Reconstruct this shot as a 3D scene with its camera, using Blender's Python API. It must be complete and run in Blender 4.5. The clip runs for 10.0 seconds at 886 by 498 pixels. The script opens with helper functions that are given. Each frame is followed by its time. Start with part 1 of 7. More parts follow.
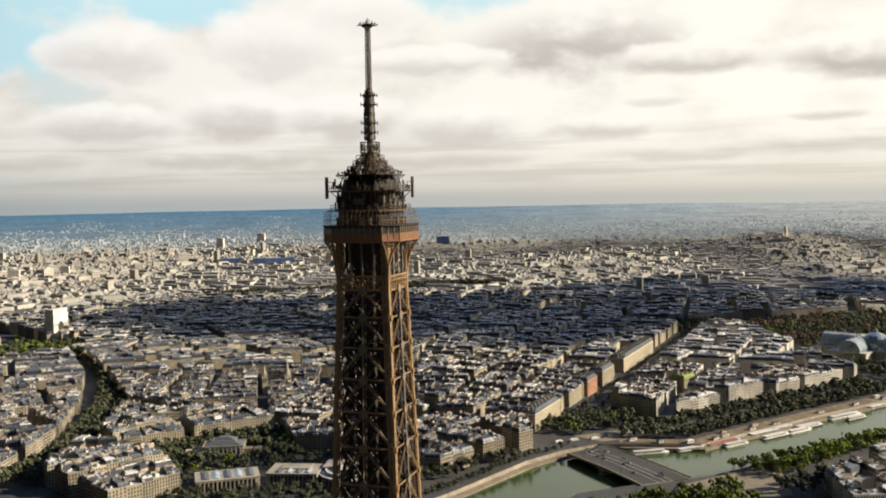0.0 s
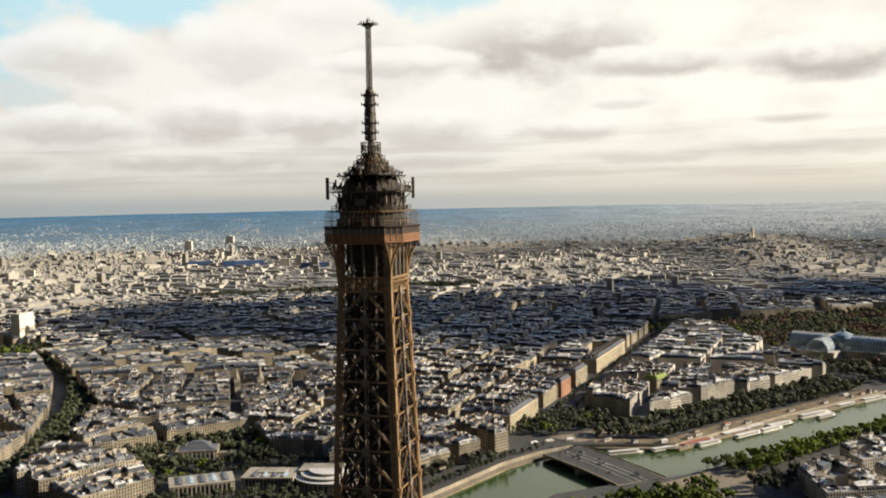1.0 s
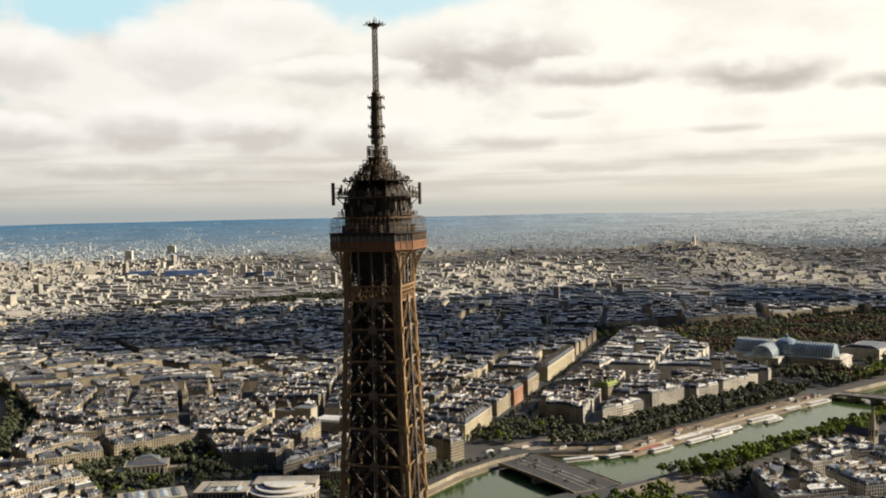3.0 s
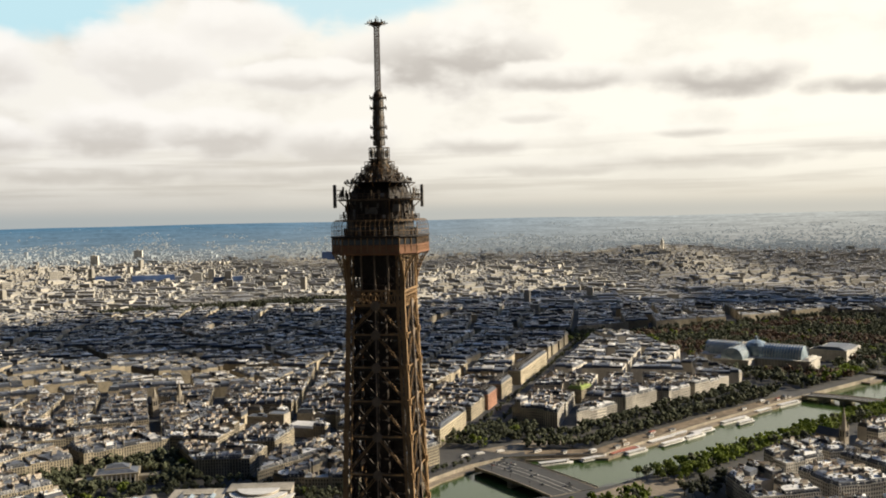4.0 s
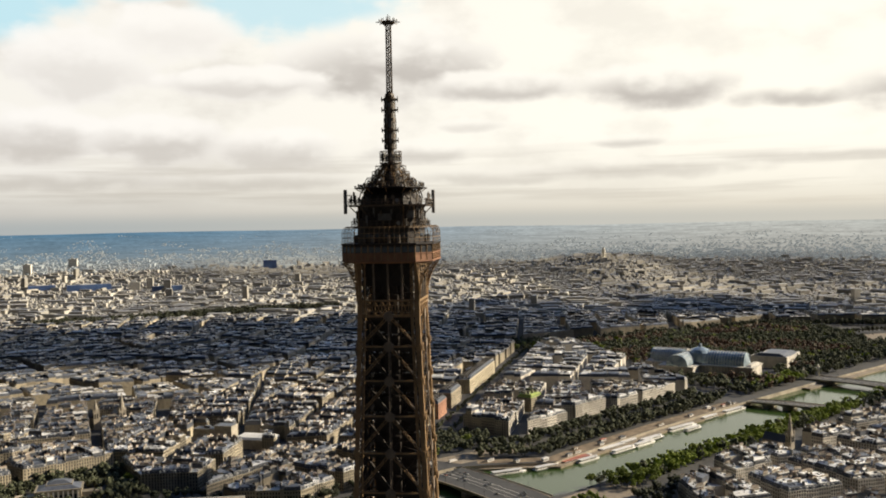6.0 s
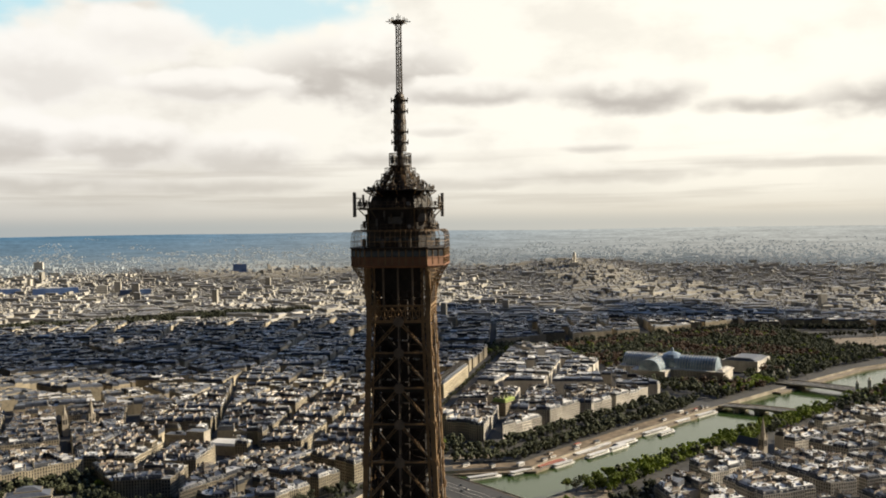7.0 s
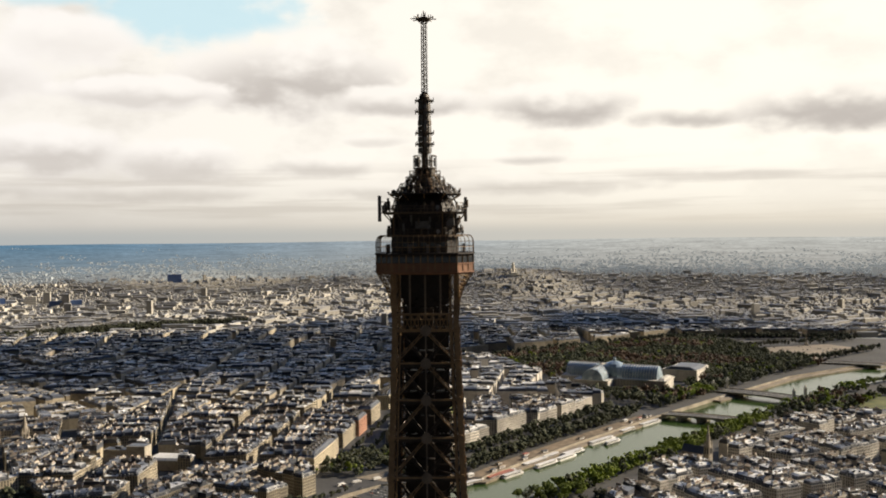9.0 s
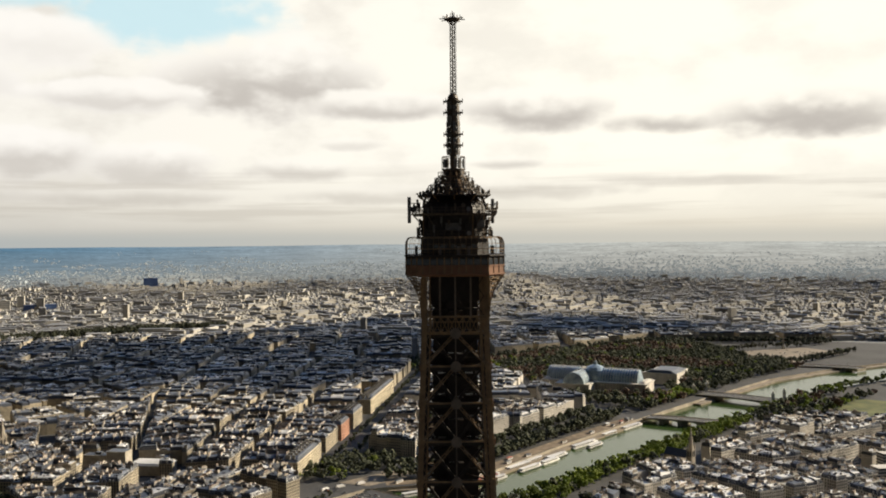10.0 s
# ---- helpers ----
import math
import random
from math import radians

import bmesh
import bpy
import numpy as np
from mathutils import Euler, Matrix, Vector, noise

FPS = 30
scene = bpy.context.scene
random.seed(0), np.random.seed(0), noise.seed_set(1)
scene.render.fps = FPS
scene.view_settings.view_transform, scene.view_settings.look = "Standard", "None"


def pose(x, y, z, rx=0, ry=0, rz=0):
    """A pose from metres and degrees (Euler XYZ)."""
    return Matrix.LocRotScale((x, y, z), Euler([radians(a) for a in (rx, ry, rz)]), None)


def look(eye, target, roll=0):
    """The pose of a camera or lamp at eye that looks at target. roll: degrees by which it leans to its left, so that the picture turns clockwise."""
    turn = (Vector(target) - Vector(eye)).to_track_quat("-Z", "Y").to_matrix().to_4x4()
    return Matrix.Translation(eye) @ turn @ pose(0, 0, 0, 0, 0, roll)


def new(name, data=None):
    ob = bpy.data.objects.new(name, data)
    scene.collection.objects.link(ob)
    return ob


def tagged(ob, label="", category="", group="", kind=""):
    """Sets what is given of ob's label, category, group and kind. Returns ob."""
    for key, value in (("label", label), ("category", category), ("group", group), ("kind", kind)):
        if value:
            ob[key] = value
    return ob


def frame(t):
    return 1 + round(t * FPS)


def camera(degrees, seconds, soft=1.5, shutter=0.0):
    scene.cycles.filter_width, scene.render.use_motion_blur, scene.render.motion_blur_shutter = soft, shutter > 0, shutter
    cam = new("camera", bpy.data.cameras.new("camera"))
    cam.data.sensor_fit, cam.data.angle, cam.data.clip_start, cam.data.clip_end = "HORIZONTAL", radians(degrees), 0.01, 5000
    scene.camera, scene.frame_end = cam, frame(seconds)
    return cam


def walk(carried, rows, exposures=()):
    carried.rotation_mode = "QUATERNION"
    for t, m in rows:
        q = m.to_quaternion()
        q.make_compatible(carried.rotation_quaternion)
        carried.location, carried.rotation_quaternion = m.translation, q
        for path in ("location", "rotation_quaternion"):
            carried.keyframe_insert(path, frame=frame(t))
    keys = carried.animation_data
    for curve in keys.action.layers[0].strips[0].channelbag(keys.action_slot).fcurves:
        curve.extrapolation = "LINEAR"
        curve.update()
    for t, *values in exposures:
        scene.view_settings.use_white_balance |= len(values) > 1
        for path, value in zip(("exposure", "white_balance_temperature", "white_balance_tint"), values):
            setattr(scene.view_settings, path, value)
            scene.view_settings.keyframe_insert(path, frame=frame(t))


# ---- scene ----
cam = camera(50.8, 10.0, 1.9)
PATH = [
    (0, (76.675, -187.15, 285.037), (76.06, -185.25, 284.928), -1.0),
    (0.5, (73.127, -187.666, 285.023), (72.548, -185.755, 284.915), -1.0),
    (1, (69.508, -187.936, 284.869), (68.957, -186.016, 284.763), -1.1),
    (1.5, (65.881, -187.842, 284.796), (65.357, -185.915, 284.694), -1.1),
    (2, (62.17, -187.349, 284.719), (61.677, -185.413, 284.62), -1.1),
    (2.5, (58.411, -186.602, 284.637), (57.948, -184.659, 284.543), -1.1),
    (4, (46.827, -183.809, 284.34), (46.462, -181.844, 284.258), -1.2),
    (4.5, (42.938, -182.538, 284.282), (42.606, -180.567, 284.204), -1.2),
    (5, (39.024, -181.337, 284.176), (38.726, -179.361, 284.102), -1.1),
    (5.5, (35.211, -180.22, 284.205), (34.944, -178.239, 284.135), -1.1),
    (7, (23.151, -176.377, 284.198), (22.979, -174.385, 284.14), -0.8),
    (7.5, (18.989, -174.813, 284.073), (18.855, -172.818, 284.02), -0.7),
    (8, (14.741, -173.328, 283.927), (14.644, -171.331, 283.879), -0.7),
    (8.5, (10.427, -171.811, 283.679), (10.369, -169.813, 283.636), -0.6),
    (9, (5.958, -170.743, 283.394), (5.925, -168.743, 283.357), -0.6),
    (9.5, (1.186, -170.084, 283.186), (1.167, -168.084, 283.154), -0.6),
    (10, (-3.554, -169.365, 283.089), (-3.536, -167.365, 283.06), -0.5),
]
walk(cam, [(t, look(e, g, r)) for t, e, g, r in PATH], ((0, 0.5, 6500, 10), (7.5, 0.5, 6500, 10), (8.5, 0.5, 6520, 12), (9.5, 0.5, 6520, 12), (10, 0.5, 6500, 10)))

# ---- world and sun ----
SUN_DIR = Vector((0.86, 0.28, 0.42)).normalized()
world = bpy.data.worlds.new("sky")
scene.world = world
world.use_nodes = True


def sky_nodes():
    """Broken cloud low over a bright horizon, clear blue overhead."""
    nt = world.node_tree
    nt.nodes.clear()
    N = nt.nodes.new
    L = nt.links.new
    out = N("ShaderNodeOutputWorld")
    bg = N("ShaderNodeBackground")
    bg.inputs["Strength"].default_value = 0.072
    sky = N("ShaderNodeTexSky")
    sky.sky_type = "NISHITA"
    sky.sun_disc = False
    sky.sun_elevation = math.asin(SUN_DIR.z)
    sky.sun_rotation = math.atan2(SUN_DIR.x, SUN_DIR.y)
    sky.air_density = 1.2
    sky.dust_density = 1.6
    tc = N("ShaderNodeTexCoord")
    sep = N("ShaderNodeSeparateXYZ")
    L(tc.outputs["Generated"], sep.inputs[0])

    def m(op, a, b=None, c=None, clamp=False):
        n = N("ShaderNodeMath")
        n.operation = op
        n.use_clamp = clamp
        for i, v in enumerate((a, b, c)):
            if v is None:
                continue
            if isinstance(v, (int, float)):
                n.inputs[i].default_value = v
            else:
                L(v, n.inputs[i])
        return n.outputs[0]

    def step(v, lo, hi, a=0.0, b=1.0):
        n = N("ShaderNodeMapRange")
        n.interpolation_type = "SMOOTHSTEP"
        for key, w in (("From Min", lo), ("From Max", hi), ("To Min", a), ("To Max", b)):
            n.inputs[key].default_value = w
        L(v, n.inputs["Value"])
        return n.outputs["Result"]

    def mix(f, a, b):
        n = N("ShaderNodeMix")
        n.data_type = "RGBA"
        for key, v in (("Factor", f), ("A", a), ("B", b)):
            if isinstance(v, tuple):
                n.inputs[key].default_value = (*(10 * c for c in v), 1)
            elif isinstance(v, (int, float)):
                n.inputs[key].default_value = v
            else:
                L(v, n.inputs[key])
        return n.outputs["Result"]

    az = m("MULTIPLY", m("ARCTAN2", sep.outputs["X"], sep.outputs["Y"]), 57.2958)
    el = m("MULTIPLY", m("ARCSINE", sep.outputs["Z"]), 57.2958)

    def fbm(sx, sy, detail, rough, off):
        comb = N("ShaderNodeCombineXYZ")
        L(m("MULTIPLY", az, sx), comb.inputs[0])
        L(m("MULTIPLY", el, sy), comb.inputs[1])
        comb.inputs[2].default_value = off
        n = N("ShaderNodeTexNoise")
        n.inputs["Scale"].default_value = 1.0
        n.inputs["Detail"].default_value = detail
        n.inputs["Roughness"].default_value = rough
        L(comb.outputs[0], n.inputs["Vector"])
        return n.outputs["Fac"]

    lump = m("ADD", m("MULTIPLY", m("SUBTRACT", fbm(.22, .42, 5, .5, 2.0), .5), .62), m("MULTIPLY", m("SUBTRACT", fbm(.7, 1.0, 2, .45, 7.0), .5), .26))
    soft = fbm(.12, .22, 6, .55, 9.0)
    streak = fbm(.06, 1.1, 5, .55, 5.0)
    # brightest round the viewed side, dimmed behind to keep surfaces facing back dark
    side = step(m("COSINE", m("MULTIPLY", m("SUBTRACT", az, 12.0), .0174533)), .05, .68, .02, 1.0)
    warm = step(az, -50.0, 25.0)
    white = mix(warm, (.90, .87, .81), (1.08, 1.03, .90))
    col = mix(m("MULTIPLY", step(soft, .47, .66, 0.0, .55), m("SUBTRACT", 1.0, m("MULTIPLY", warm, .55))), white, (.64, .60, .54))

    def cloud(a0, e0, w, h, edge=1.0):
        u = m("DIVIDE", m("SUBTRACT", az, a0), w)
        v = m("DIVIDE", m("SUBTRACT", el, e0), h)
        d = m("SUBTRACT", 1.0, m("ADD", m("MULTIPLY", u, u), m("MULTIPLY", v, v)))
        return m("ADD", d, m("MULTIPLY", lump, 3.0 * edge)), v

    # clear gaps
    for a0, e0, w, h, k in CLEAR_SKY:
        d, v = cloud(a0, e0, w, h)
        col = mix(step(d, -.1, .8, 0.0, k), col, (.53, .79, .87))
    # heaps: white above, grey below
    for a0, e0, w, h, dark in CLOUDS:
        d, v = cloud(a0, e0, w, h)
        body = step(d, -.1, .55)
        col = mix(m("MULTIPLY", body, .9 if h > 1 else .4), col, mix(warm, (.97, .94, .90), (1.05, 1.0, .89)))
        low = step(m("ADD", v, m("MULTIPLY", lump, 2.2)), .62, -.35)
        col = mix(m("MULTIPLY", m("MULTIPLY", step(d, -.1, .9), low), dark), col, (.49, .452, .41))
    # layered bands low down
    band = m("MULTIPLY", step(streak, .47, .66), step(el, 5.2, 1.6))
    col = mix(m("MULTIPLY", band, .7), col, (.53, .485, .43))
    col = mix(step(el, 5.0, 1.2, 0.0, .5), col, mix(warm, (.55, .52, .46), (.86, .81, .68)))
    col = mix(step(el, 2.2, -.1, 0.0, .92), col, mix(warm, (.50, .49, .465), (.74, .68, .56)))
    col = mix(step(el, .75, -.25, 0.0, .9), col, mix(warm, (.38, .42, .43), (.60, .58, .51)))
    lit = N("ShaderNodeMix")
    lit.data_type = "RGBA"
    lit.blend_type = "MULTIPLY"
    lit.inputs["Factor"].default_value = 1.0
    L(col, lit.inputs["A"])
    g = N("ShaderNodeCombineColor")
    for i in range(3):
        L(side, g.inputs[i])
    L(g.outputs[0], lit.inputs["B"])
    # overhead the cloud opens to blue
    up = m("ADD", step(el, 17.0, 30.0), m("MULTIPLY", m("SUBTRACT", soft, .5), .8), None, True)
    fin = N("ShaderNodeMix")
    fin.data_type = "RGBA"
    L(m("MULTIPLY", up, step(el, 16.0, 24.0)), fin.inputs["Factor"])
    L(lit.outputs["Result"], fin.inputs["A"])
    deep = mix(.9, sky.outputs[0], (.15, .285, .58))
    # the upper sky, too, is brighter on the sun's side
    high = N("ShaderNodeMix")
    high.data_type = "RGBA"
    high.blend_type = "MULTIPLY"
    high.inputs["Factor"].default_value = 1.0
    L(deep, high.inputs["A"])
    g = N("ShaderNodeCombineColor")
    turned = step(m("COSINE", m("MULTIPLY", m("SUBTRACT", az, 45.0), .0174533)), -.6, .8, .02, 1.0)
    for i in range(3):
        L(turned, g.inputs[i])
    L(g.outputs[0], high.inputs["B"])
    L(high.outputs["Result"], fin.inputs["B"])
    L(fin.outputs["Result"], bg.inputs["Color"])
    L(bg.outputs[0], out.inputs["Surface"])


# azimuth, elevation, half width, half height, strength, in degrees
CLEAR_SKY = [(-45, 11.0, 8.5, 5.0, .95), (-33, 12.6, 6.2, 2.9, .95), (-24, 14.2, 5, 1.6, .6), (-15.5, 13.2, 7.5, 2.8, .8), (-40, 6.5, 3, 1.5, .35), (-47, 1.0, 10, 1.0, .3)]
CLOUDS = [(-28.0, 9.0, 4.4, 2.6, .36), (-37.2, 8.5, 4.0, 2.1, .48), (-22.5, 11.0, 4.0, 1.8, .2), (-9.6, 9.5, 7.4, 2.9, .82), (-3.2, 7.9, 5.2, 1.1, .7), (-18.5, 8.2, 5.0, 1.1, .5), (6.2, 7.6, 5.6, 1.6, .85), (13.6, 6.7, 4.4, .85, .75), (21.8, 7.0, 5.8, 1.9, .88),
          (-30, 5.0, 4.4, 1.9, .66), (-23.5, 4.8, 4.8, 1.9, .66), (-17, 4.3, 4.4, 1.6, .6), (-37.5, 4.5, 4.5, 1.6, .6), (-30, 2.6, 8, .8, .65), (-18, 2.4, 7, .7, .65), (-42, 2.5, 5, .8, .5), (-8.5, 4.0, 4.0, .9, .55), (-5.0, 5.6, 2.2, .5, .35),
          (5.5, 2.8, 8, .8, .6), (-4, 2.5, 6, .7, .6), (4.6, 4.4, 2.4, .5, .5), (15, 3.3, 6, .6, .45)]
sky_nodes()
sun = new("sun", bpy.data.lights.new("sun", "SUN"))
sun.data.energy = 5.4
sun.data.angle = radians(0.6)
sun.data.color = (1.0, 0.87, 0.66)
sun.matrix_world = look(SUN_DIR * 1000, (0, 0, 0))

# ---- materials ----


def material(name, c1, c2, rough=0.8, metal=0.0, scale=0.5, spread=0.12, vary=None, bump=0.0, big=0.02, dirt=0.25, hue=0.0):
    """Two-scale noise between c1 and c2; vary: 'object' or 'island' brightness change from piece to piece."""
    mat = bpy.data.materials.new(name)
    mat.use_nodes = True
    nt = mat.node_tree
    N, L = nt.nodes.new, nt.links.new
    bsdf = nt.nodes["Principled BSDF"]
    geo = N("ShaderNodeNewGeometry")
    fine = N("ShaderNodeTexNoise")
    fine.inputs["Scale"].default_value = scale
    fine.inputs["Detail"].default_value = 4
    L(geo.outputs["Position"], fine.inputs["Vector"])
    wide = N("ShaderNodeTexNoise")
    wide.inputs["Scale"].default_value = big
    wide.inputs["Detail"].default_value = 3
    L(geo.outputs["Position"], wide.inputs["Vector"])
    mix = N("ShaderNodeMix")
    mix.data_type = "RGBA"
    mix.inputs["A"].default_value = (*c1, 1)
    mix.inputs["B"].default_value = (*c2, 1)
    ramp = N("ShaderNodeMapRange")
    ramp.inputs["From Min"].default_value = 0.3
    ramp.inputs["From Max"].default_value = 0.7
    L(fine.outputs["Fac"], ramp.inputs["Value"])
    last = ramp.outputs["Result"]
    hsv = N("ShaderNodeHueSaturation")
    L(mix.outputs["Result"], hsv.inputs["Color"])
    if vary:
        if vary == "object":
            info = N("ShaderNodeObjectInfo")
            rnd = info.outputs["Random"]
        else:
            rnd = geo.outputs["Random Per Island"]
        add = N("ShaderNodeMath")
        add.operation = "MULTIPLY_ADD"
        L(rnd, add.inputs[0])
        add.inputs[1].default_value = 1.0
        L(last, add.inputs[2])
        half = N("ShaderNodeMath")
        half.operation = "MULTIPLY"
        half.inputs[1].default_value = 0.5
        L(add.outputs[0], half.inputs[0])
        last = half.outputs[0]
        wn = N("ShaderNodeTexWhiteNoise")
        wn.noise_dimensions = "1D"
        L(rnd, wn.inputs["W"])
        vv = N("ShaderNodeMapRange")
        vv.inputs["To Min"].default_value = 1 - spread
        vv.inputs["To Max"].default_value = 1 + spread
        L(wn.outputs["Value"], vv.inputs["Value"])
        dd = N("ShaderNodeMapRange")
        dd.inputs["From Min"].default_value = 0.3
        dd.inputs["From Max"].default_value = 0.7
        dd.inputs["To Min"].default_value = 1 - dirt
        dd.inputs["To Max"].default_value = 1 + dirt * 0.5
        L(wide.outputs["Fac"], dd.inputs["Value"])
        mu = N("ShaderNodeMath")
        mu.operation = "MULTIPLY"
        L(vv.outputs["Result"], mu.inputs[0])
        L(dd.outputs["Result"], mu.inputs[1])
        L(mu.outputs[0], hsv.inputs["Value"])
    else:
        dd = N("ShaderNodeMapRange")
        dd.inputs["From Min"].default_value = 0.3
        dd.inputs["From Max"].default_value = 0.7
        dd.inputs["To Min"].default_value = 1 - dirt
        dd.inputs["To Max"].default_value = 1 + dirt * 0.5
        L(wide.outputs["Fac"], dd.inputs["Value"])
        L(dd.outputs["Result"], hsv.inputs["Value"])
    L(last, mix.inputs["Factor"])
    L(hsv.outputs["Color"], bsdf.inputs["Base Color"])
    bsdf.inputs["Roughness"].default_value = rough
    bsdf.inputs["Metallic"].default_value = metal
    if bump:
        b = N("ShaderNodeBump")
        b.inputs["Strength"].default_value = bump
        b.inputs["Distance"].default_value = 0.2
        L(fine.outputs["Fac"], b.inputs["Height"])
        L(b.outputs[0], bsdf.inputs["Normal"])
    return mat


IRON = material("tower_iron", (0.215, 0.132, 0.062), (0.33, 0.21, 0.10), 0.5, 0.0, 1.2, dirt=0.3, big=0.15)
# greyer plate tone put in for sky light on spines, gussets and posts
IRON_SKYLIT = material("skylit_plate_paint", (0.15, 0.115, 0.085), (0.25, 0.195, 0.145), 0.55, 0.0, 1.0, dirt=0.3, big=0.15)
IRON_RED = material("belt_paint", (0.20, 0.088, 0.044), (0.28, 0.135, 0.068), 0.6, 0.0, 0.9, dirt=0.25, big=0.2)
# near-black iron; on the tower it stands in for shade
IRON_DARK_SHADED = material("dark_and_shaded_iron", (0.016, 0.012, 0.010), (0.036, 0.026, 0.020), 0.6, 0.0, 1.0, dirt=0.3, big=0.2)
MAST = material("mast_and_shaded_rail_paint", (0.062, 0.044, 0.028), (0.125, 0.09, 0.058), 0.55, 0.0, 1.5, dirt=0.3, big=0.3)
PANEL = material("antenna_panel", (0.10, 0.095, 0.09), (0.17, 0.16, 0.15), 0.5, 0.0, 2.0, dirt=0.2, big=0.5)
STONE = material("limestone_wall", (0.21, 0.180, 0.130), (0.48, 0.412, 0.295), 0.85, 0.0, 0.25, 0.36, "object", dirt=0.25)
STONE_S = material("limestone_wall_far", (0.21, 0.180, 0.130), (0.48, 0.412, 0.295), 0.85, 0.0, 0.25, 0.36, "island", dirt=0.25)
# lightened limestone: sun and glare on some districts, put into the wall colour
STONE_GLARE = material("glare_limestone", (0.42, 0.385, 0.33), (0.68, 0.63, 0.545), 0.85, 0.0, 0.25, 0.3, "object", dirt=0.25)
STONE_GLARE_S = material("glare_limestone_far", (0.42, 0.385, 0.33), (0.68, 0.63, 0.545), 0.85, 0.0, 0.25, 0.3, "island", dirt=0.25)
ZINC = material("zinc_roof", (0.035, 0.041, 0.053), (0.15, 0.16, 0.182), 0.42, 0.0, 0.3, 0.35, "object", dirt=0.35)
ZINC_S = material("zinc_roof_far", (0.035, 0.041, 0.053), (0.15, 0.16, 0.182), 0.42, 0.0, 0.3, 0.4, "island", dirt=0.35)
SLATE = material("slate_mansard", (0.022, 0.026, 0.036), (0.065, 0.072, 0.09), 0.55, 0.0, 0.5, 0.3, "object", dirt=0.3)
SLATE_S = material("slate_mansard_far", (0.022, 0.026, 0.036), (0.065, 0.072, 0.09), 0.55, 0.0, 0.5, 0.35, "island", dirt=0.3)
PALE = material("pale_roof", (0.52, 0.51, 0.48), (0.80, 0.785, 0.75), 0.8, 0.0, 0.3, 0.25, "island", dirt=0.3)
CHIM = material("chimney_wall", (0.27, 0.24, 0.195), (0.62, 0.57, 0.48), 0.85, 0.0, 0.8, 0.3, "island", dirt=0.2)
PANE = material("window_glass", (0.02, 0.024, 0.03), (0.05, 0.055, 0.06), 0.15, 0.0, 0.2, 0.3, "island", dirt=0.1)
GROUND = material("asphalt_ground", (0.045, 0.044, 0.043), (0.075, 0.072, 0.068), 0.9, 0.0, 0.15, dirt=0.35, big=0.01)
PAVE = material("pale_paving", (0.19, 0.155, 0.112), (0.31, 0.255, 0.185), 0.9, 0.0, 0.2, dirt=0.3, big=0.03)
QUAY = material("quay_stone", (0.30, 0.26, 0.20), (0.42, 0.37, 0.29), 0.9, 0.0, 0.4, dirt=0.35, big=0.05)
ROAD = material("road_asphalt", (0.045, 0.044, 0.042), (0.07, 0.068, 0.064), 0.85, 0.0, 0.3, dirt=0.25, big=0.04)
LEAF = material("foliage", (0.038, 0.045, 0.024), (0.088, 0.097, 0.048), 0.85, 0.0, 0.25, 0.4, "object", dirt=0.35, big=0.05)
LEAF_Y = material("foliage_light", (0.15, 0.20, 0.03), (0.27, 0.325, 0.055), 0.85, 0.0, 0.3, 0.3, "object", dirt=0.3, big=0.05)


def leafy(mat, share):
    """Leaves that glow when the sun stands behind them."""
    nt = mat.node_tree
    p = nt.nodes["Principled BSDF"]
    tr = nt.nodes.new("ShaderNodeBsdfTranslucent")
    nt.links.new(p.inputs["Base Color"].links[0].from_socket, tr.inputs["Color"])
    mx = nt.nodes.new("ShaderNodeMixShader")
    mx.inputs[0].default_value = share
    nt.links.new(p.outputs[0], mx.inputs[1])
    nt.links.new(tr.outputs[0], mx.inputs[2])
    nt.links.new(mx.outputs[0], nt.nodes["Material Output"].inputs["Surface"])


leafy(LEAF, .12)
leafy(LEAF_Y, .5)
BARK = material("bark", (0.06, 0.045, 0.03), (0.11, 0.085, 0.06), 0.9, 0.0, 1.0)
LEAF_R = material("foliage_russet", (0.07, 0.044, 0.026), (0.125, 0.078, 0.046), 0.85, 0.0, 0.3, 0.3, "object", dirt=0.3, big=0.05)
GRASS = material("grass", (0.07, 0.09, 0.025), (0.16, 0.16, 0.05), 0.95, 0.0, 0.05, dirt=0.3)
WHITE = material("white_stone", (0.62, 0.58, 0.50), (0.76, 0.72, 0.64), 0.8, 0.0, 0.3, dirt=0.2)
MUSEUM_STONE = material("museum_stone", (0.32, 0.285, 0.225), (0.46, 0.415, 0.335), 0.85, 0.0, 0.3, dirt=0.3, big=0.05)
PALACE_STONE = material("palace_stone", (0.44, 0.405, 0.345), (0.60, 0.56, 0.485), 0.85, 0.0, 0.3, dirt=0.25, big=0.05)
GLASSROOF = material("glass_roof", (0.24, 0.31, 0.36), (0.48, 0.56, 0.60), 0.22, 0.2, 0.15, dirt=0.3, big=0.05)
SPIRE = material("spire_stone", (0.30, 0.26, 0.20), (0.42, 0.37, 0.30), 0.85, 0.0, 0.5, dirt=0.25, big=0.1)
BOAT_W = material("boat_white", (0.62, 0.60, 0.56), (0.75, 0.73, 0.70), 0.5, 0.0, 0.5)
BOAT_R = material("boat_red", (0.33, 0.10, 0.06), (0.44, 0.16, 0.10), 0.5, 0.0, 0.5)
BOAT_D = material("boat_hull", (0.05, 0.055, 0.06), (0.09, 0.09, 0.09), 0.5, 0.0, 0.5)
GREEN_R = material("green_roof", (0.22, 0.30, 0.05), (0.32, 0.38, 0.09), 0.8, 0.0, 0.4)
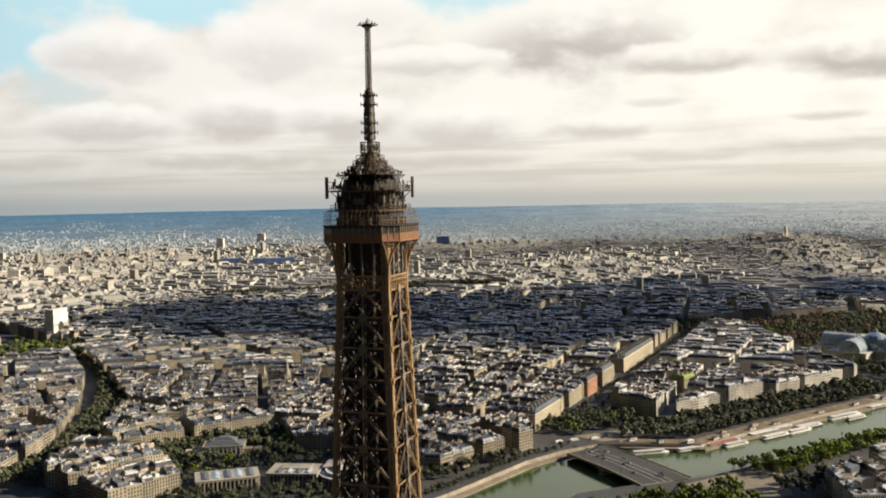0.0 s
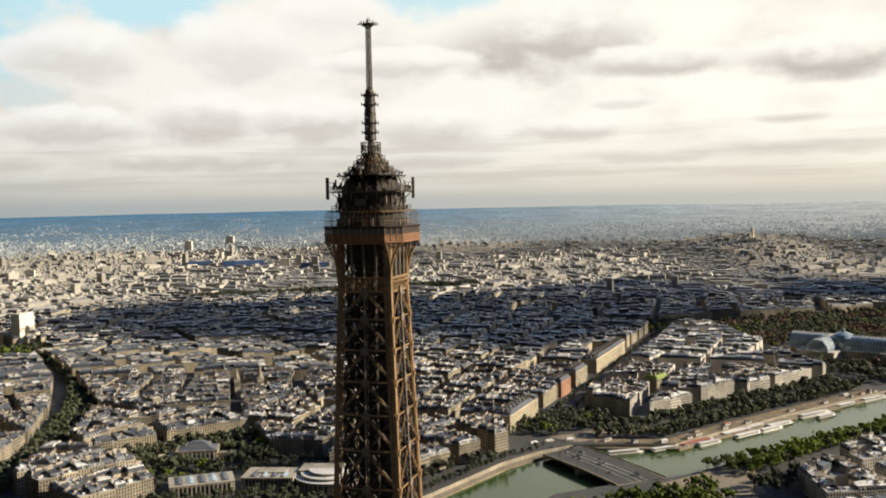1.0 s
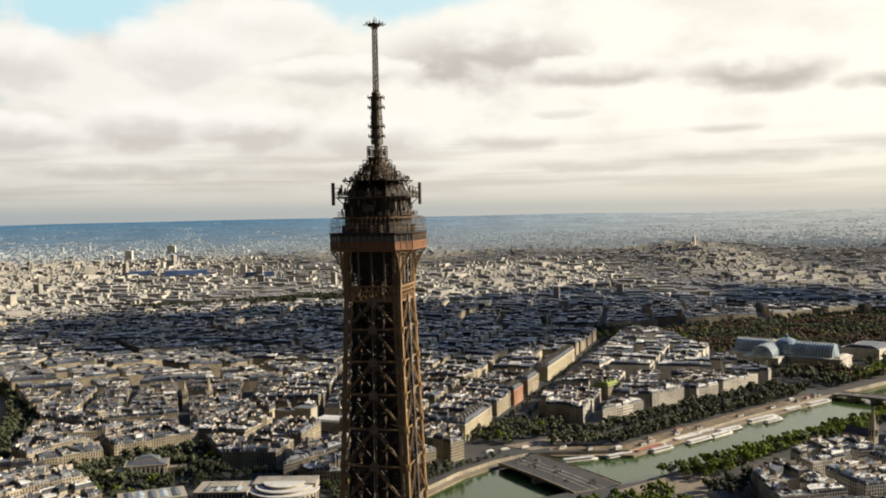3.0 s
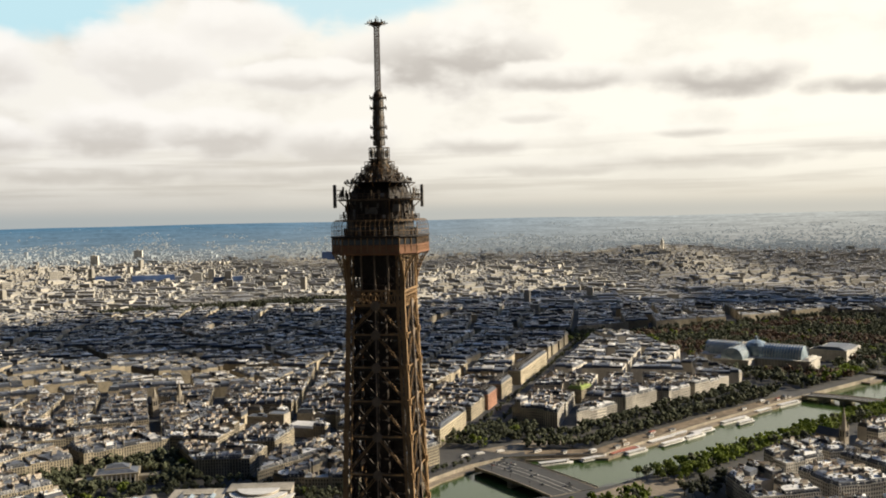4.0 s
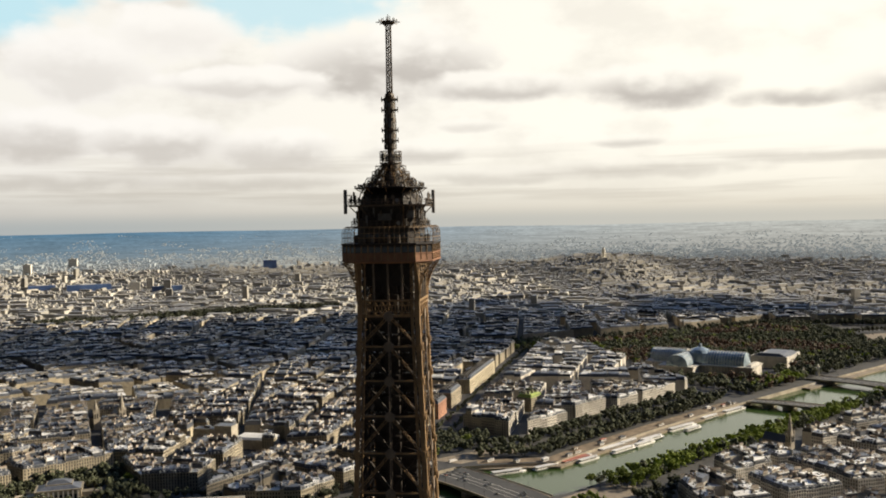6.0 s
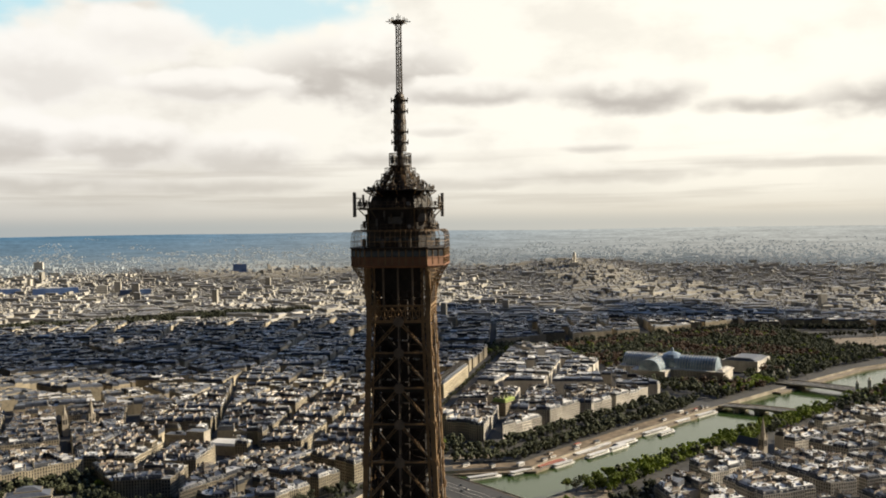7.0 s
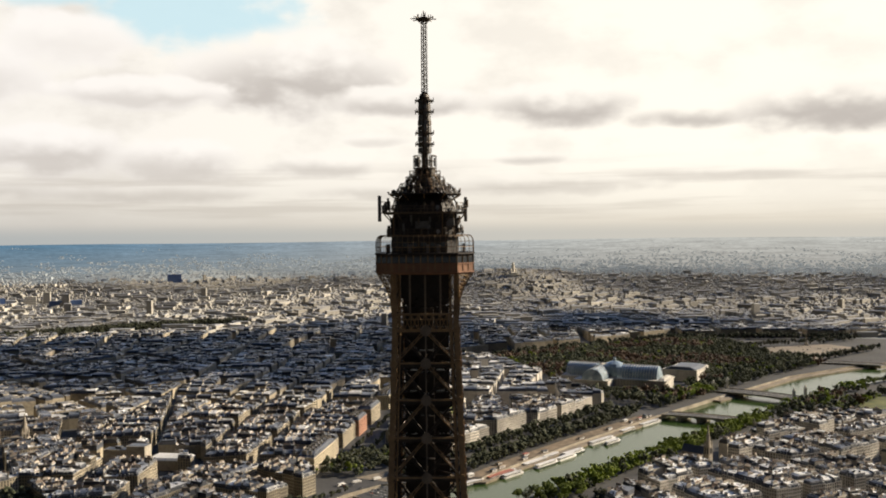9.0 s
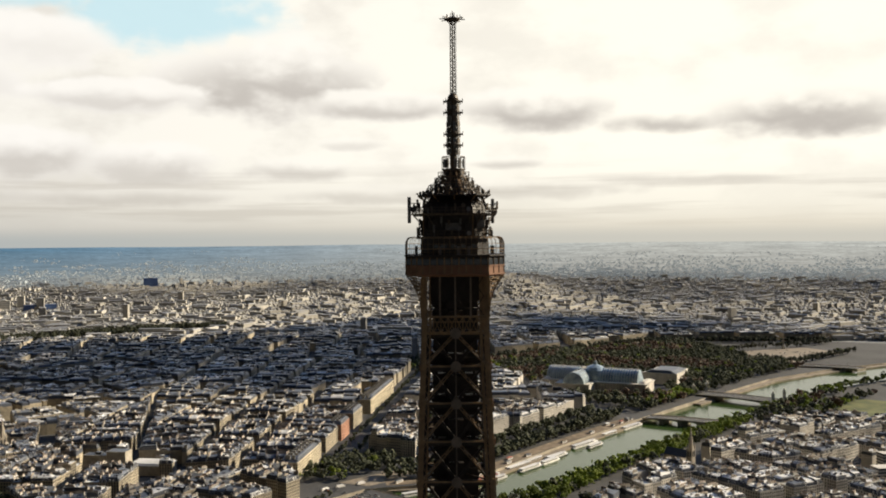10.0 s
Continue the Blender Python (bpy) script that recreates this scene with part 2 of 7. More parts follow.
ORANGE = material("chimney_pots", (0.24, 0.17, 0.13), (0.38, 0.29, 0.23), 0.85, 0.0, 0.4)
# pale grey stands in for haze over the far ground
FAR_G = material("hazed_far_ground", (0.17, 0.175, 0.175), (0.27, 0.27, 0.26), 0.95, 0.0, 0.012, dirt=0.3, big=0.0015)


def water_material():
    mat = bpy.data.materials.new("river_water")
    mat.use_nodes = True
    nt = mat.node_tree
    N, L = nt.nodes.new, nt.links.new
    b = nt.nodes["Principled BSDF"]
    geo = N("ShaderNodeNewGeometry")
    n1 = N("ShaderNodeTexNoise")
    n1.inputs["Scale"].default_value = 0.25
    n1.inputs["Detail"].default_value = 4
    L(geo.outputs["Position"], n1.inputs["Vector"])
    n2 = N("ShaderNodeTexNoise")
    n2.inputs["Scale"].default_value = 0.012
    L(geo.outputs["Position"], n2.inputs["Vector"])
    mix = N("ShaderNodeMix")
    mix.data_type = "RGBA"
    mix.inputs["A"].default_value = (0.034, 0.066, 0.016, 1)
    mix.inputs["B"].default_value = (0.048, 0.080, 0.024, 1)
    L(n2.outputs["Fac"], mix.inputs["Factor"])
    L(mix.outputs["Result"], b.inputs["Base Color"])
    b.inputs["Roughness"].default_value = 0.10
    b.inputs["IOR"].default_value = 1.33
    bump = N("ShaderNodeBump")
    bump.inputs["Strength"].default_value = 0.25
    bump.inputs["Distance"].default_value = 0.4
    L(n1.outputs["Fac"], bump.inputs["Height"])
    L(bump.outputs[0], b.inputs["Normal"])
    return mat


SAND = material("sandy_gravel", (0.155, 0.115, 0.073), (0.27, 0.205, 0.135), 0.95, 0.0, 0.12, dirt=0.45, big=0.03)
WATER = water_material()

# ---- mesh helpers ----


def empty(name, at=(0, 0, 0)):
    ob = new(name)
    ob.location = at
    return ob


def part(name, bm, mats, parent=None, label=""):
    """Links a bmesh as one mesh object under a thing or a part."""
    me = bpy.data.meshes.new(name)
    bm.to_mesh(me)
    bm.free()
    for m in (mats if isinstance(mats, (list, tuple)) else [mats]):
        me.materials.append(m)
    ob = new(name, me)
    if parent is not None:
        ob.parent = parent
    if label:
        ob["label"] = label
    return ob


def raw(name, verts, faces, idx, mats, parent=None, label=""):
    me = bpy.data.meshes.new(name)
    me.from_pydata(verts, [], faces)
    for m in (mats if isinstance(mats, (list, tuple)) else [mats]):
        me.materials.append(m)
    if idx is not None:
        me.polygons.foreach_set("material_index", idx)
    ob = new(name, me)
    if parent is not None:
        ob.parent = parent
    if label:
        ob["label"] = label
    return ob


def beam(bm, p, q, w, d=None, mat=0, up=(0, 0, 1)):
    """A bar of section w x d from p to q."""
    d = d or w
    p, q = Vector(p), Vector(q)
    a = (q - p).normalized()
    u = Vector(up)
    if abs(a.dot(u)) > 0.97:
        u = Vector((1, 0, 0))
    s = a.cross(u).normalized()
    t = s.cross(a)
    vs = []
    for e in (p, q):
        for i, j in ((-1, -1), (1, -1), (1, 1), (-1, 1)):
            vs.append(bm.verts.new(e + s * (i * w / 2) + t * (j * d / 2)))
    for f in ((3, 2, 1, 0), (4, 5, 6, 7), (0, 1, 5, 4), (1, 2, 6, 5), (2, 3, 7, 6), (3, 0, 4, 7)):
        bm.faces.new([vs[i] for i in f]).material_index = mat


def block(bm, lo, hi, mat=0):
    (x0, y0, z0), (x1, y1, z1) = lo, hi
    vs = [bm.verts.new(v) for v in ((x0, y0, z0), (x1, y0, z0), (x1, y1, z0), (x0, y1, z0), (x0, y0, z1), (x1, y0, z1), (x1, y1, z1), (x0, y1, z1))]
    for f in ((3, 2, 1, 0), (4, 5, 6, 7), (0, 1, 5, 4), (1, 2, 6, 5), (2, 3, 7, 6), (3, 0, 4, 7)):
        bm.faces.new([vs[i] for i in f]).material_index = mat


def loft(bm, rings, mat=0, caps=True):
    """Joins rings of equal point count into one closed skin."""
    rows = [[bm.verts.new(p) for p in r] for r in rings]
    n = len(rows[0])
    for a, b in zip(rows, rows[1:]):
        for i in range(n):
            bm.faces.new((a[i], a[(i + 1) % n], b[(i + 1) % n], b[i])).material_index = mat
    if caps:
        bm.faces.new(rows[0][::-1]).material_index = mat
        bm.faces.new(rows[-1]).material_index = mat
    return rows


def octagon(half, cut, z):
    """Square of half width with its corners cut off by cut."""
    h, c = half, half - cut
    return [(c, -h, z), (h, -c, z), (h, c, z), (c, h, z), (-c, h, z), (-h, c, z), (-h, -c, z), (-c, -h, z)]


def ring(r, z, n, phase=0.0):
    return [(r * math.cos(phase + 2 * math.pi * i / n), r * math.sin(phase + 2 * math.pi * i / n), z) for i in range(n)]

# ---- the iron tower ----
TOWER = tagged(empty("lattice_tower"), "tall brown wrought-iron lattice tower with an antenna mast", "tower")
NODES = [265.9, 260.1, 253.6, 246.9, 239.9, 232.4, 224.4, 215.9, 206.9, 197.0, 186.0, 174.0, 161.0, 147.0, 132.0, 116.0]


def half_w(z):
    w = 5.95 + (266 - z) * 0.034
    if z < 215:
        w += 0.00055 * (215 - z) ** 2
    return w


def turn(k, p):
    for _ in range(k):
        p = (-p[1], p[0], p[2])
    return p


def tower_bar(name, bars, mat, label=""):
    bm = bmesh.new()
    for p, q, w, d in bars:
        beam(bm, p, q, w, d)
    return part(name, bm, mat, TOWER, label)


def build_shaft():
    top = [276.2, 272.5, 268.8] + NODES
    for k in range(4):
        # corner column: two plates meeting at the edge, with lacing between
        bm = bmesh.new()
        for a, b in zip(top, top[1:]):
            ha, hb = (half_w(min(a, 266)), half_w(min(b, 266)))
            beam(bm, turn(k, (ha - .45, -ha + .06, a)), turn(k, (hb - .45, -hb + .06, b)), .9, .12, up=turn(k, (0, 1, 0)))
            beam(bm, turn(k, (ha - .06, -ha + .45, a)), turn(k, (hb - .06, -hb + .45, b)), .12, .9, up=turn(k, (0, 1, 0)))
            beam(bm, turn(k, (ha - 1.5, -ha + .3, a)), turn(k, (hb - 1.5, -hb + .3, b)), .2, .5)
            beam(bm, turn(k, (ha - .3, -ha + 1.5, a)), turn(k, (hb - .3, -hb + 1.5, b)), .5, .2)
            n = max(2, int((a - b) / 1.3))
            for i in range(n):
                z0, z1 = a + (b - a) * i / n, a + (b - a) * (i + 1) / n
                w0, w1 = half_w(min(z0, 266)), half_w(min(z1, 266))
                s = i % 2
                beam(bm, turn(k, (w0 - (.8 if s else 1.5), -w0 + .15, z0)), turn(k, (w1 - (1.5 if s else .8), -w1 + .15, z1)), .1, .1)
                beam(bm, turn(k, (w0 - .15, -w0 + (.8 if s else 1.5), z0)), turn(k, (w1 - .15, -w1 + (1.5 if s else .8), z1)), .1, .1)
        part("corner_column", bm, IRON, TOWER)
        # spine of the face, bay by bay
        for a, b in zip(NODES, NODES[1:]):
            ha, hb = half_w(a), half_w(b)
            tower_bar("spine", [(turn(k, (0, -ha - .06, a)), turn(k, (0, -hb - .06, b)), .5, .16)], IRON_SKYLIT)
            tower_bar("inner_spine", [(turn(k, (0, -ha + .9, a)), turn(k, (0, -hb + .9, b)), 1.1, .3)], IRON_DARK_SHADED)
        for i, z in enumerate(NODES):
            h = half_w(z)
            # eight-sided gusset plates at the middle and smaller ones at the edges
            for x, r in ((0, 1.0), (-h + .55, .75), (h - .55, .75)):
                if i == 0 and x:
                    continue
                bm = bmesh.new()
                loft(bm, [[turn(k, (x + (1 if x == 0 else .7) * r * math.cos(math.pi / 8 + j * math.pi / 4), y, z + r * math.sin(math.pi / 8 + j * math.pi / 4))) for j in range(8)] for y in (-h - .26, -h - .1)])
                part("gusset_plate", bm, IRON_SKYLIT if x == 0 else IRON, TOWER)
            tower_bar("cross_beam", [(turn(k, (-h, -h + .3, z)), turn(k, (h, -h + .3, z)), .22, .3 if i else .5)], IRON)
            tower_bar("inner_beam", [(turn(k, (-h + 1, -h + 1.2, z - .4)), turn(k, (h - 1, -h + 1.2, z - .4)), .3, 1.0)], IRON_DARK_SHADED)
            if i + 1 < len(NODES):
                zb = NODES[i + 1]
                hb = half_w(zb)
                for s in (-1, 1):
                    # a strong brace from the middle outwards, a light one from the edge inwards, each a pair of flanges with lacing
                    bars = []
                    p, q = Vector((0, -h + .15, z)), Vector((s * (hb - .5), -hb + .15, zb))
                    up = Vector((.15 * s, 0, .15))
                    bars += [(turn(k, p + up), turn(k, q + up), .12, .15), (turn(k, p - up), turn(k, q - up), .12, .15)]
                    m = 5
                    for j in range(m):
                        e, f = p + (q - p) * (j / m), p + (q - p) * ((j + .6) / m)
                        bars.append((turn(k, e), turn(k, f), .4, .08))
                    tower_bar("brace", bars, IRON)
                    p, q = Vector((s * (h - .5), -h + .3, z)), Vector((0, -hb + .3, zb))
                    # inward brace takes the shade-dark tone
                    tower_bar("light_brace", [(turn(k, p), turn(k, q), .12, .12)], IRON_DARK_SHADED)
                    # the inner skin of the box girders, thickened and darkened to hold out sun
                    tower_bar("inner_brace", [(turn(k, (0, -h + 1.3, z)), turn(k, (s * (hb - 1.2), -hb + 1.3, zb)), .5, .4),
                                              (turn(k, (s * (h - 1.2), -h + 1.3, z)), turn(k, (0, -hb + 1.3, zb)), .5, .4)], IRON_DARK_SHADED)
        # frieze under the corbel
        z0, z1, h = NODES[0], 268.8, half_w(266)
        bars = [(turn(k, (-h, -h + .1, z1)), turn(k, (h, -h + .1, z1)), .36, .36), (turn(k, (-h, -h + .1, z1 - .9)), turn(k, (h, -h + .1, z1 - .9)), .14, .14)]
        for i in range(8):
            xa, xb = -h + .8 + (2 * h - 1.6) * i / 8, -h + .8 + (2 * h - 1.6) * (i + 1) / 8
            bars += [(turn(k, (xa, -h + .15, z0)), turn(k, (xb, -h + .15, z1)), .13, .13), (turn(k, (xb, -h + .15, z0)), turn(k, (xa, -h + .15, z1)), .13, .13),
                     (turn(k, (xb, -h + .15, z0)), turn(k, (xb, -h + .15, z1)), .16, .16)]
        for b in bars:
            tower_bar("frieze_bar", [b], IRON)
        # tall panel below the gallery: three posts, crossed bars, curved heads
        bars = []
        for x in (-2.7, 0, 2.7):
            bars.append((turn(k, (x, -h + .1, 268.8)), turn(k, (x, -h + .1, 276.2)), .42, .3))
            bars.append((turn(k, (x, -h + .05, 274.2)), turn(k, (x, -h + .05, 275.6)), .8, .3))
        for xa, xb in ((-5.0, -2.7), (-2.7, 0), (0, 2.7), (2.7, 5.0)):
            bars += [(turn(k, (xa, -h + .25, 269)), turn(k, (xb, -h + .25, 272.4)), .15, .15), (turn(k, (xb, -h + .25, 269)), turn(k, (xa, -h + .25, 272.4)), .15, .15),
                     (turn(k, (xa, -h + .25, 272.4)), turn(k, (xb, -h + .25, 275.9)), .15, .15), (turn(k, (xb, -h + .25, 272.4)), turn(k, (xa, -h + .25, 275.9)), .15, .15)]
        for i, b in enumerate(bars):
            tower_bar("post" if i < 6 else "cross_bar", [b], IRON_SKYLIT if i < 6 else IRON_DARK_SHADED)
        # curved consoles that carry the gallery out
        for s in (-1, 1):
            bm = bmesh.new()
            out, inn = [], []
            for j in range(11):
                u = j / 10
                r = u ** 2.3
                out.append(Vector((s * (h - .1 + (5.7 - h + .1) * r), -h - (8.5 - h) * r, 268.9 + 7.2 * u)))
                r2 = max(0, u * 1.12 - .12) ** 2.6 * .80
                inn.append(Vector((s * (h - .1 + (5.7 - h + .1) * r2), -h + .05 - (8.5 - h) * r2 * .9, 268.9 + 7.2 * u)))
            for j in range(10):
                beam(bm, turn(k, out[j]), turn(k, out[j + 1]), .42, .2, up=turn(k, (0, 1, 0)))
            con = part("console", bm, IRON, TOWER)
            bm = bmesh.new()
            for j in range(10):
                beam(bm, turn(k, inn[j]), turn(k, inn[j + 1]), .22, .14)
            part("inner_chord", bm, IRON, con)
            for j in range(4, 10):
                for p, q in ((out[j], inn[j + 1]), (inn[j], out[j + 1])):
                    bm = bmesh.new()
                    beam(bm, turn(k, p), turn(k, q), .12, .12)
                    part("lattice_bar", bm, IRON, con)
            # the second arm of the console on the cut corner
            bm = bmesh.new()
            for j in range(10):
                a, b = out[j].copy(), out[j + 1].copy()
                for v in (a, b):
                    e = (abs(v.y) - h) / (8.5 - h)
                    v.x, v.y = s * (h + (8.5 - h) * e), -(h + (5.7 - h) * e)
                beam(bm, turn(k, a), turn(k, b), .3, .2)
                if j > 3:
                    beam(bm, turn(k, out[j]), turn(k, b), .1, .1)
            part("console", bm, IRON, TOWER)
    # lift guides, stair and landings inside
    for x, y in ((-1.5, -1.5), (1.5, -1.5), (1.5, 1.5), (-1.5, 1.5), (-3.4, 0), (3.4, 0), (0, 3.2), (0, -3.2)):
        tower_bar("lift_guide", [((x, y, 116), (x, y, 276), .4, .4)], IRON_DARK_SHADED)
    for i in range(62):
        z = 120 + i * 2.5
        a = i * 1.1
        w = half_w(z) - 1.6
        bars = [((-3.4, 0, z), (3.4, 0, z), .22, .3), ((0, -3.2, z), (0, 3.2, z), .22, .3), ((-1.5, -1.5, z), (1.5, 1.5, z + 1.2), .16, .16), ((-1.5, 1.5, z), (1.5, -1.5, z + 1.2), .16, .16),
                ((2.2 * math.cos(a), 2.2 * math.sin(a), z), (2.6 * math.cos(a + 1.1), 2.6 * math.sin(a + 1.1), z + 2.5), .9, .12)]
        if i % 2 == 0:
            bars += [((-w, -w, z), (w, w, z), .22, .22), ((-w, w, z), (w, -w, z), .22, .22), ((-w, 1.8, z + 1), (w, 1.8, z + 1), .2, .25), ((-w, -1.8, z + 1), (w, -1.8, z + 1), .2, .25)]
        tagged(tower_bar("landing", bars, IRON_DARK_SHADED), kind="stuff")
    # dark blocks added to close the open shaft and stop light through it
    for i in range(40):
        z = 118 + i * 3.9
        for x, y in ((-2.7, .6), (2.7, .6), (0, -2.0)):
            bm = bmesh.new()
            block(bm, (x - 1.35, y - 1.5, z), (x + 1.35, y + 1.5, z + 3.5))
            part("shaft_dark_infill", bm, IRON_DARK_SHADED, TOWER)
    # one more dark block added to fill the gap under the gallery
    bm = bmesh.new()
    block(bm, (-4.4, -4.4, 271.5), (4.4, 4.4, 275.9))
    part("top_dark_infill", bm, IRON_DARK_SHADED, TOWER)
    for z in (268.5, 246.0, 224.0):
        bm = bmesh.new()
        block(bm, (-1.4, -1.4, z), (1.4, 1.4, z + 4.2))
        part("lift_cabin", bm, IRON_DARK_SHADED, TOWER)
    # lower legs, second stage and first stage down to the ground
    for sx in (-1, 1):
        for sy in (-1, 1):
            bars = []
            prof = [(116, 10.5, 17.5), (95, 15, 23), (76, 22, 31), (57, 30, 40), (30, 42, 53), (0, 51, 64)]
            for (za, ia, oa), (zb, ib, ob) in zip(prof, prof[1:]):
                ca = [(sx * u, sy * v, za) for u, v in ((ia, ia), (oa, ia), (oa, oa), (ia, oa))]
                cb = [(sx * u, sy * v, zb) for u, v in ((ib, ib), (ob, ib), (ob, ob), (ib, ob))]
                for i in range(4):
                    j = (i + 1) % 4
                    bars += [(ca[i], cb[i], 1.1, 1.1), (ca[i], cb[j], .5, .5), (ca[j], cb[i], .5, .5), (cb[i], cb[j], .6, .6)]
            tower_bar("leg", bars, IRON)
    for z, h, t in ((114.5, 20, 4), (56, 36, 5)):
        bm = bmesh.new()
        loft(bm, [octagon(h, 2, z), octagon(h + 1.5, 2, z + t)])
        part("stage", bm, IRON, TOWER)


def build_gallery():
    C = 2.9

    def prism(name, a, b, z0, z1, mat, label="", cut=C):
        bm = bmesh.new()
        loft(bm, [octagon(a, cut, z0), octagon(b, cut, z1)])
        return part(name, bm, mat, TOWER, label)

    prism("gallery_base", 8.2, 8.75, 275.95, 276.25, IRON_RED)
    prism("moulding", 8.75, 8.75, 276.25, 276.55, IRON_RED)
    prism("apron", 8.62, 8.62, 276.55, 277.75, IRON_RED, "rust-red panelled apron")
    belt = prism("gallery_wall", 8.55, 8.55, 277.75, 279.3, IRON_DARK_SHADED, "dark glazed gallery wall")
    prism("cornice", 8.6, 8.85, 279.3, 279.5, IRON_DARK_SHADED)
    prism("deck", 8.85, 8.85, 279.5, 279.7, IRON_DARK_SHADED)
    prism("sill_band", 8.72, 8.72, 277.75, 277.95, IRON_RED)
    o = [Vector(p) for p in octagon(8.55, C, 0)]
    for i in range(8):
        a, b = o[i], o[(i + 1) % 8]
        n = max(3, round((b - a).length / 1.25))
        out = ((a + b) / 2).normalized()
        for j in range(n + 1):
            p = a + (b - a) * (j / n) + out * .06
            bm = bmesh.new()
            beam(bm, p + Vector((0, 0, 276.5)), p + Vector((0, 0, 279.3)), .2, .2)
            part("pilaster", bm, IRON, belt)
        for j in range(n):
            p, q = a + (b - a) * ((j + .1) / n), a + (b - a) * ((j + .9) / n)
            bm = bmesh.new()
            loft(bm, [[p + out * d + Vector((0, 0, 278.05)), q + out * d + Vector((0, 0, 278.05)), q + out * d + Vector((0, 0, 278.95)), p + out * d + Vector((0, 0, 278.95))] for d in (-.1, .05)])
            part("gallery_window", bm, PANE, belt)
    # safety cage of the open deck, bent inwards at the top
    for i in range(8):
        a, b = o[i], o[(i + 1) % 8]
        out = ((a + b) / 2).normalized()
        n = max(3, round((b - a).length / .95))
        bm = bmesh.new()
        path = [(0.15, 279.7), (0.15, 281.6), (0.0, 282.2), (-.35, 282.65), (-.9, 282.85)]
        for j in range(n + 1):
            p = a + (b - a) * (j / n)
            for (d0, z0), (d1, z1) in zip(path, path[1:]):
                beam(bm, p + out * d0 + Vector((0, 0, z0)), p + out * d1 + Vector((0, 0, z1)), .055, .055)
        for d, z, w in ((.15, 280.75, .1), (.15, 281.6, .05), (-.35, 282.65, .05), (-.9, 282.85, .08), (.15, 280.2, .04)):
            beam(bm, a + out * d + Vector((0, 0, z)), b + out * d + Vector((0, 0, z)), w, w)
        part("safety_cage", bm, IRON, TOWER)
    prism("deck_cabin", 6.0, 6.0, 279.7, 282.5, IRON_DARK_SHADED, "dark cabin with small windows", 2.0)
    for k in range(4):
        for x in (-3.4, -1.9, -.2, 1.5, 3.3):
            bm = bmesh.new()
            loft(bm, [[turn(k, (x + dx, y, 280.7 + dz)) for dx, dz in ((-.5, 0), (.5, 0), (.5, .95), (-.5, .95))] for y in (-6.06, -5.95)])
            part("cabin_window", bm, PANE, TOWER)
        for x in (-2.6, .6, 2.4):
            bm = bmesh.new()
            block(bm, (-.28, -.2, 0), (.28, .2, 1.5))
            ob = part("display_box", bm, PANEL, TOWER)
            ob.matrix_local = pose(*turn(k, (x, -6.9, 279.7)), 0, 0, 90 * k)
    # darker mast tone stands in for shade on this roof
    prism("cabin_roof", 6.7, 6.7, 282.5, 282.8, MAST, "", 2.4)
    # upper storey: posts, plant boxes and a recessed core
    prism("core", 5.45, 5.45, 282.8, 286.7, IRON_DARK_SHADED, "", 1.8)
    random.seed(5)
    for k in range(4):
        for x in (-5.2, -3.1, -1.0, 1.1, 3.2, 5.2):
            # right-hand posts stay brown, the rest take the shade-dark tone
            tower_bar("post", [(turn(k, (x, -5.5, 282.8)), turn(k, (x, -5.5, 286.8)), .26, .26)], IRON if x > 3 else IRON_DARK_SHADED)
        for x, w, z, t in ((-3.9, 1.7, 284.3, 1.6), (-.6, 2.4, 284.0, 1.3), (2.2, 1.3, 283.0, 2.2), (4.3, 1.5, 284.4, 1.4)):
            bm = bmesh.new()
            block(bm, (-w / 2, -.4, 0), (w / 2, .4, t))
            bmesh.ops.bevel(bm, geom=bm.edges[:], offset=.06, segments=1, affect="EDGES")
            ob = part("plant_box", bm, IRON_DARK_SHADED if (k + int(x)) % 4 else PANEL, TOWER)
            ob.matrix_local = pose(*turn(k, (x + random.uniform(-.3, .3), -5.6, z)), 0, 0, 90 * k)
        bars = []
        for z in (283.35, 283.9):
            bars.append((turn(k, (-6.6, -6.6, z)), turn(k, (6.6, -6.6, z)), .1, .1))
        for j in range(12):
            x = -6.6 + 1.2 * j
            bars.append((turn(k, (x, -6.6, 282.8)), turn(k, (x, -6.6, 283.95)), .09, .09))
        # rails and upper deck likewise: mast tone in place of shaded iron
        tower_bar("railing", bars, MAST)
    prism("upper_deck", 7.3, 7.5, 286.65, 286.95, MAST, "", 2.6)
    oo = [Vector(p) for p in octagon(7.5, 2.6, 0)]
    for i in range(8):
        a, b = oo[i], oo[(i + 1) % 8]
        bars = [(a + Vector((0, 0, z)), b + Vector((0, 0, z)), .1, .1) for z in (287.5, 288.0)]
        n = max(2, round((b - a).length / 1.1))
        bars += [(a + (b - a) * (j / n) + Vector((0, 0, 286.9)), a + (b - a) * (j / n) + Vector((0, 0, 288.05)), .1, .1) for j in range(n + 1)]
        # struts below the overhanging deck
        bars += [(a * .72 + Vector((0, 0, 284.6)), a * .97 + Vector((0, 0, 286.7)), .16, .16)]
        tower_bar("railing", bars, MAST)
    # the dome-like roof, in eight ribbed facets
    bm = bmesh.new()
    prof = [(5.6, 286.95), (5.5, 287.7), (5.2, 288.5), (4.75, 289.2), (4.2, 289.8), (3.7, 290.2)]
    loft(bm, [octagon(r, r * .42, z) for r, z in prof])
    dome = part("dome", bm, IRON_DARK_SHADED, TOWER, "dark ribbed dome roof")
    for i in range(8):
        for f in (0, .5):
            bars = []
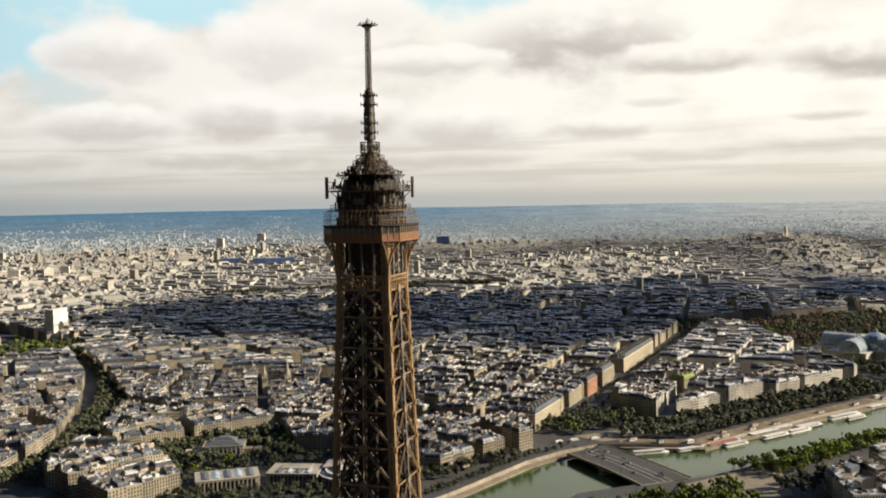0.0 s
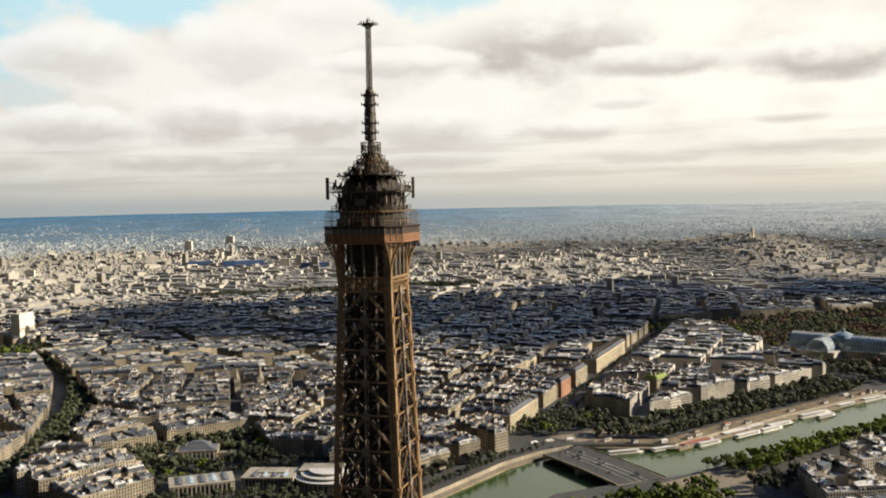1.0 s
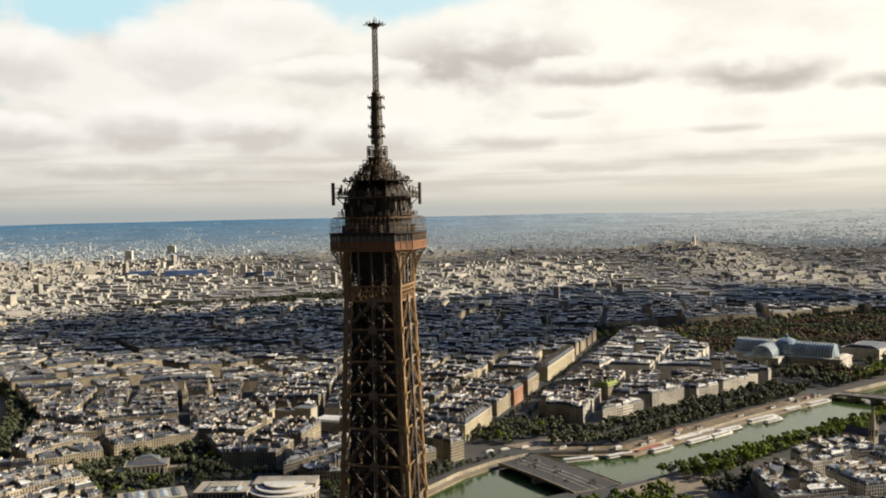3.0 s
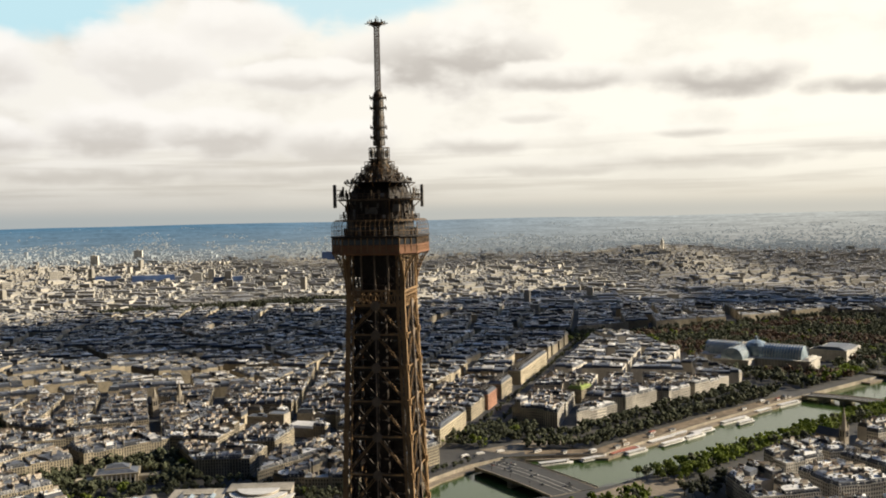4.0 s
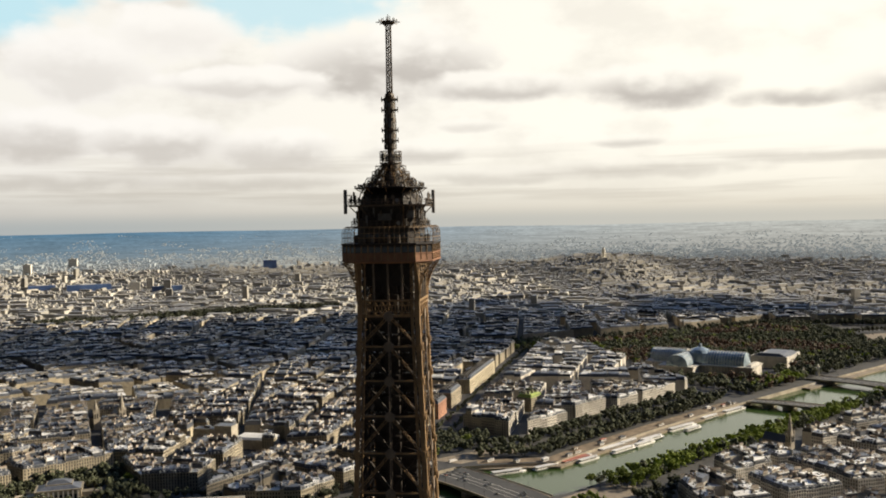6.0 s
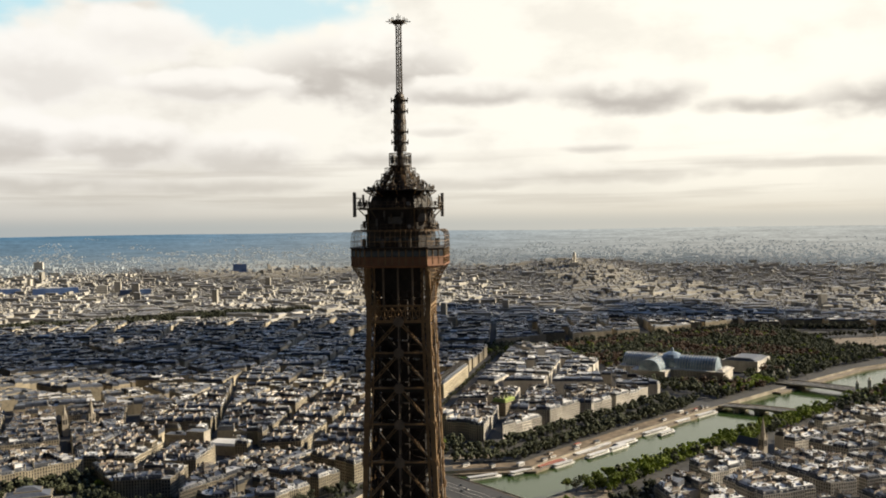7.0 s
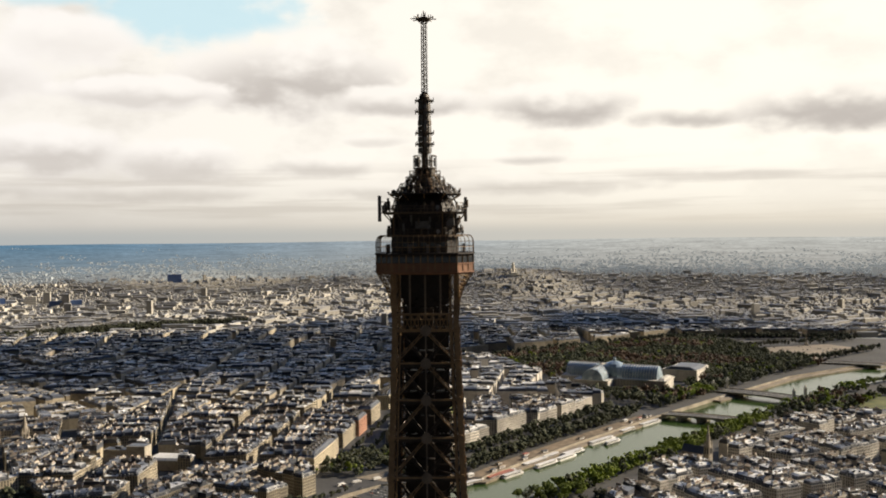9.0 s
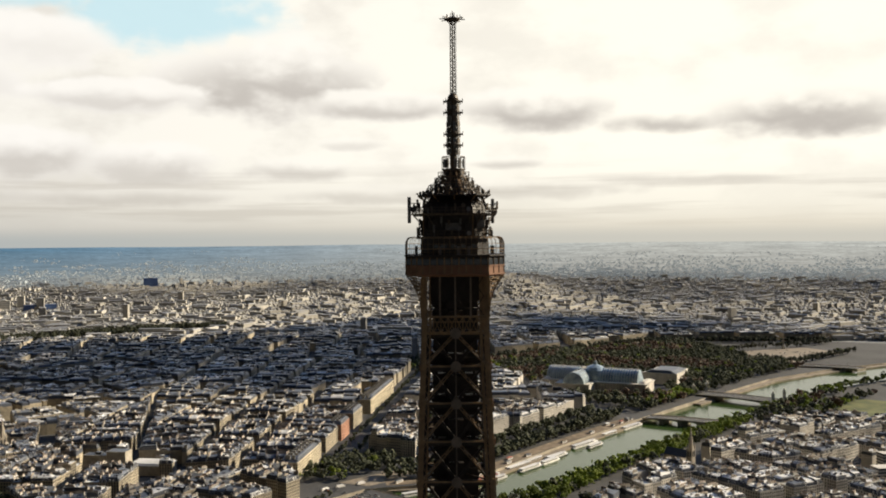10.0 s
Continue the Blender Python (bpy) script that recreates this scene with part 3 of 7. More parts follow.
            for (r0, z0), (r1, z1) in zip(prof, prof[1:]):
                a0, b0 = Vector(octagon(r0, r0 * .42, z0)[i]), Vector(octagon(r0, r0 * .42, z0)[(i + 1) % 8])
                a1, b1 = Vector(octagon(r1, r1 * .42, z1)[i]), Vector(octagon(r1, r1 * .42, z1)[(i + 1) % 8])
                bars.append((a0.lerp(b0, f) * 1.004, a1.lerp(b1, f) * 1.004, .18, .18))
            bm = bmesh.new()
            for p, q, w, d in bars:
                beam(bm, p, q, w, d)
            part("rib", bm, IRON_DARK_SHADED, dome)
    prism("dome_ledge", 6.5, 6.5, 290.15, 290.32, IRON_DARK_SHADED, "", 2.6)
    o3 = [Vector(p) for p in octagon(6.4, 2.6, 0)]
    for i in range(8):
        a, b = o3[i], o3[(i + 1) % 8]
        for b2 in [(a * .72 + Vector((0, 0, 289.0)), a + Vector((0, 0, 290.2)), .16, .16), ((a + b) / 2 * .78 + Vector((0, 0, 289.2)), (a + b) / 2 + Vector((0, 0, 290.2)), .14, .14)]:
            tower_bar("bracket", [b2], IRON)
    # campanile of eight arched ribs
    for i in range(8):
        a = math.pi / 8 + i * math.pi / 4
        pts = []
        for j in range(9):
            u = j / 8
            r = 2.9 * (1 - u) ** 1.3 + 1.05 + .45 * math.sin(u * math.pi)
            z = 290.2 + 4.7 * u
            pts.append((r * math.cos(a), r * math.sin(a), z))
        tower_bar("arch_rib", [(p, q, .3, .3) for p, q in zip(pts, pts[1:])], IRON)
        b = a + math.pi / 4
        bars = []
        for j in (2, 4, 6):
            p = Vector(pts[j])
            bars.append((p, Matrix.Rotation(math.pi / 4, 3, "Z") @ p, .14, .14))
        bars.append((Vector(pts[0]), Matrix.Rotation(math.pi / 4, 3, "Z") @ Vector(pts[3]), .1, .1))
        tower_bar("rib_tie", bars, IRON)
    bm = bmesh.new()
    loft(bm, [ring(2.1, 290.1, 12), ring(1.6, 291.9, 12), ring(1.1, 294.6, 12), ring(1.0, 295.0, 12)])
    part("lantern_core", bm, IRON_DARK_SHADED, TOWER)
    # ring balcony
    for z0, z1, r in ((294.9, 295.1, 2.15), (296.25, 296.35, 2.15), (297.2, 297.35, 2.1)):
        bm = bmesh.new()
        a, b = ring(r, z0, 20), ring(r, z1, 20)
        c, d = ring(r - (1.2 if z0 < 295 else .14), z1, 20), ring(r - (1.2 if z0 < 295 else .14), z0, 20)
        rows = loft(bm, [a, b, c, d], caps=False)
        for i in range(20):
            bm.faces.new((rows[3][i], rows[3][(i + 1) % 20], rows[0][(i + 1) % 20], rows[0][i]))
        part("ring_balcony", bm, MAST, TOWER)
    for i in range(14):
        a = 2 * math.pi * i / 14
        c, s = math.cos(a), math.sin(a)
        tower_bar("baluster", [((2.1 * c, 2.1 * s, 295), (2.1 * c, 2.1 * s, 297.3), .1, .1), ((1.0 * c, 1.0 * s, 293.8), (2.0 * c, 2.0 * s, 295), .12, .12)], MAST)
        if i % 3 != 1:
            bm = bmesh.new()
            block(bm, (-.24, -.16, 0), (.24, .16, 1.5))
            ob = part("panel_antenna", bm, PANEL, TOWER)
            ob.matrix_local = pose(1.75 * c, 1.75 * s, 295.4, 0, 0, math.degrees(a) + 90)


def build_mast():
    # lower mast: a drum of stacked antenna panels round a steel core
    bm = bmesh.new()
    loft(bm, [ring(.62, 295, 12), ring(.6, 307.6, 12), ring(1.0, 307.9, 12), ring(.85, 308.4, 12), ring(.4, 308.8, 12)])
    core = part("mast_core", bm, MAST, TOWER)
    for z in [297.9 + .98 * i for i in range(10)]:
        for i in range(8):
            a = 2 * math.pi * i / 8 + .2
            r = 1.02 if z > 303 else 1.12
            bm = bmesh.new()
            block(bm, (-.3, -.09, 0), (.3, .09, .84))
            ob = part("panel_antenna", bm, PANEL if (i + int(z)) % 3 else MAST, core)
            ob.matrix_local = pose(r * math.cos(a), r * math.sin(a), z, 0, 0, math.degrees(a) + 90)
    for z in (297.7, 299.6, 301.6, 303.6, 305.6, 307.5):
        bm = bmesh.new()
        loft(bm, [ring(1.18, z, 16), ring(1.18, z + .16, 16)])
        part("collar", bm, MAST, core)
    for z in (299.4, 301.4, 305.3, 307.3):
        bm = bmesh.new()
        loft(bm, [ring(1.65, z - .05, 20), ring(1.65, z + .06, 20)])
        part("collar", bm, MAST, core)
        for i in range(4):
            a = math.pi / 4 + i * math.pi / 2 + (.3 if i % 2 else 0)
            c, s = math.cos(a), math.sin(a)
            tower_bar("antenna_arm", [((.9 * c, .9 * s, z), (1.95 * c, 1.95 * s, z), .14, .14), ((1.9 * c, 1.9 * s, z - .35), (1.9 * c, 1.9 * s, z + .45), .14, .14)], MAST)
    # upper mast: square lattice with a ladder
    w = .46
    for sx, sy in ((-1, -1), (1, -1), (1, 1), (-1, 1)):
        tower_bar("mast_leg", [((sx * w, sy * w, 308.2), (sx * w * .85, sy * w * .85, 321.9), .14, .14)], MAST)
    bm = bmesh.new()
    for i in range(24):
        z = 308.4 + i * .56
        for k in range(4):
            s = 1 if i % 2 else -1
            beam(bm, turn(k, (-w * s, -w, z)), turn(k, (w * s, -w, z + .56)), .06, .06)
            beam(bm, turn(k, (-w, -w, z)), turn(k, (w, -w, z)), .07, .07)
    part("mast_lacing", bm, MAST, TOWER)
    bm = bmesh.new()
    for x in (-.1, .14):
        beam(bm, (x + .52, -.2, 308.4), (x + .48, -.2, 321.6), .07, .07)
    for i in range(44):
        beam(bm, (.42, -.2, 308.6 + i * .3), (.66, -.2, 308.6 + i * .3), .05, .05)
    part("ladder", bm, MAST, TOWER)
    bm = bmesh.new()
    loft(bm, [ring(.15, 308.2, 8), ring(.1, 321.8, 8)])
    part("feeder_tube", bm, MAST, TOWER)
    # top plate with its whips
    bm = bmesh.new()
    loft(bm, [ring(1.1, 321.9, 12), ring(1.35, 322.15, 12), ring(1.35, 322.3, 12), ring(.9, 322.45, 12)])
    plate = part("top_plate", bm, MAST, TOWER)
    for i in range(8):
        a = 2 * math.pi * i / 8 + .15
        c, s = math.cos(a), math.sin(a)
        bm = bmesh.new()
        beam(bm, (.5 * c, .5 * s, 322.2), (2.35 * c, 2.35 * s, 322.2), .2, .14)
        beam(bm, (.4 * c, .4 * s, 321.3), (1.3 * c, 1.3 * s, 322.1), .1, .1)
        beam(bm, (1.7 * c, 1.7 * s, 322.2), (1.7 * c, 1.7 * s, 322.75), .14, .14)
        part("plate_arm", bm, MAST, plate)
    for x, y, t in ((0, 0, 323.7), (.35, .1, 323.4), (-.3, .2, 323.3), (.1, -.4, 323.3), (-.9, -.3, 323.0), (.9, .4, 323.1)):
        tower_bar("lightning_rod", [((x, y, 322.3), (x, y, t), .13, .13)], MAST)


def build_antennas():
    """Panels, dishes and dipoles on the upper decks."""
    random.seed(11)
    # two tall shielded panels on outriggers
    for x, y in ((-7.95, -5.3), (7.4, 5.9), (-5.4, 7.9)):
        bm = bmesh.new()
        block(bm, (-.3, -.3, 0), (.3, .3, 4.6))
        bmesh.ops.bevel(bm, geom=bm.edges[:], offset=.08, segments=1, affect="EDGES")
        ob = part("tall_antenna", bm, PANEL, TOWER, "tall dark antenna panel on an outrigger")
        ob.location = (x, y, 285.3)
        k = 6.3 / max(abs(x), abs(y))
        tower_bar("outrigger", [((x * k, y * k, z), (x, y, z), .14, .14) for z in (286.8, 288.8)], IRON)
    decks = [(7.3, 286.95, .9, 2.6, 40), (6.2, 290.3, .3, .9, 20), (5.2, 290.3, .5, 1.5, 22), (6.6, 282.8, .8, 2.2, 30), (4.2, 290.3, 1.2, 2.7, 24), (3.3, 291.2, 1.2, 2.5, 18), (2.6, 292.6, .8, 1.9, 16), (1.8, 293.9, .6, 1.3, 14), (6.2, 284.6, .8, 1.9, 26)]
    for r, z, lo, hi, n in decks:
        for i in range(n):
            a = 2 * math.pi * (i + random.uniform(-.35, .35)) / n
            q = max(abs(math.cos(a)), abs(math.sin(a)))
            rr = r * min(1 / q, 1.12) * random.uniform(.93, 1.04) if r > 4.5 else r * random.uniform(.8, 1.1)
            c, s = rr * math.cos(a), rr * math.sin(a)
            h = random.uniform(lo, hi)
            bm = bmesh.new()
            beam(bm, (0, 0, 0), (0, 0, h), .09, .09)
            kind = random.random()
            if kind < .4:
                block(bm, (-.17, -.3, h * .35), (.17, -.08, h))
            elif kind < .6:
                loft(bm, [[(rad * math.cos(k * math.pi / 5), -.12 - d, h * .7 + rad * math.sin(k * math.pi / 5)) for k in range(10)] for rad, d in ((.1, 0), (.36, .16), (.4, .2))])
            else:
                for zz in (.4, .62, .84, .98):
                    beam(bm, (-.32, 0, h * zz), (.32, 0, h * zz), .07, .07)
            ob = part("antenna", bm, random.choice((PANEL, IRON_DARK_SHADED, MAST, MAST)), TOWER)
            ob.matrix_local = pose(c, s, z, 0, 0, math.degrees(a) + 90)
    # hoops and rails of the work platforms round the campanile
    for i in range(16):
        a = 2 * math.pi * (i + .3) / 16
        rr = 5.3 if i % 2 else 4.2
        w, h = random.uniform(.7, 1.1), random.uniform(1.3, 2.1)
        c, t = Vector((math.cos(a), math.sin(a), 0)), Vector((-math.sin(a), math.cos(a), 0))
        pts = [c * (rr - .5 * math.sin(q * math.pi / 8)) + t * (w * math.cos(q * math.pi / 8)) + Vector((0, 0, 290.3 + h * math.sin(q * math.pi / 8))) for q in range(9)]
        tower_bar("hoop", [(p, q, .1, .1) for p, q in zip(pts, pts[1:])], MAST)
    for z, r in ((291.5, 4.6), (292.7, 3.7), (293.8, 3.0)):
        for i in range(8):
            a, b = i * math.pi / 4 + .39, (i + 1) * math.pi / 4 + .39
            p, q = Vector((r * math.cos(a), r * math.sin(a), z)), Vector((r * math.cos(b), r * math.sin(b), z))
            tower_bar("platform_rail", [(p, q, .12, .12), (p + Vector((0, 0, .7)), q + Vector((0, 0, .7)), .09, .09), (p - Vector((0, 0, .9)), p + Vector((0, 0, .75)), .1, .1)], MAST)
    # slanting stays and pipes round the campanile
    for i in range(30):
        a = random.uniform(0, 2 * math.pi)
        b = a + random.uniform(-.35, .35)
        r0, r1 = random.uniform(4.0, 5.6), random.uniform(1.0, 2.0)
        tower_bar("stay", [((r0 * math.cos(a), r0 * math.sin(a), 290.3), (r1 * math.cos(b), r1 * math.sin(b), random.uniform(293.0, 295.4)), .11, .11)], random.choice((IRON, MAST)))


build_shaft()
build_gallery()
build_mast()
build_antennas()

# ---- ground, river and far country ----
EYE_AT = Vector((35.0, -180.0))  # middle of the flight, seen from above
FLAT, HAZE, EDGE, EYE_Z = 2600.0, 4180.0, 4900.0, 284.0
N_BANK = [(-1700, -1850), (-900, -900), (-520, -250), (-420, 0), (-330, 330), (-240, 560), (-191, 670), (-148, 784), (-118, 836), (-84, 872), (30, 900), (75, 962), (168, 1083), (303, 1248), (430, 1395), (640, 1625), (800, 1740), (1000, 1850), (1400, 2000), (1800, 1830)]
S_BANK = [(-1560, -1990), (-700, -900), (-380, -250), (-270, 0), (-190, 300), (-140, 520), (-75, 690), (-24, 732), (40, 775), (105, 850), (205, 962), (310, 1078), (445, 1232), (560, 1362), (690, 1492), (850, 1600), (1050, 1700), (1400, 1830), (1880, 1680)]


def far_z(d):
    """Height of the ground at d metres: beyond FLAT it folds the far country up, so that it ends at the true horizon line."""
    if d <= FLAT:
        return 0.0
    k = 1 / FLAT + (1 / 30000 - 1 / FLAT) * (d - FLAT) / (EDGE - FLAT)
    return EYE_Z * (1 - d * k)


def far_scale(d):
    if d <= FLAT:
        return 1.0
    return d * (1 / FLAT + (1 / 30000 - 1 / FLAT) * (d - FLAT) / (EDGE - FLAT))


def hills(x, y):
    """The domed hill and the low ridges behind the city."""
    v = Vector((x, y)) - EYE_AT
    d = v.length
    a = math.degrees(math.atan2(v.x, v.y))
    z = 40 * math.exp(-((a - 3.2) / 3.4) ** 2 - ((d - 3830) / 330) ** 2)
    z += 24 * math.exp(-((a + 30) / 9) ** 2 - ((d - 4700) / 120) ** 2)
    z += 14 * math.exp(-((a - 15) / 8) ** 2 - ((d - 4700) / 160) ** 2)
    return z


def land_z(x, y):
    d = (Vector((x, y)) - EYE_AT).length
    return far_z(d) + hills(x, y)


def build_ground():
    from mathutils.geometry import tessellate_polygon
    verts, faces, idx = [], [], []

    def clip(bank):
        pts = [Vector(p) for p in bank]
        out = []
        for end in (0, -1):
            inner = pts[1] if end == 0 else pts[-2]
            e = pts[end]
            dirv = (e - inner).normalized()
            t = 0.0
            p = inner.copy()
            while (p - EYE_AT).length < FLAT:
                p = p + dirv * 1.0
            pts[end] = EYE_AT + (p - EYE_AT).normalized() * FLAT
        return pts

    nb, sb = clip(N_BANK), clip(S_BANK)

    def ang(p):
        return math.atan2(p.y - EYE_AT.y, p.x - EYE_AT.x)

    def arc(a, b):
        # from a round to b, turning left
        while b < a:
            b += 2 * math.pi
        n = max(2, int((b - a) / 0.03))
        return [EYE_AT + FLAT * Vector((math.cos(a + (b - a) * i / n), math.sin(a + (b - a) * i / n))) for i in range(1, n)]

    polys = [nb + arc(ang(nb[-1]), ang(nb[0])), sb[::-1] + arc(ang(sb[0]), ang(sb[-1]))]
    for poly in polys:
        base = len(verts)
        verts += [(p.x, p.y, 0) for p in poly]
        for t in tessellate_polygon([[Vector((p.x, p.y, 0)) for p in poly]]):
            a, b, c = (poly[i] for i in t)
            if (b - a).cross(c - a) < 0:
                t = t[::-1]
            faces.append([base + i for i in t])
            idx.append(0)
    # embankment walls and river bed
    for bank, flip in ((nb, False), (sb, True)):
        base = len(verts)
        for p in bank:
            verts += [(p.x, p.y, 0), (p.x, p.y, -9)]
        for i in range(len(bank) - 1):
            f = [base + 2 * i, base + 2 * i + 1, base + 2 * i + 3, base + 2 * i + 2]
            faces.append(f if flip else f[::-1])
            idx.append(1)
    # the far country
    rings = [FLAT + (HAZE - FLAT) * i / 40 for i in range(41)]
    n = 240
    base = len(verts)
    for d in rings:
        for i in range(n):
            a = 2 * math.pi * i / n
            x, y = EYE_AT.x + d * math.cos(a), EYE_AT.y + d * math.sin(a)
            verts.append((x, y, land_z(x, y) - (0.0 if d > FLAT else 0.5)))
    for r in range(40):
        for i in range(n):
            j = (i + 1) % n
            faces.append((base + r * n + i, base + (r + 1) * n + i, base + (r + 1) * n + j, base + r * n + j))
            idx.append(2)
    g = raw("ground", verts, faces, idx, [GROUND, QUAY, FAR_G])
    tagged(g, "dark city ground running out to the hazy horizon", "ground", kind="structure")
    # water: one sheet
    verts, faces = [], []
    for i in range(60):
        u = i / 59

        def at(bank):
            s = u * (len(bank) - 1)
            k = min(int(s), len(bank) - 2)
            return bank[k].lerp(bank[k + 1], s - k)
        a, b = at(nb), at(sb)
        o = (a - b).normalized() * 3
        verts += [(*(a + o), -6.0), (*(b - o), -6.0)]
    faces = [(2 * i, 2 * i + 1, 2 * i + 3, 2 * i + 2) for i in range(59)]
    me = raw("river_water", verts, faces, None, WATER)
    tagged(me, "calm green river water between stone quays", "water", kind="structure")


build_ground()


def build_distance():
    """The last hazy country before the horizon, many kilometres off: a plain backdrop."""
    verts, faces = [], []
    n, rows = 240, 12
    for r in range(rows + 1):
        d = HAZE - 4 + (EDGE - HAZE + 4) * r / rows
        for i in range(n):
            a = 2 * math.pi * i / n
            x, y = EYE_AT.x + d * math.cos(a), EYE_AT.y + d * math.sin(a)
            z = land_z(x, y) + (3.2 * noise.noise(Vector((x * .002, y * .002, 1))) if r == rows else 0)
            verts.append((x, y, z))
    for r in range(rows):
        for i in range(n):
            j = (i + 1) % n
            faces.append((r * n + i, (r + 1) * n + i, (r + 1) * n + j, r * n + j))
    mat = bpy.data.materials.new("hazy_distance")
    mat.use_nodes = True
    nt = mat.node_tree
    N, L = nt.nodes.new, nt.links.new
    nt.nodes.remove(nt.nodes["Principled BSDF"])
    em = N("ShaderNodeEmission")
    geo = N("ShaderNodeNewGeometry")
    sub = N("ShaderNodeVectorMath")
    sub.operation = "SUBTRACT"
    sub.inputs[1].default_value = (EYE_AT.x, EYE_AT.y, 0)
    L(geo.outputs["Position"], sub.inputs[0])
    sep = N("ShaderNodeSeparateXYZ")
    L(sub.outputs[0], sep.inputs[0])
    at = N("ShaderNodeMath")
    at.operation = "ARCTAN2"
    L(sep.outputs["X"], at.inputs[0])
    L(sep.outputs["Y"], at.inputs[1])
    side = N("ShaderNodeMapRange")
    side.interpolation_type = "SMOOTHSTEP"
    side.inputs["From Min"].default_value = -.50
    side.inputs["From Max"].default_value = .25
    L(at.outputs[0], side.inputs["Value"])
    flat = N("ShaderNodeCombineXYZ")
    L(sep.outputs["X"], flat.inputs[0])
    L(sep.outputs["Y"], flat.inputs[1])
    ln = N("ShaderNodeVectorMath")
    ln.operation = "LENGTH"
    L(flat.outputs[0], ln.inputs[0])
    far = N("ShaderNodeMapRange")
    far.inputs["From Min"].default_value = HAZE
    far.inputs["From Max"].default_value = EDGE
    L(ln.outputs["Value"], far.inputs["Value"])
    # haze is put straight into the glow colour: bluer left, paler right
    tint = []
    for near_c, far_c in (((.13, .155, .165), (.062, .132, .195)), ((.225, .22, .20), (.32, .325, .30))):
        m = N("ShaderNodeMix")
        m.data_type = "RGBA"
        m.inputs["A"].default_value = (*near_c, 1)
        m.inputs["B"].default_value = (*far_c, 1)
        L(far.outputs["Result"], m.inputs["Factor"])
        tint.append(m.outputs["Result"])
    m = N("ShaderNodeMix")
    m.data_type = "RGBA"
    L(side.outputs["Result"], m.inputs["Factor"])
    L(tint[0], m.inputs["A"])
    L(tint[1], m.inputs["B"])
    # faint streaks of fields, woods and suburbs
    mp = N("ShaderNodeCombineXYZ")
    k = N("ShaderNodeMath")
    k.operation = "MULTIPLY"
    k.inputs[1].default_value = 22.0
    L(at.outputs[0], k.inputs[0])
    L(k.outputs[0], mp.inputs[0])
    k = N("ShaderNodeMath")
    k.operation = "MULTIPLY"
    k.inputs[1].default_value = .022
    L(ln.outputs["Value"], k.inputs[0])
    L(k.outputs[0], mp.inputs[1])
    nz = N("ShaderNodeTexNoise")
    nz.inputs["Scale"].default_value = 1.0
    nz.inputs["Detail"].default_value = 5
    nz.inputs["Roughness"].default_value = .65
    L(mp.outputs[0], nz.inputs["Vector"])
    st = N("ShaderNodeMapRange")
    st.inputs["From Min"].default_value = .3
    st.inputs["From Max"].default_value = .7
    st.inputs["To Min"].default_value = .76
    st.inputs["To Max"].default_value = 1.24
    L(nz.outputs["Fac"], st.inputs["Value"])
    # specks of far towns
    mp = N("ShaderNodeCombineXYZ")
    for i, (src, f) in enumerate(((at.outputs[0], 150.0), (ln.outputs["Value"], .10))):
        k = N("ShaderNodeMath")
        k.operation = "MULTIPLY"
        k.inputs[1].default_value = f
        L(src, k.inputs[0])
        L(k.outputs[0], mp.inputs[i])
    n2 = N("ShaderNodeTexNoise")
    n2.inputs["Scale"].default_value = 1.0
    n2.inputs["Detail"].default_value = 3
    n2.inputs["Roughness"].default_value = .7
    L(mp.outputs[0], n2.inputs["Vector"])
    sp = N("ShaderNodeMapRange")
    sp.inputs["From Min"].default_value = .35
    sp.inputs["From Max"].default_value = .68
    sp.inputs["To Min"].default_value = .92
    sp.inputs["To Max"].default_value = 1.42
    L(n2.outputs["Fac"], sp.inputs["Value"])
    both = N("ShaderNodeMath")
    both.operation = "MULTIPLY"
    L(st.outputs["Result"], both.inputs[0])
    L(sp.outputs["Result"], both.inputs[1])
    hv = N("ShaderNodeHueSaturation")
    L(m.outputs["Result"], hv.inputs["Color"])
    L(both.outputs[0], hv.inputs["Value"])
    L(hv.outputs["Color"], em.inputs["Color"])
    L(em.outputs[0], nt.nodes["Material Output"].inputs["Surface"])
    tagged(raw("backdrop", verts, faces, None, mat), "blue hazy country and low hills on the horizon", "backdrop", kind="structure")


build_distance()


def offset_line(pts, d):
    """A polyline moved d metres to its left."""
    pts = [Vector(p) for p in pts]
    out = []
    for i, p in enumerate(pts):
        a = pts[max(i - 1, 0)]
        b = pts[min(i + 1, len(pts) - 1)]
        t = (b - a).normalized()
        out.append(p + Vector((-t.y, t.x)) * d)
    return out


def slab(name, left, right, z0, z1, mat, label, category):
    """A strip between two polylines of equal count, with thickness."""
    bm = bmesh.new()
    rows = []
    for a, b in zip(left, right):
        rows.append([bm.verts.new((*v[:2], z)) for v, z in ((a, z1), (b, z1), (b, z0), (a, z0))])
    for p, q in zip(rows, rows[1:]):
        for i in range(4):
            j = (i + 1) % 4
            bm.faces.new((p[i], p[j], q[j], q[i]))
    bm.faces.new(rows[0][::-1])
    bm.faces.new(rows[-1])
    bmesh.ops.recalc_face_normals(bm, faces=bm.faces[:])
    ob = part(name, bm, mat)
    return tagged(ob, label, category, kind="structure")


# lower quays, embankment roads and parapets
PORT = [(-60, 885), (30, 900), (75, 962), (168, 1083), (303, 1248)]
slab("lower_quay", offset_line(PORT, 2), offset_line(PORT, -10), -9, -3.4, PAVE, "sandy lower quay where boats are moored", "quay")
slab("pavement_quay", offset_line(PORT, 21), offset_line(PORT, 1.5), -0.3, 0.12, SAND, "sandy riverside promenade with worn patches", "pavement")
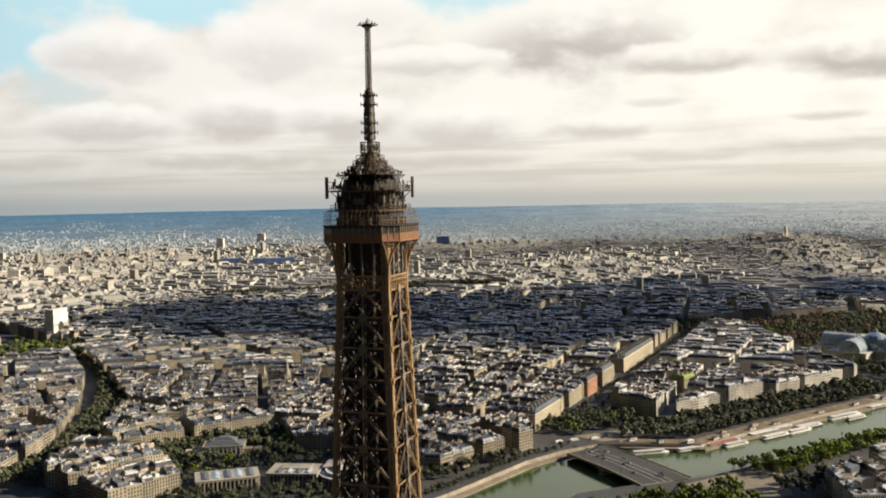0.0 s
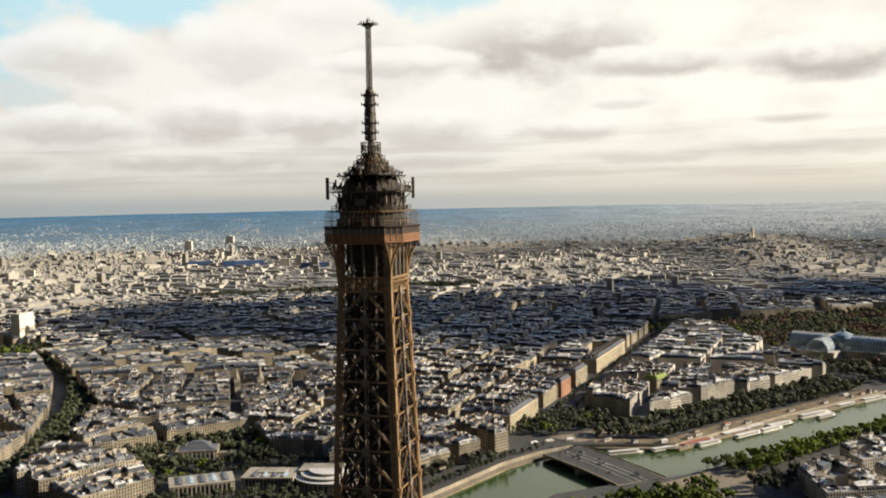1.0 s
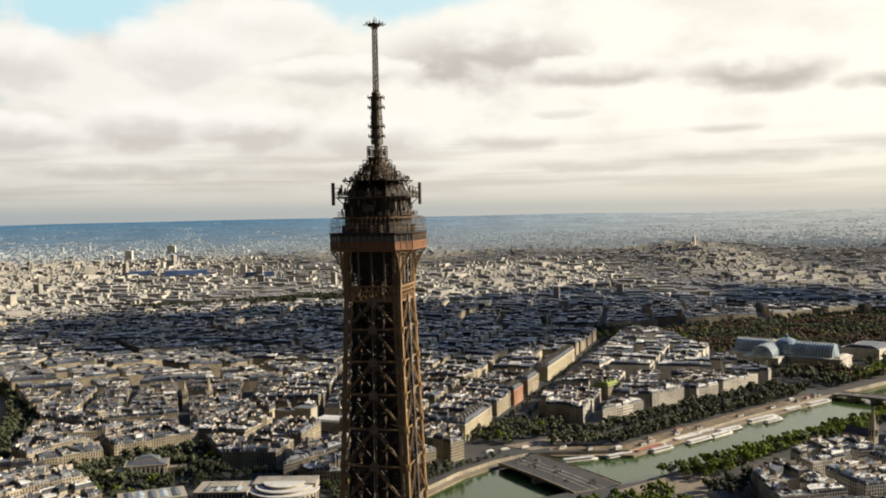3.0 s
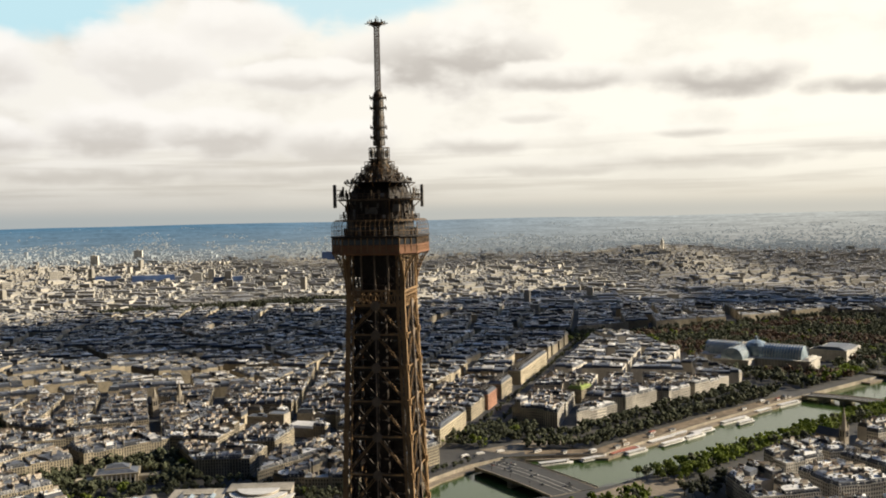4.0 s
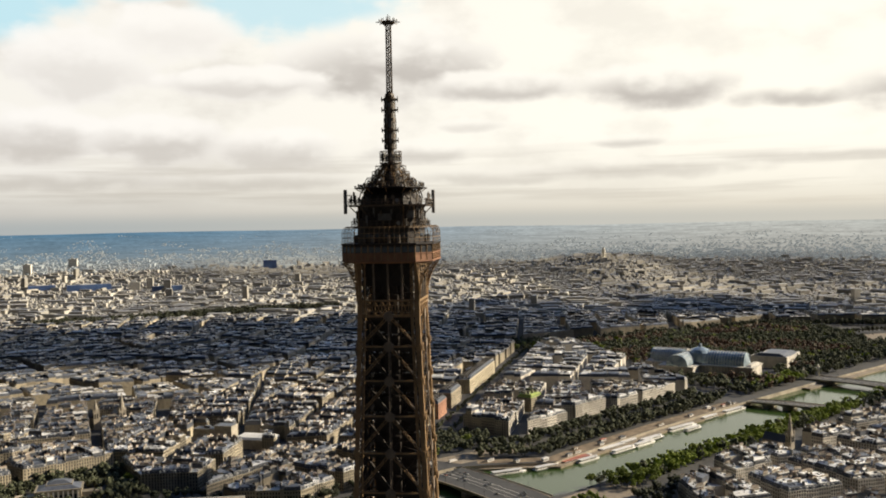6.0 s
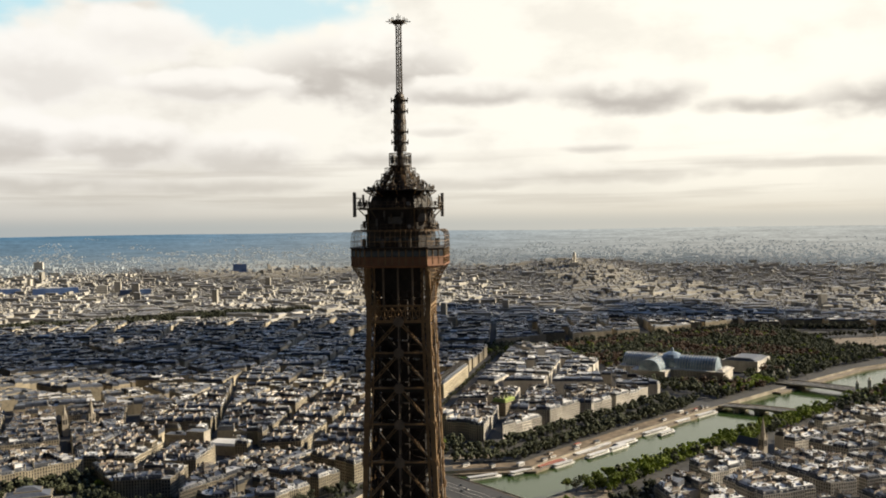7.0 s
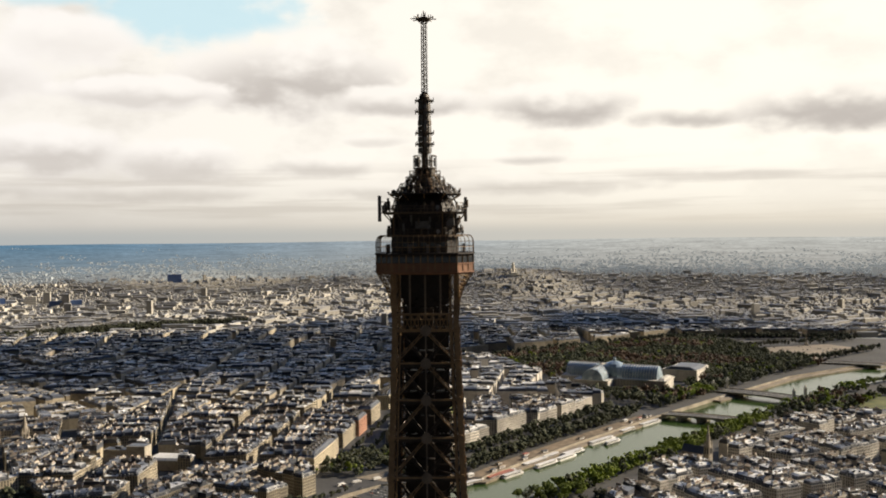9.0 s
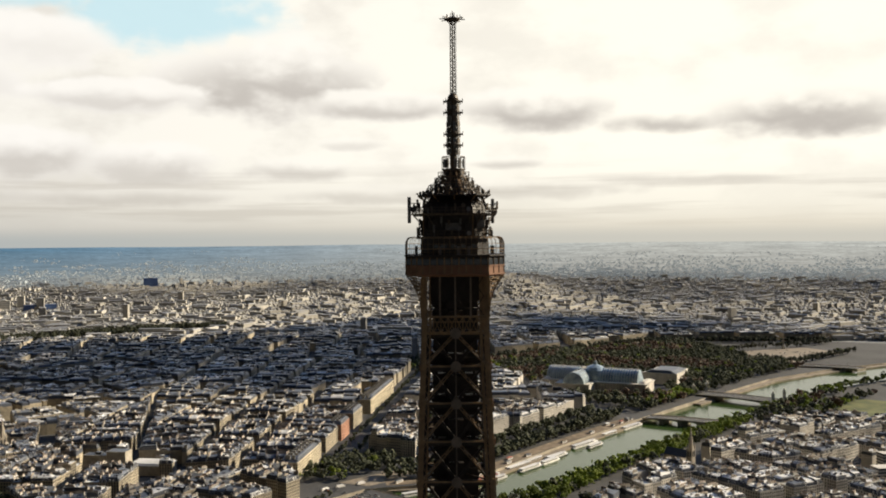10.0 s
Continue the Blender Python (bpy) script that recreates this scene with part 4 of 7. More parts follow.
slab("road_quay", offset_line(PORT, 64), offset_line(PORT, 53), -0.3, 0.06, PAVE, "asphalt riverside road", "road")
DOWN = [(-330, 330), (-240, 560), (-191, 670), (-148, 784), (-112, 842)]
slab("lower_quay_west", offset_line(DOWN, 1), offset_line(DOWN, -9), -9, -4.2, PAVE, "pale stone lower quay along the green water", "quay")
UP = [(430, 1395), (640, 1625), (800, 1740), (1000, 1850)]
slab("lower_quay_east", offset_line(UP, 1), offset_line(UP, -14), -9, -3.4, PAVE, "pale lower quay beyond the bridge", "quay")
LEFTB = [(105, 850), (205, 962), (310, 1078), (445, 1232)]
slab("lower_quay_south", offset_line(LEFTB, 9), offset_line(LEFTB, -1), -9, -3.6, QUAY, "stone lower quay under plane trees", "quay")


def bridge(name, n0, n1, s0, s1, z, piers, arch, mat, label, pylons=False):
    """Deck between two ends, with arches of steel or stone, parapets, lamp posts and a roadway."""
    b = tagged(empty(name), label, "bridge")
    n0, n1, s0, s1 = (Vector((*p, 0)) for p in (n0, n1, s0, s1))
    K = 24
    bm = bmesh.new()
    for a0, a1, b0, b1 in ((n0, s0, n1, s1),):
        rows = []
        for i in range(K + 1):
            u = i / K
            p, q = a0.lerp(a1, u), b0.lerp(b1, u)
            h = 4 * u * (1 - u) * 1.2
            f = (u * piers) % 1 if u < 1 else 0
            under = z + h - 1.4 - arch * (1 - math.sqrt(max(0, 1 - (2 * f - 1) ** 2)))
            rows.append([bm.verts.new((p.x, p.y, z + h)), bm.verts.new((q.x, q.y, z + h)), bm.verts.new((q.x, q.y, under)), bm.verts.new((p.x, p.y, under))])
        for r, t in zip(rows, rows[1:]):
            for i in range(4):
                j = (i + 1) % 4
                bm.faces.new((r[i], r[j], t[j], t[i]))
        bm.faces.new(rows[0][::-1])
        bm.faces.new(rows[-1])
    bmesh.ops.recalc_face_normals(bm, faces=bm.faces[:])
    part("arch_span", bm, mat, b)
    side = (n1 - n0).normalized()
    bm = bmesh.new()
    rows = []
    for i in range(K + 1):
        u = i / K
        h = 4 * u * (1 - u) * 1.2 + z + .03
        p, q = n0.lerp(s0, u) + side * 3, n1.lerp(s1, u) - side * 3
        rows.append([bm.verts.new((p.x, p.y, h)), bm.verts.new((q.x, q.y, h))])
    for r, t in zip(rows, rows[1:]):
        bm.faces.new((r[0], r[1], t[1], t[0]))
    bmesh.ops.recalc_face_normals(bm, faces=bm.faces[:])
    part("roadway", bm, ROAD, b)
    wide = (n1 - n0).length
    for o, w, mat2, nm, lift in ((1.6, 2.6, PAVE, "footway", .18), (wide - 1.6, 2.6, PAVE, "footway", .18), (wide * .36, .35, WHITE, "lane_line", .05), (wide * .5, .5, WHITE, "lane_line", .05), (wide * .64, .35, WHITE, "lane_line", .05)):
        bm = bmesh.new()
        rows = []
        for i in range(K + 1):
            u = i / K
            h = 4 * u * (1 - u) * 1.2 + z + lift
            d = (n1.lerp(s1, u) - n0.lerp(s0, u)).normalized()
            p = n0.lerp(s0, u)
            rows.append([bm.verts.new((*(p + d * (o + k * w / 2)).xy, h + (0 if top else -.2))) for k, top in ((-1, 1), (1, 1), (1, 0), (-1, 0))])
        for r, t in zip(rows, rows[1:]):
            for i in range(4):
                bm.faces.new((r[i], r[(i + 1) % 4], t[(i + 1) % 4], t[i]))
        bmesh.ops.recalc_face_normals(bm, faces=bm.faces[:])
        part(nm, bm, mat2, b)
    for a0, a1 in ((n0, s0), (n1, s1)):
        rows = []
        bm = bmesh.new()
        for i in range(K + 1):
            u = i / K
            p = a0.lerp(a1, u)
            h = 4 * u * (1 - u) * 1.2 + z
            rows.append([bm.verts.new((p.x + side.x * o, p.y + side.y * o, h + v)) for o, v in ((-.25, 0), (.25, 0), (.25, 1.05), (-.25, 1.05))])
        for r, t in zip(rows, rows[1:]):
            for i in range(4):
                bm.faces.new((r[i], r[(i + 1) % 4], t[(i + 1) % 4], t[i]))
        bm.faces.new(rows[0][::-1])
        bm.faces.new(rows[-1])
        bmesh.ops.recalc_face_normals(bm, faces=bm.faces[:])
        part("parapet", bm, mat, b)
    for w in (.25, .5, .75):
        for a0, a1 in ((n0, s0), (n1, s1)):
            p = a0.lerp(a1, w)
            bm = bmesh.new()
            beam(bm, (p.x, p.y, z + 1), (p.x, p.y, z + 7), .25, .25)
            loft(bm, [[(p.x + v[0], p.y + v[1], v[2]) for v in ring(.3, z + 7, 6)], [(p.x + v[0], p.y + v[1], v[2]) for v in ring(.45, z + 7.8, 6)]])
            part("street_lamp", bm, IRON_DARK_SHADED, b)
    for i in range(1, piers):
        c = n0.lerp(s0, i / piers), n1.lerp(s1, i / piers)
        bm = bmesh.new()
        beam(bm, c[0] - side * 2 + Vector((0, 0, -5.2)), c[1] + side * 2 + Vector((0, 0, -5.2)), 6, 7.5)
        part("pier", bm, QUAY, b)
    if pylons:
        for p in (n0, n1, s0, s1):
            bm = bmesh.new()
            for a, h0, h1 in ((3.2, z - 1, z + 2), (2.0, z + 2, z + 14), (2.8, z + 14, z + 15.2), (1.6, z + 15.2, z + 16.5)):
                block(bm, (p.x - a, p.y - a, h0), (p.x + a, p.y + a, h1))
            loft(bm, [[(p.x + v[0], p.y + v[1], v[2]) for v in ring(r, h, 8)] for r, h in ((1.1, z + 16.5), (1.5, z + 18), (.5, z + 20.5))])
            part("pylon", bm, WHITE, b, "stone pylon with a gilded top")
    return b


bridge("road_bridge", (-110, 822), (-76, 868), (-20, 728), (26, 764), 0.6, 2, 4.0, QUAY, "wide low road bridge with steel spans on one pier")
bridge("arched_bridge", (312, 1250), (330, 1274), (412, 1196), (434, 1219), 1.0, 4, 5.0, QUAY, "pale stone bridge with four round arches")
bridge("single_arch_bridge", (446, 1450), (478, 1480), (553, 1362), (582, 1390), 1.6, 1, 5.5, SPIRE, "broad single-arch bridge with tall stone pylons", True)
bridge("far_bridge", (735, 1790), (760, 1815), (862, 1735), (890, 1755), 1.2, 5, 5.0, QUAY, "long pale stone bridge far upstream")

# ---- trees ----


def crown_mesh(seed, h, r, leaves=170, clump=1.0):
    """Crown of many leaf clumps round a few limbs, with gaps."""
    rnd = random.Random(seed)
    verts, faces = [], []
    blobs = [(rnd.gauss(0, r * .42), rnd.gauss(0, r * .42), h * rnd.uniform(.42, .92), r * rnd.uniform(.30, .55)) for _ in range(9)]
    for _ in range(leaves):
        bx, by, bz, br = rnd.choice(blobs)
        d = Vector((rnd.gauss(0, 1), rnd.gauss(0, 1), rnd.gauss(0, .8)))
        d.normalize()
        p = Vector((bx, by, bz)) + d * br * rnd.uniform(.65, 1.08)
        s = r * rnd.uniform(.10, .22) * clump
        q = d.to_track_quat("Z", "Y")
        a = rnd.uniform(0, 6.3)
        base = len(verts)
        # a folded clump of five points
        for i in range(5):
            t = a + i * 2 * math.pi / 5
            w = s * rnd.uniform(.7, 1.3)
            verts.append(tuple(p + q @ Vector((w * math.cos(t), w * math.sin(t), rnd.uniform(-.3, .1) * s))))
        verts.append(tuple(p + d * s * .45))
        verts.append(tuple(p - d * s * .5))
        for i in range(5):
            faces.append((base + i, base + (i + 1) % 5, base + 5))
            faces.append((base + (i + 1) % 5, base + i, base + 6))
    me = bpy.data.meshes.new("crown")
    me.from_pydata(verts, [], faces)
    return me


def trunk_mesh(seed, h):
    rnd = random.Random(seed + 50)
    bm = bmesh.new()
    loft(bm, [ring(.38, 0, 6), ring(.28, h * .3, 6), ring(.2, h * .55, 6)])
    for i in range(4):
        a = i * 1.6 + rnd.uniform(-.3, .3)
        beam(bm, (0, 0, h * .32), (h * .2 * math.cos(a), h * .2 * math.sin(a), h * .62), .18, .18)
    me = bpy.data.meshes.new("trunk")
    bm.to_mesh(me)
    bm.free()
    return me


TREE_KINDS = []
for i in range(6):
    h, r = (13, 5.2) if i < 4 else (15, 5.6)
    cm, tm = crown_mesh(i, h, r, 190), trunk_mesh(i, h)
    tm.materials.append(BARK)
    cm.materials.append(LEAF if i % 3 != 2 else LEAF_Y)
    TREE_KINDS.append((cm, tm))
# simpler crowns of fewer, larger clumps for woods seen from afar
FAR_CROWNS = [crown_mesh(i, 13 if i < 4 else 15, 5.2 if i < 4 else 5.6, 38, 2.0) for i in range(6)]
DARK_TREES, LIGHT_TREES = (0, 1, 3, 4), (2, 5)


PLANTED = []


def tree(x, y, rnd, light=False, scale=1.0):
    PLANTED.append((x, y, rnd.choice(LIGHT_TREES if light else DARK_TREES), light, scale * rnd.uniform(.8, 1.2), rnd.uniform(0, 6.28)))


def plant():
    """The nearest trees stand singly, the rest as one body."""
    PLANTED.sort(key=lambda p: (Vector(p[:2]) - Vector((35, 100))).length)
    for x, y, k, light, s, a in PLANTED[:300]:
        t = tagged(empty("tree"), "leafy plane tree with a bright green crown" if light else "leafy dark green street tree", "tree", "street trees")
        t.matrix_basis = Matrix.LocRotScale((x, y, 0), Euler((0, 0, a)), (s, s, s))
        for name, me in zip(("crown", "trunk"), TREE_KINDS[k]):
            o = new(name, me)
            o.parent = t
    grove("street_trees", [(p[0], p[1], p[2], p[4]) for p in PLANTED[300:]], "dark green trees lining the far streets", 2)


def fold(x, y):
    """Where a far place at its true distance lies on the folded ground."""
    v = Vector((x, y)) - EYE_AT
    d = v.length
    if d <= FLAT:
        return x, y
    e = FLAT + (1 / FLAT - 1 / d) / ((1 / FLAT - 1 / 30000) / (EDGE - FLAT))
    v = EYE_AT + v * (e / d)
    return v.x, v.y


def grove(name, places, label, seed, light=0.15, russet=0.0):
    """Trees too many to count, as one body of leaf clumps."""
    rnd = random.Random(seed)
    verts, faces, idx = [], [], []
    data = []
    for cm in FAR_CROWNS:
        data.append(([v.co.copy() for v in cm.vertices], [tuple(p.vertices) for p in cm.polygons]))
    for place in places:
        x, y = place[:2]
        k = rnd.choice(LIGHT_TREES if rnd.random() < light else DARK_TREES)
        s = rnd.uniform(.8, 1.25)
        if len(place) > 2:
            k, s = place[2:]
        vs, fs = data[k]
        m = Matrix.LocRotScale((x, y, land_z(x, y) - .5), Euler((0, 0, rnd.uniform(0, 6.28))), (s, s, s))
        base = len(verts)
        verts += [tuple(m @ v) for v in vs]
        faces += [tuple(base + i for i in f) for f in fs]
        idx += [1 if k in LIGHT_TREES else 2 if rnd.random() < russet and noise.noise(Vector((x * .007, y * .007, 6))) > .05 else 0] * len(fs)
    ob = raw(name, verts, faces, idx, [LEAF, LEAF_Y, LEAF_R])
    return tagged(ob, label, "trees", kind="stuff")


def along(pts, step, rnd, jit=1.5):
    pts = [Vector(p) for p in pts]
    for a, b in zip(pts, pts[1:]):
        n = max(1, int((b - a).length / step))
        for i in range(n):
            p = a.lerp(b, (i + .5) / n)
            yield p.x + rnd.uniform(-jit, jit), p.y + rnd.uniform(-jit, jit)


def inside(p, poly):
    c = False
    for (x0, y0), (x1, y1) in zip(poly, poly[1:] + poly[:1]):
        if (y0 > p[1]) != (y1 > p[1]) and p[0] < (x1 - x0) * (p[1] - y0) / (y1 - y0) + x0:
            c = not c
    return c


def scatter(poly, step, rnd, keep=1.0):
    xs, ys = [p[0] for p in poly], [p[1] for p in poly]
    y = min(ys)
    while y < max(ys):
        x = min(xs)
        while x < max(xs):
            p = (x + rnd.uniform(-.45, .45) * step, y + rnd.uniform(-.45, .45) * step)
            if inside(p, poly) and rnd.random() < keep:
                yield p
            x += step
        y += step


rt = random.Random(21)
# rows on the right bank promenade
for d in (26, 35, 44, 73, 83):
    for x, y in along(offset_line(PORT, d), 10, rt):
        tree(x, y, rt)
# plane trees on the left bank quay
for d in (-6, -17, -28):
    for x, y in along(offset_line(LEFTB, d), 10.0, rt):
        tree(x, y, rt, rt.random() < (.95 if d == -6 else .7), scale=.95)
# low hedge-like row along the near quay
for x, y in along(offset_line(DOWN, 7), 8.0, rt):
    tree(x, y, rt, scale=.6)
# avenue with trees towards the far crossing
MONT = [(-130, 960), (-92, 1247), (-46, 1618), (-18, 1850)]
for d in (-11, 11):
    for x, y in along(offset_line(MONT, d), 15, rt):
        tree(x, y, rt, scale=.62)
for x, y in list(scatter([(60, 800), (110, 860), (150, 890), (180, 880), (120, 800), (95, 780)], 11, rt)):
    tree(x, y, rt, rt.random() < .95, scale=.9)
for x, y in list(scatter([(95, 745), (160, 810), (190, 790), (130, 720)], 12, rt, .8)):
    tree(x, y, rt)
for x, y in scatter([(-250, 640), (-215, 690), (-150, 795), (-178, 805), (-235, 712), (-255, 690)], 10.5, rt, .9):
    tree(x, y, rt, scale=.8)
# terraces round the museum and the street behind
for x, y in along([(-425, 735), (-400, 722), (-335, 735), (-300, 718), (-230, 722)], 9, rt, 4):
    tree(x, y, rt, rt.random() < .05, scale=.8)
MUSEUM = [(-455, 600), (-425, 585), (-375, 622), (-325, 632), (-318, 640), (-300, 622), (-262, 640), (-258, 690), (-300, 705), (-390, 690), (-430, 660)]
for x, y in scatter([(-520, 660), (-470, 575), (-420, 545), (-300, 575), (-240, 600), (-235, 700), (-300, 722), (-420, 705)], 10.5, rt, .85):
    if not inside((x, y), MUSEUM):
        tree(x, y, rt, rt.random() < .04, scale=.75)
# square at the bridge head
for x, y in scatter([(-180, 905), (-112, 905), (-70, 950), (-50, 1000), (-100, 1035), (-140, 990)], 11, rt):
    tree(x, y, rt, rt.random() < .08, scale=.9)
AVE = [(-1225, 1365), (-1065, 1233), (-885, 1059), (-759, 886), (-668, 702), (-625, 565)]
for d in (-15, -6, 6, 15):
    for x, y in along(offset_line(AVE, d), 10, rt, 2.5):
        tree(x, y, rt, scale=1.05)
# garden round the small palace
for x, y in scatter([(-590, 690), (-545, 640), (-430, 690), (-395, 740), (-440, 830), (-540, 800)], 10.5, rt):
    if not inside((x, y), [(-520, 690), (-440, 700), (-440, 750), (-515, 745)]):
        tree(x, y, rt, rt.random() < .04)
GARDEN = [(70, 1880), (215, 1500), (240, 1395), (325, 1292), (418, 1408), (628, 1642), (770, 1775), (700, 1920), (690, 2060), (640, 2230), (330, 2080)]
PALACE = [(176, 1540), (212, 1500), (238, 1462), (318, 1440), (402, 1452), (415, 1540), (478, 1555), (482, 1700), (415, 1705), (205, 1650)]
grove("garden_trees", [p for p in scatter(GARDEN, 11.5, rt, .92) if not inside(p, PALACE)], "dense dark green park trees", 3, .04, .8)
grove("crossing_trees", list(scatter([(-70, 1790), (-20, 1780), (50, 1900), (-40, 1930)], 12, rt)), "dark trees round a street crossing", 4)
BELT_TRUE = [[(-1400, 2090), (-1250, 2180), (-1080, 2375), (-880, 2570), (-660, 2745), (-660, 2790), (-880, 2715), (-1040, 2610), (-1180, 2470), (-1420, 2320)]]
BELT = [[fold(*p) for p in z] for z in BELT_TRUE]
grove("boulevard_trees", [(*fold(x, y), rt.choice(DARK_TREES), rt.uniform(1.1, 1.5)) for z in BELT_TRUE for x, y in scatter(z, 13, rt)], "long dark belt of trees across the roofs", 5, 0)
grove("circle_trees", list(scatter([(-1240, 1340), (-1130, 1300), (-1050, 1420), (-1100, 1520), (-1230, 1500)], 14, rt, .8)) + [p for p in scatter([(-1345, 1340), (-1290, 1200), (-1185, 1125), (-1085, 1215), (-1215, 1400)], 14, rt, .7) if (Vector(p) - Vector((-1289, 1406))).length > 62], "trees round the arch", 6, .35)
grove("esplanade_trees", list(along([(575, 1245), (650, 1330), (760, 1440)], 9, rt, 6)) + list(scatter([(455, 1200), (560, 1290), (640, 1250), (540, 1170)], 13, rt, .7)), "mixed autumn trees by the bridge", 7, .1, .7)
grove("left_bank_trees", list(along(offset_line([(690, 1492), (850, 1600), (1050, 1700)], -14), 9, rt, 4)) + list(scatter([(-60, 640), (10, 700), (60, 740), (90, 690), (0, 620)], 11, rt)), "bright green riverside trees", 8, .75)
grove("square_trees", [q for l in ([(708, 1905), (775, 1836), (965, 2000)], [(715, 1895), (778, 1826), (975, 1992)], [(690, 2050), (900, 2118), (1010, 2190)], [(700, 2075), (900, 2140), (1010, 2215)]) for q in along(l, 11, rt, 3) if rt.random() < .8], "dark trees round the paved square", 12, .05)
grove("street_rows", [(x, y, rt.choice(DARK_TREES), rt.uniform(1.0, 1.35)) for l in ([(70, 1890), (300, 2075), (350, 2105)], [(75, 1905), (300, 2090)], [(345, 2110), (560, 2255), (1000, 2215)], [(350, 2095), (560, 2238), (1000, 2200)], [(-480, 1862), (-80, 1858), (20, 1945)]) for x, y in along(l, 10, rt, 3) if rt.random() < .85], "tall dark trees before the far blocks", 14)
grove("bridgehead_trees", list(scatter([(350, 1375), (375, 1365), (455, 1460), (440, 1485), (395, 1430)], 11, rt)), "bright yellow-green trees by the bridge head", 9, 1.0)
grove("quay_trees", [p for d in (-12, -24, -38) for p in along(offset_line([(445, 1232), (560, 1362), (690, 1492)], d), 11, rt, 4) if rt.random() < .8] + list(scatter([(560, 1300), (620, 1370), (680, 1350), (620, 1280)], 14, rt, .6)), "mixed green and russet trees on the left quay", 15, .3, .5)
plant()
bm = bmesh.new()
bm.faces.new([bm.verts.new(p) for p in ((600, 1260, .1), (760, 1150, .1), (880, 1290, .1), (700, 1410, .1))])
tagged(part("grass", bm, GRASS), "worn yellow-green lawn of an open esplanade", "grass", kind="structure")
bm = bmesh.new()
bm.faces.new([bm.verts.new(p) for p in ((690, 2040, .1), (705, 1910, .1), (775, 1840, .1), (960, 2000, .1), (900, 2110, .1))])
tagged(part("pavement_square", bm, PAVE), "wide pale paved square with an obelisk", "pavement", kind="structure")
bm = bmesh.new()
bm.faces.new([bm.verts.new(p) for p in ((22, 745, .1), (48, 700, .1), (120, 735, .1), (112, 812, .1), (70, 800, .1))])
tagged(part("pavement_bridgehead", bm, PAVE), "pale paved crossing at the end of the bridge", "pavement", kind="structure")
bm = bmesh.new()
bm.faces.new([bm.verts.new(p) for p in ((-116, 900, .1), (-80, 884, .1), (10, 960, .1), (-10, 985, .1), (-60, 950, .1))])
tagged(part("pavement_terrace", bm, PAVE), "pale paved terrace above the quay", "pavement", kind="structure")

# ---- city blocks ----


def area(poly):
    return .5 * sum(a.x * b.y - b.x * a.y for a, b in zip(poly, poly[1:] + poly[:1]))


def clip_half(poly, p, n):
    """The part of a convex polygon on the side of p that n points away from."""
    out = []
    for a, b in zip(poly, poly[1:] + poly[:1]):
        da, db = (a - p).dot(n), (b - p).dot(n)
        if da <= 0:
            out.append(a)
        if (da < 0 < db) or (db < 0 < da):
            out.append(a.lerp(b, da / (da - db)))
    return out


def centre(poly):
    c = Vector((0, 0))
    for p in poly:
        c += p
    return c / len(poly)


def split(poly, target, gap, rnd, skew=.12):
    """Cuts a convex polygon across its length until the pieces are small enough."""
    if len(poly) < 3 or abs(area(poly)) < 40:
        return []
    # longest edge gives the direction
    e = max(((b - a) for a, b in zip(poly, poly[1:] + poly[:1])), key=lambda v: v.length).normalized()
    f = Vector((-e.y, e.x))
    us, vs = [p.dot(e) for p in poly], [p.dot(f) for p in poly]
    lu, lv = max(us) - min(us), max(vs) - min(vs)
    if abs(area(poly)) < target and max(lu, lv) < 2.2 * math.sqrt(target):
        return [poly]
    axis, lo, hi = (e, min(us), max(us)) if lu >= lv else (f, min(vs), max(vs))
    s = lo + (hi - lo) * rnd.uniform(.40, .60)
    a = rnd.uniform(-skew, skew)
    n = Vector((axis.x * math.cos(a) - axis.y * math.sin(a), axis.x * math.sin(a) + axis.y * math.cos(a)))
    c = centre(poly)
    p = c + axis * (s - c.dot(axis))
    g = gap(rnd) / 2
    return split(clip_half(poly, p - n * g, n), target, gap, rnd, skew) + split(clip_half(poly, p + n * g, -n), target, gap, rnd, skew)


class Shell:
    """Vertices and faces of several bodies of one kind."""

    def __init__(self):
        self.v, self.f, self.m = [], [], []

    def add(self, verts, faces, mat=0):
        b = len(self.v)
        self.v += verts
        self.f += [tuple(b + i for i in f) for f in faces]
        self.m += [mat] * len(faces)

    def box(self, c, e, lx, ly, z0, z1, mat=0, bottom=False):
        f = Vector((-e.y, e.x))
        q = [c - e * lx / 2 - f * ly / 2, c + e * lx / 2 - f * ly / 2, c + e * lx / 2 + f * ly / 2, c - e * lx / 2 + f * ly / 2]
        self.add([(p.x, p.y, z0) for p in q] + [(p.x, p.y, z1) for p in q], [(4, 5, 6, 7), (0, 1, 5, 4), (1, 2, 6, 5), (2, 3, 7, 6), (3, 0, 4, 7)], mat)


def inset(poly, d):
    out = poly
    for a, b in zip(poly, poly[1:] + poly[:1]):
        if (b - a).length < .3:
            continue
        t = (b - a).normalized()
        n = Vector((t.y, -t.x))
        out = clip_half(out, a - n * d, n)
        if len(out) < 3:
            return []
    return out


def slide(poly, dist):
    """The polygon with each side moved in by its own distance."""
    n = len(poly)
    lines = []
    for i in range(n):
        a, b = poly[i], poly[(i + 1) % n]
        t = (b - a).normalized() if (b - a).length > 1e-6 else Vector((1, 0))
        m = Vector((-t.y, t.x))
        lines.append((a + m * dist[i], t))
    out = []
    for i in range(n):
        (p, t), (q, u) = lines[i - 1], lines[i]
        k = t.x * u.y - t.y * u.x
        if abs(k) < .15:
            out.append(q)
        else:
            w = q - p
            out.append(p + t * ((w.x * u.y - w.y * u.x) / k))
    return out


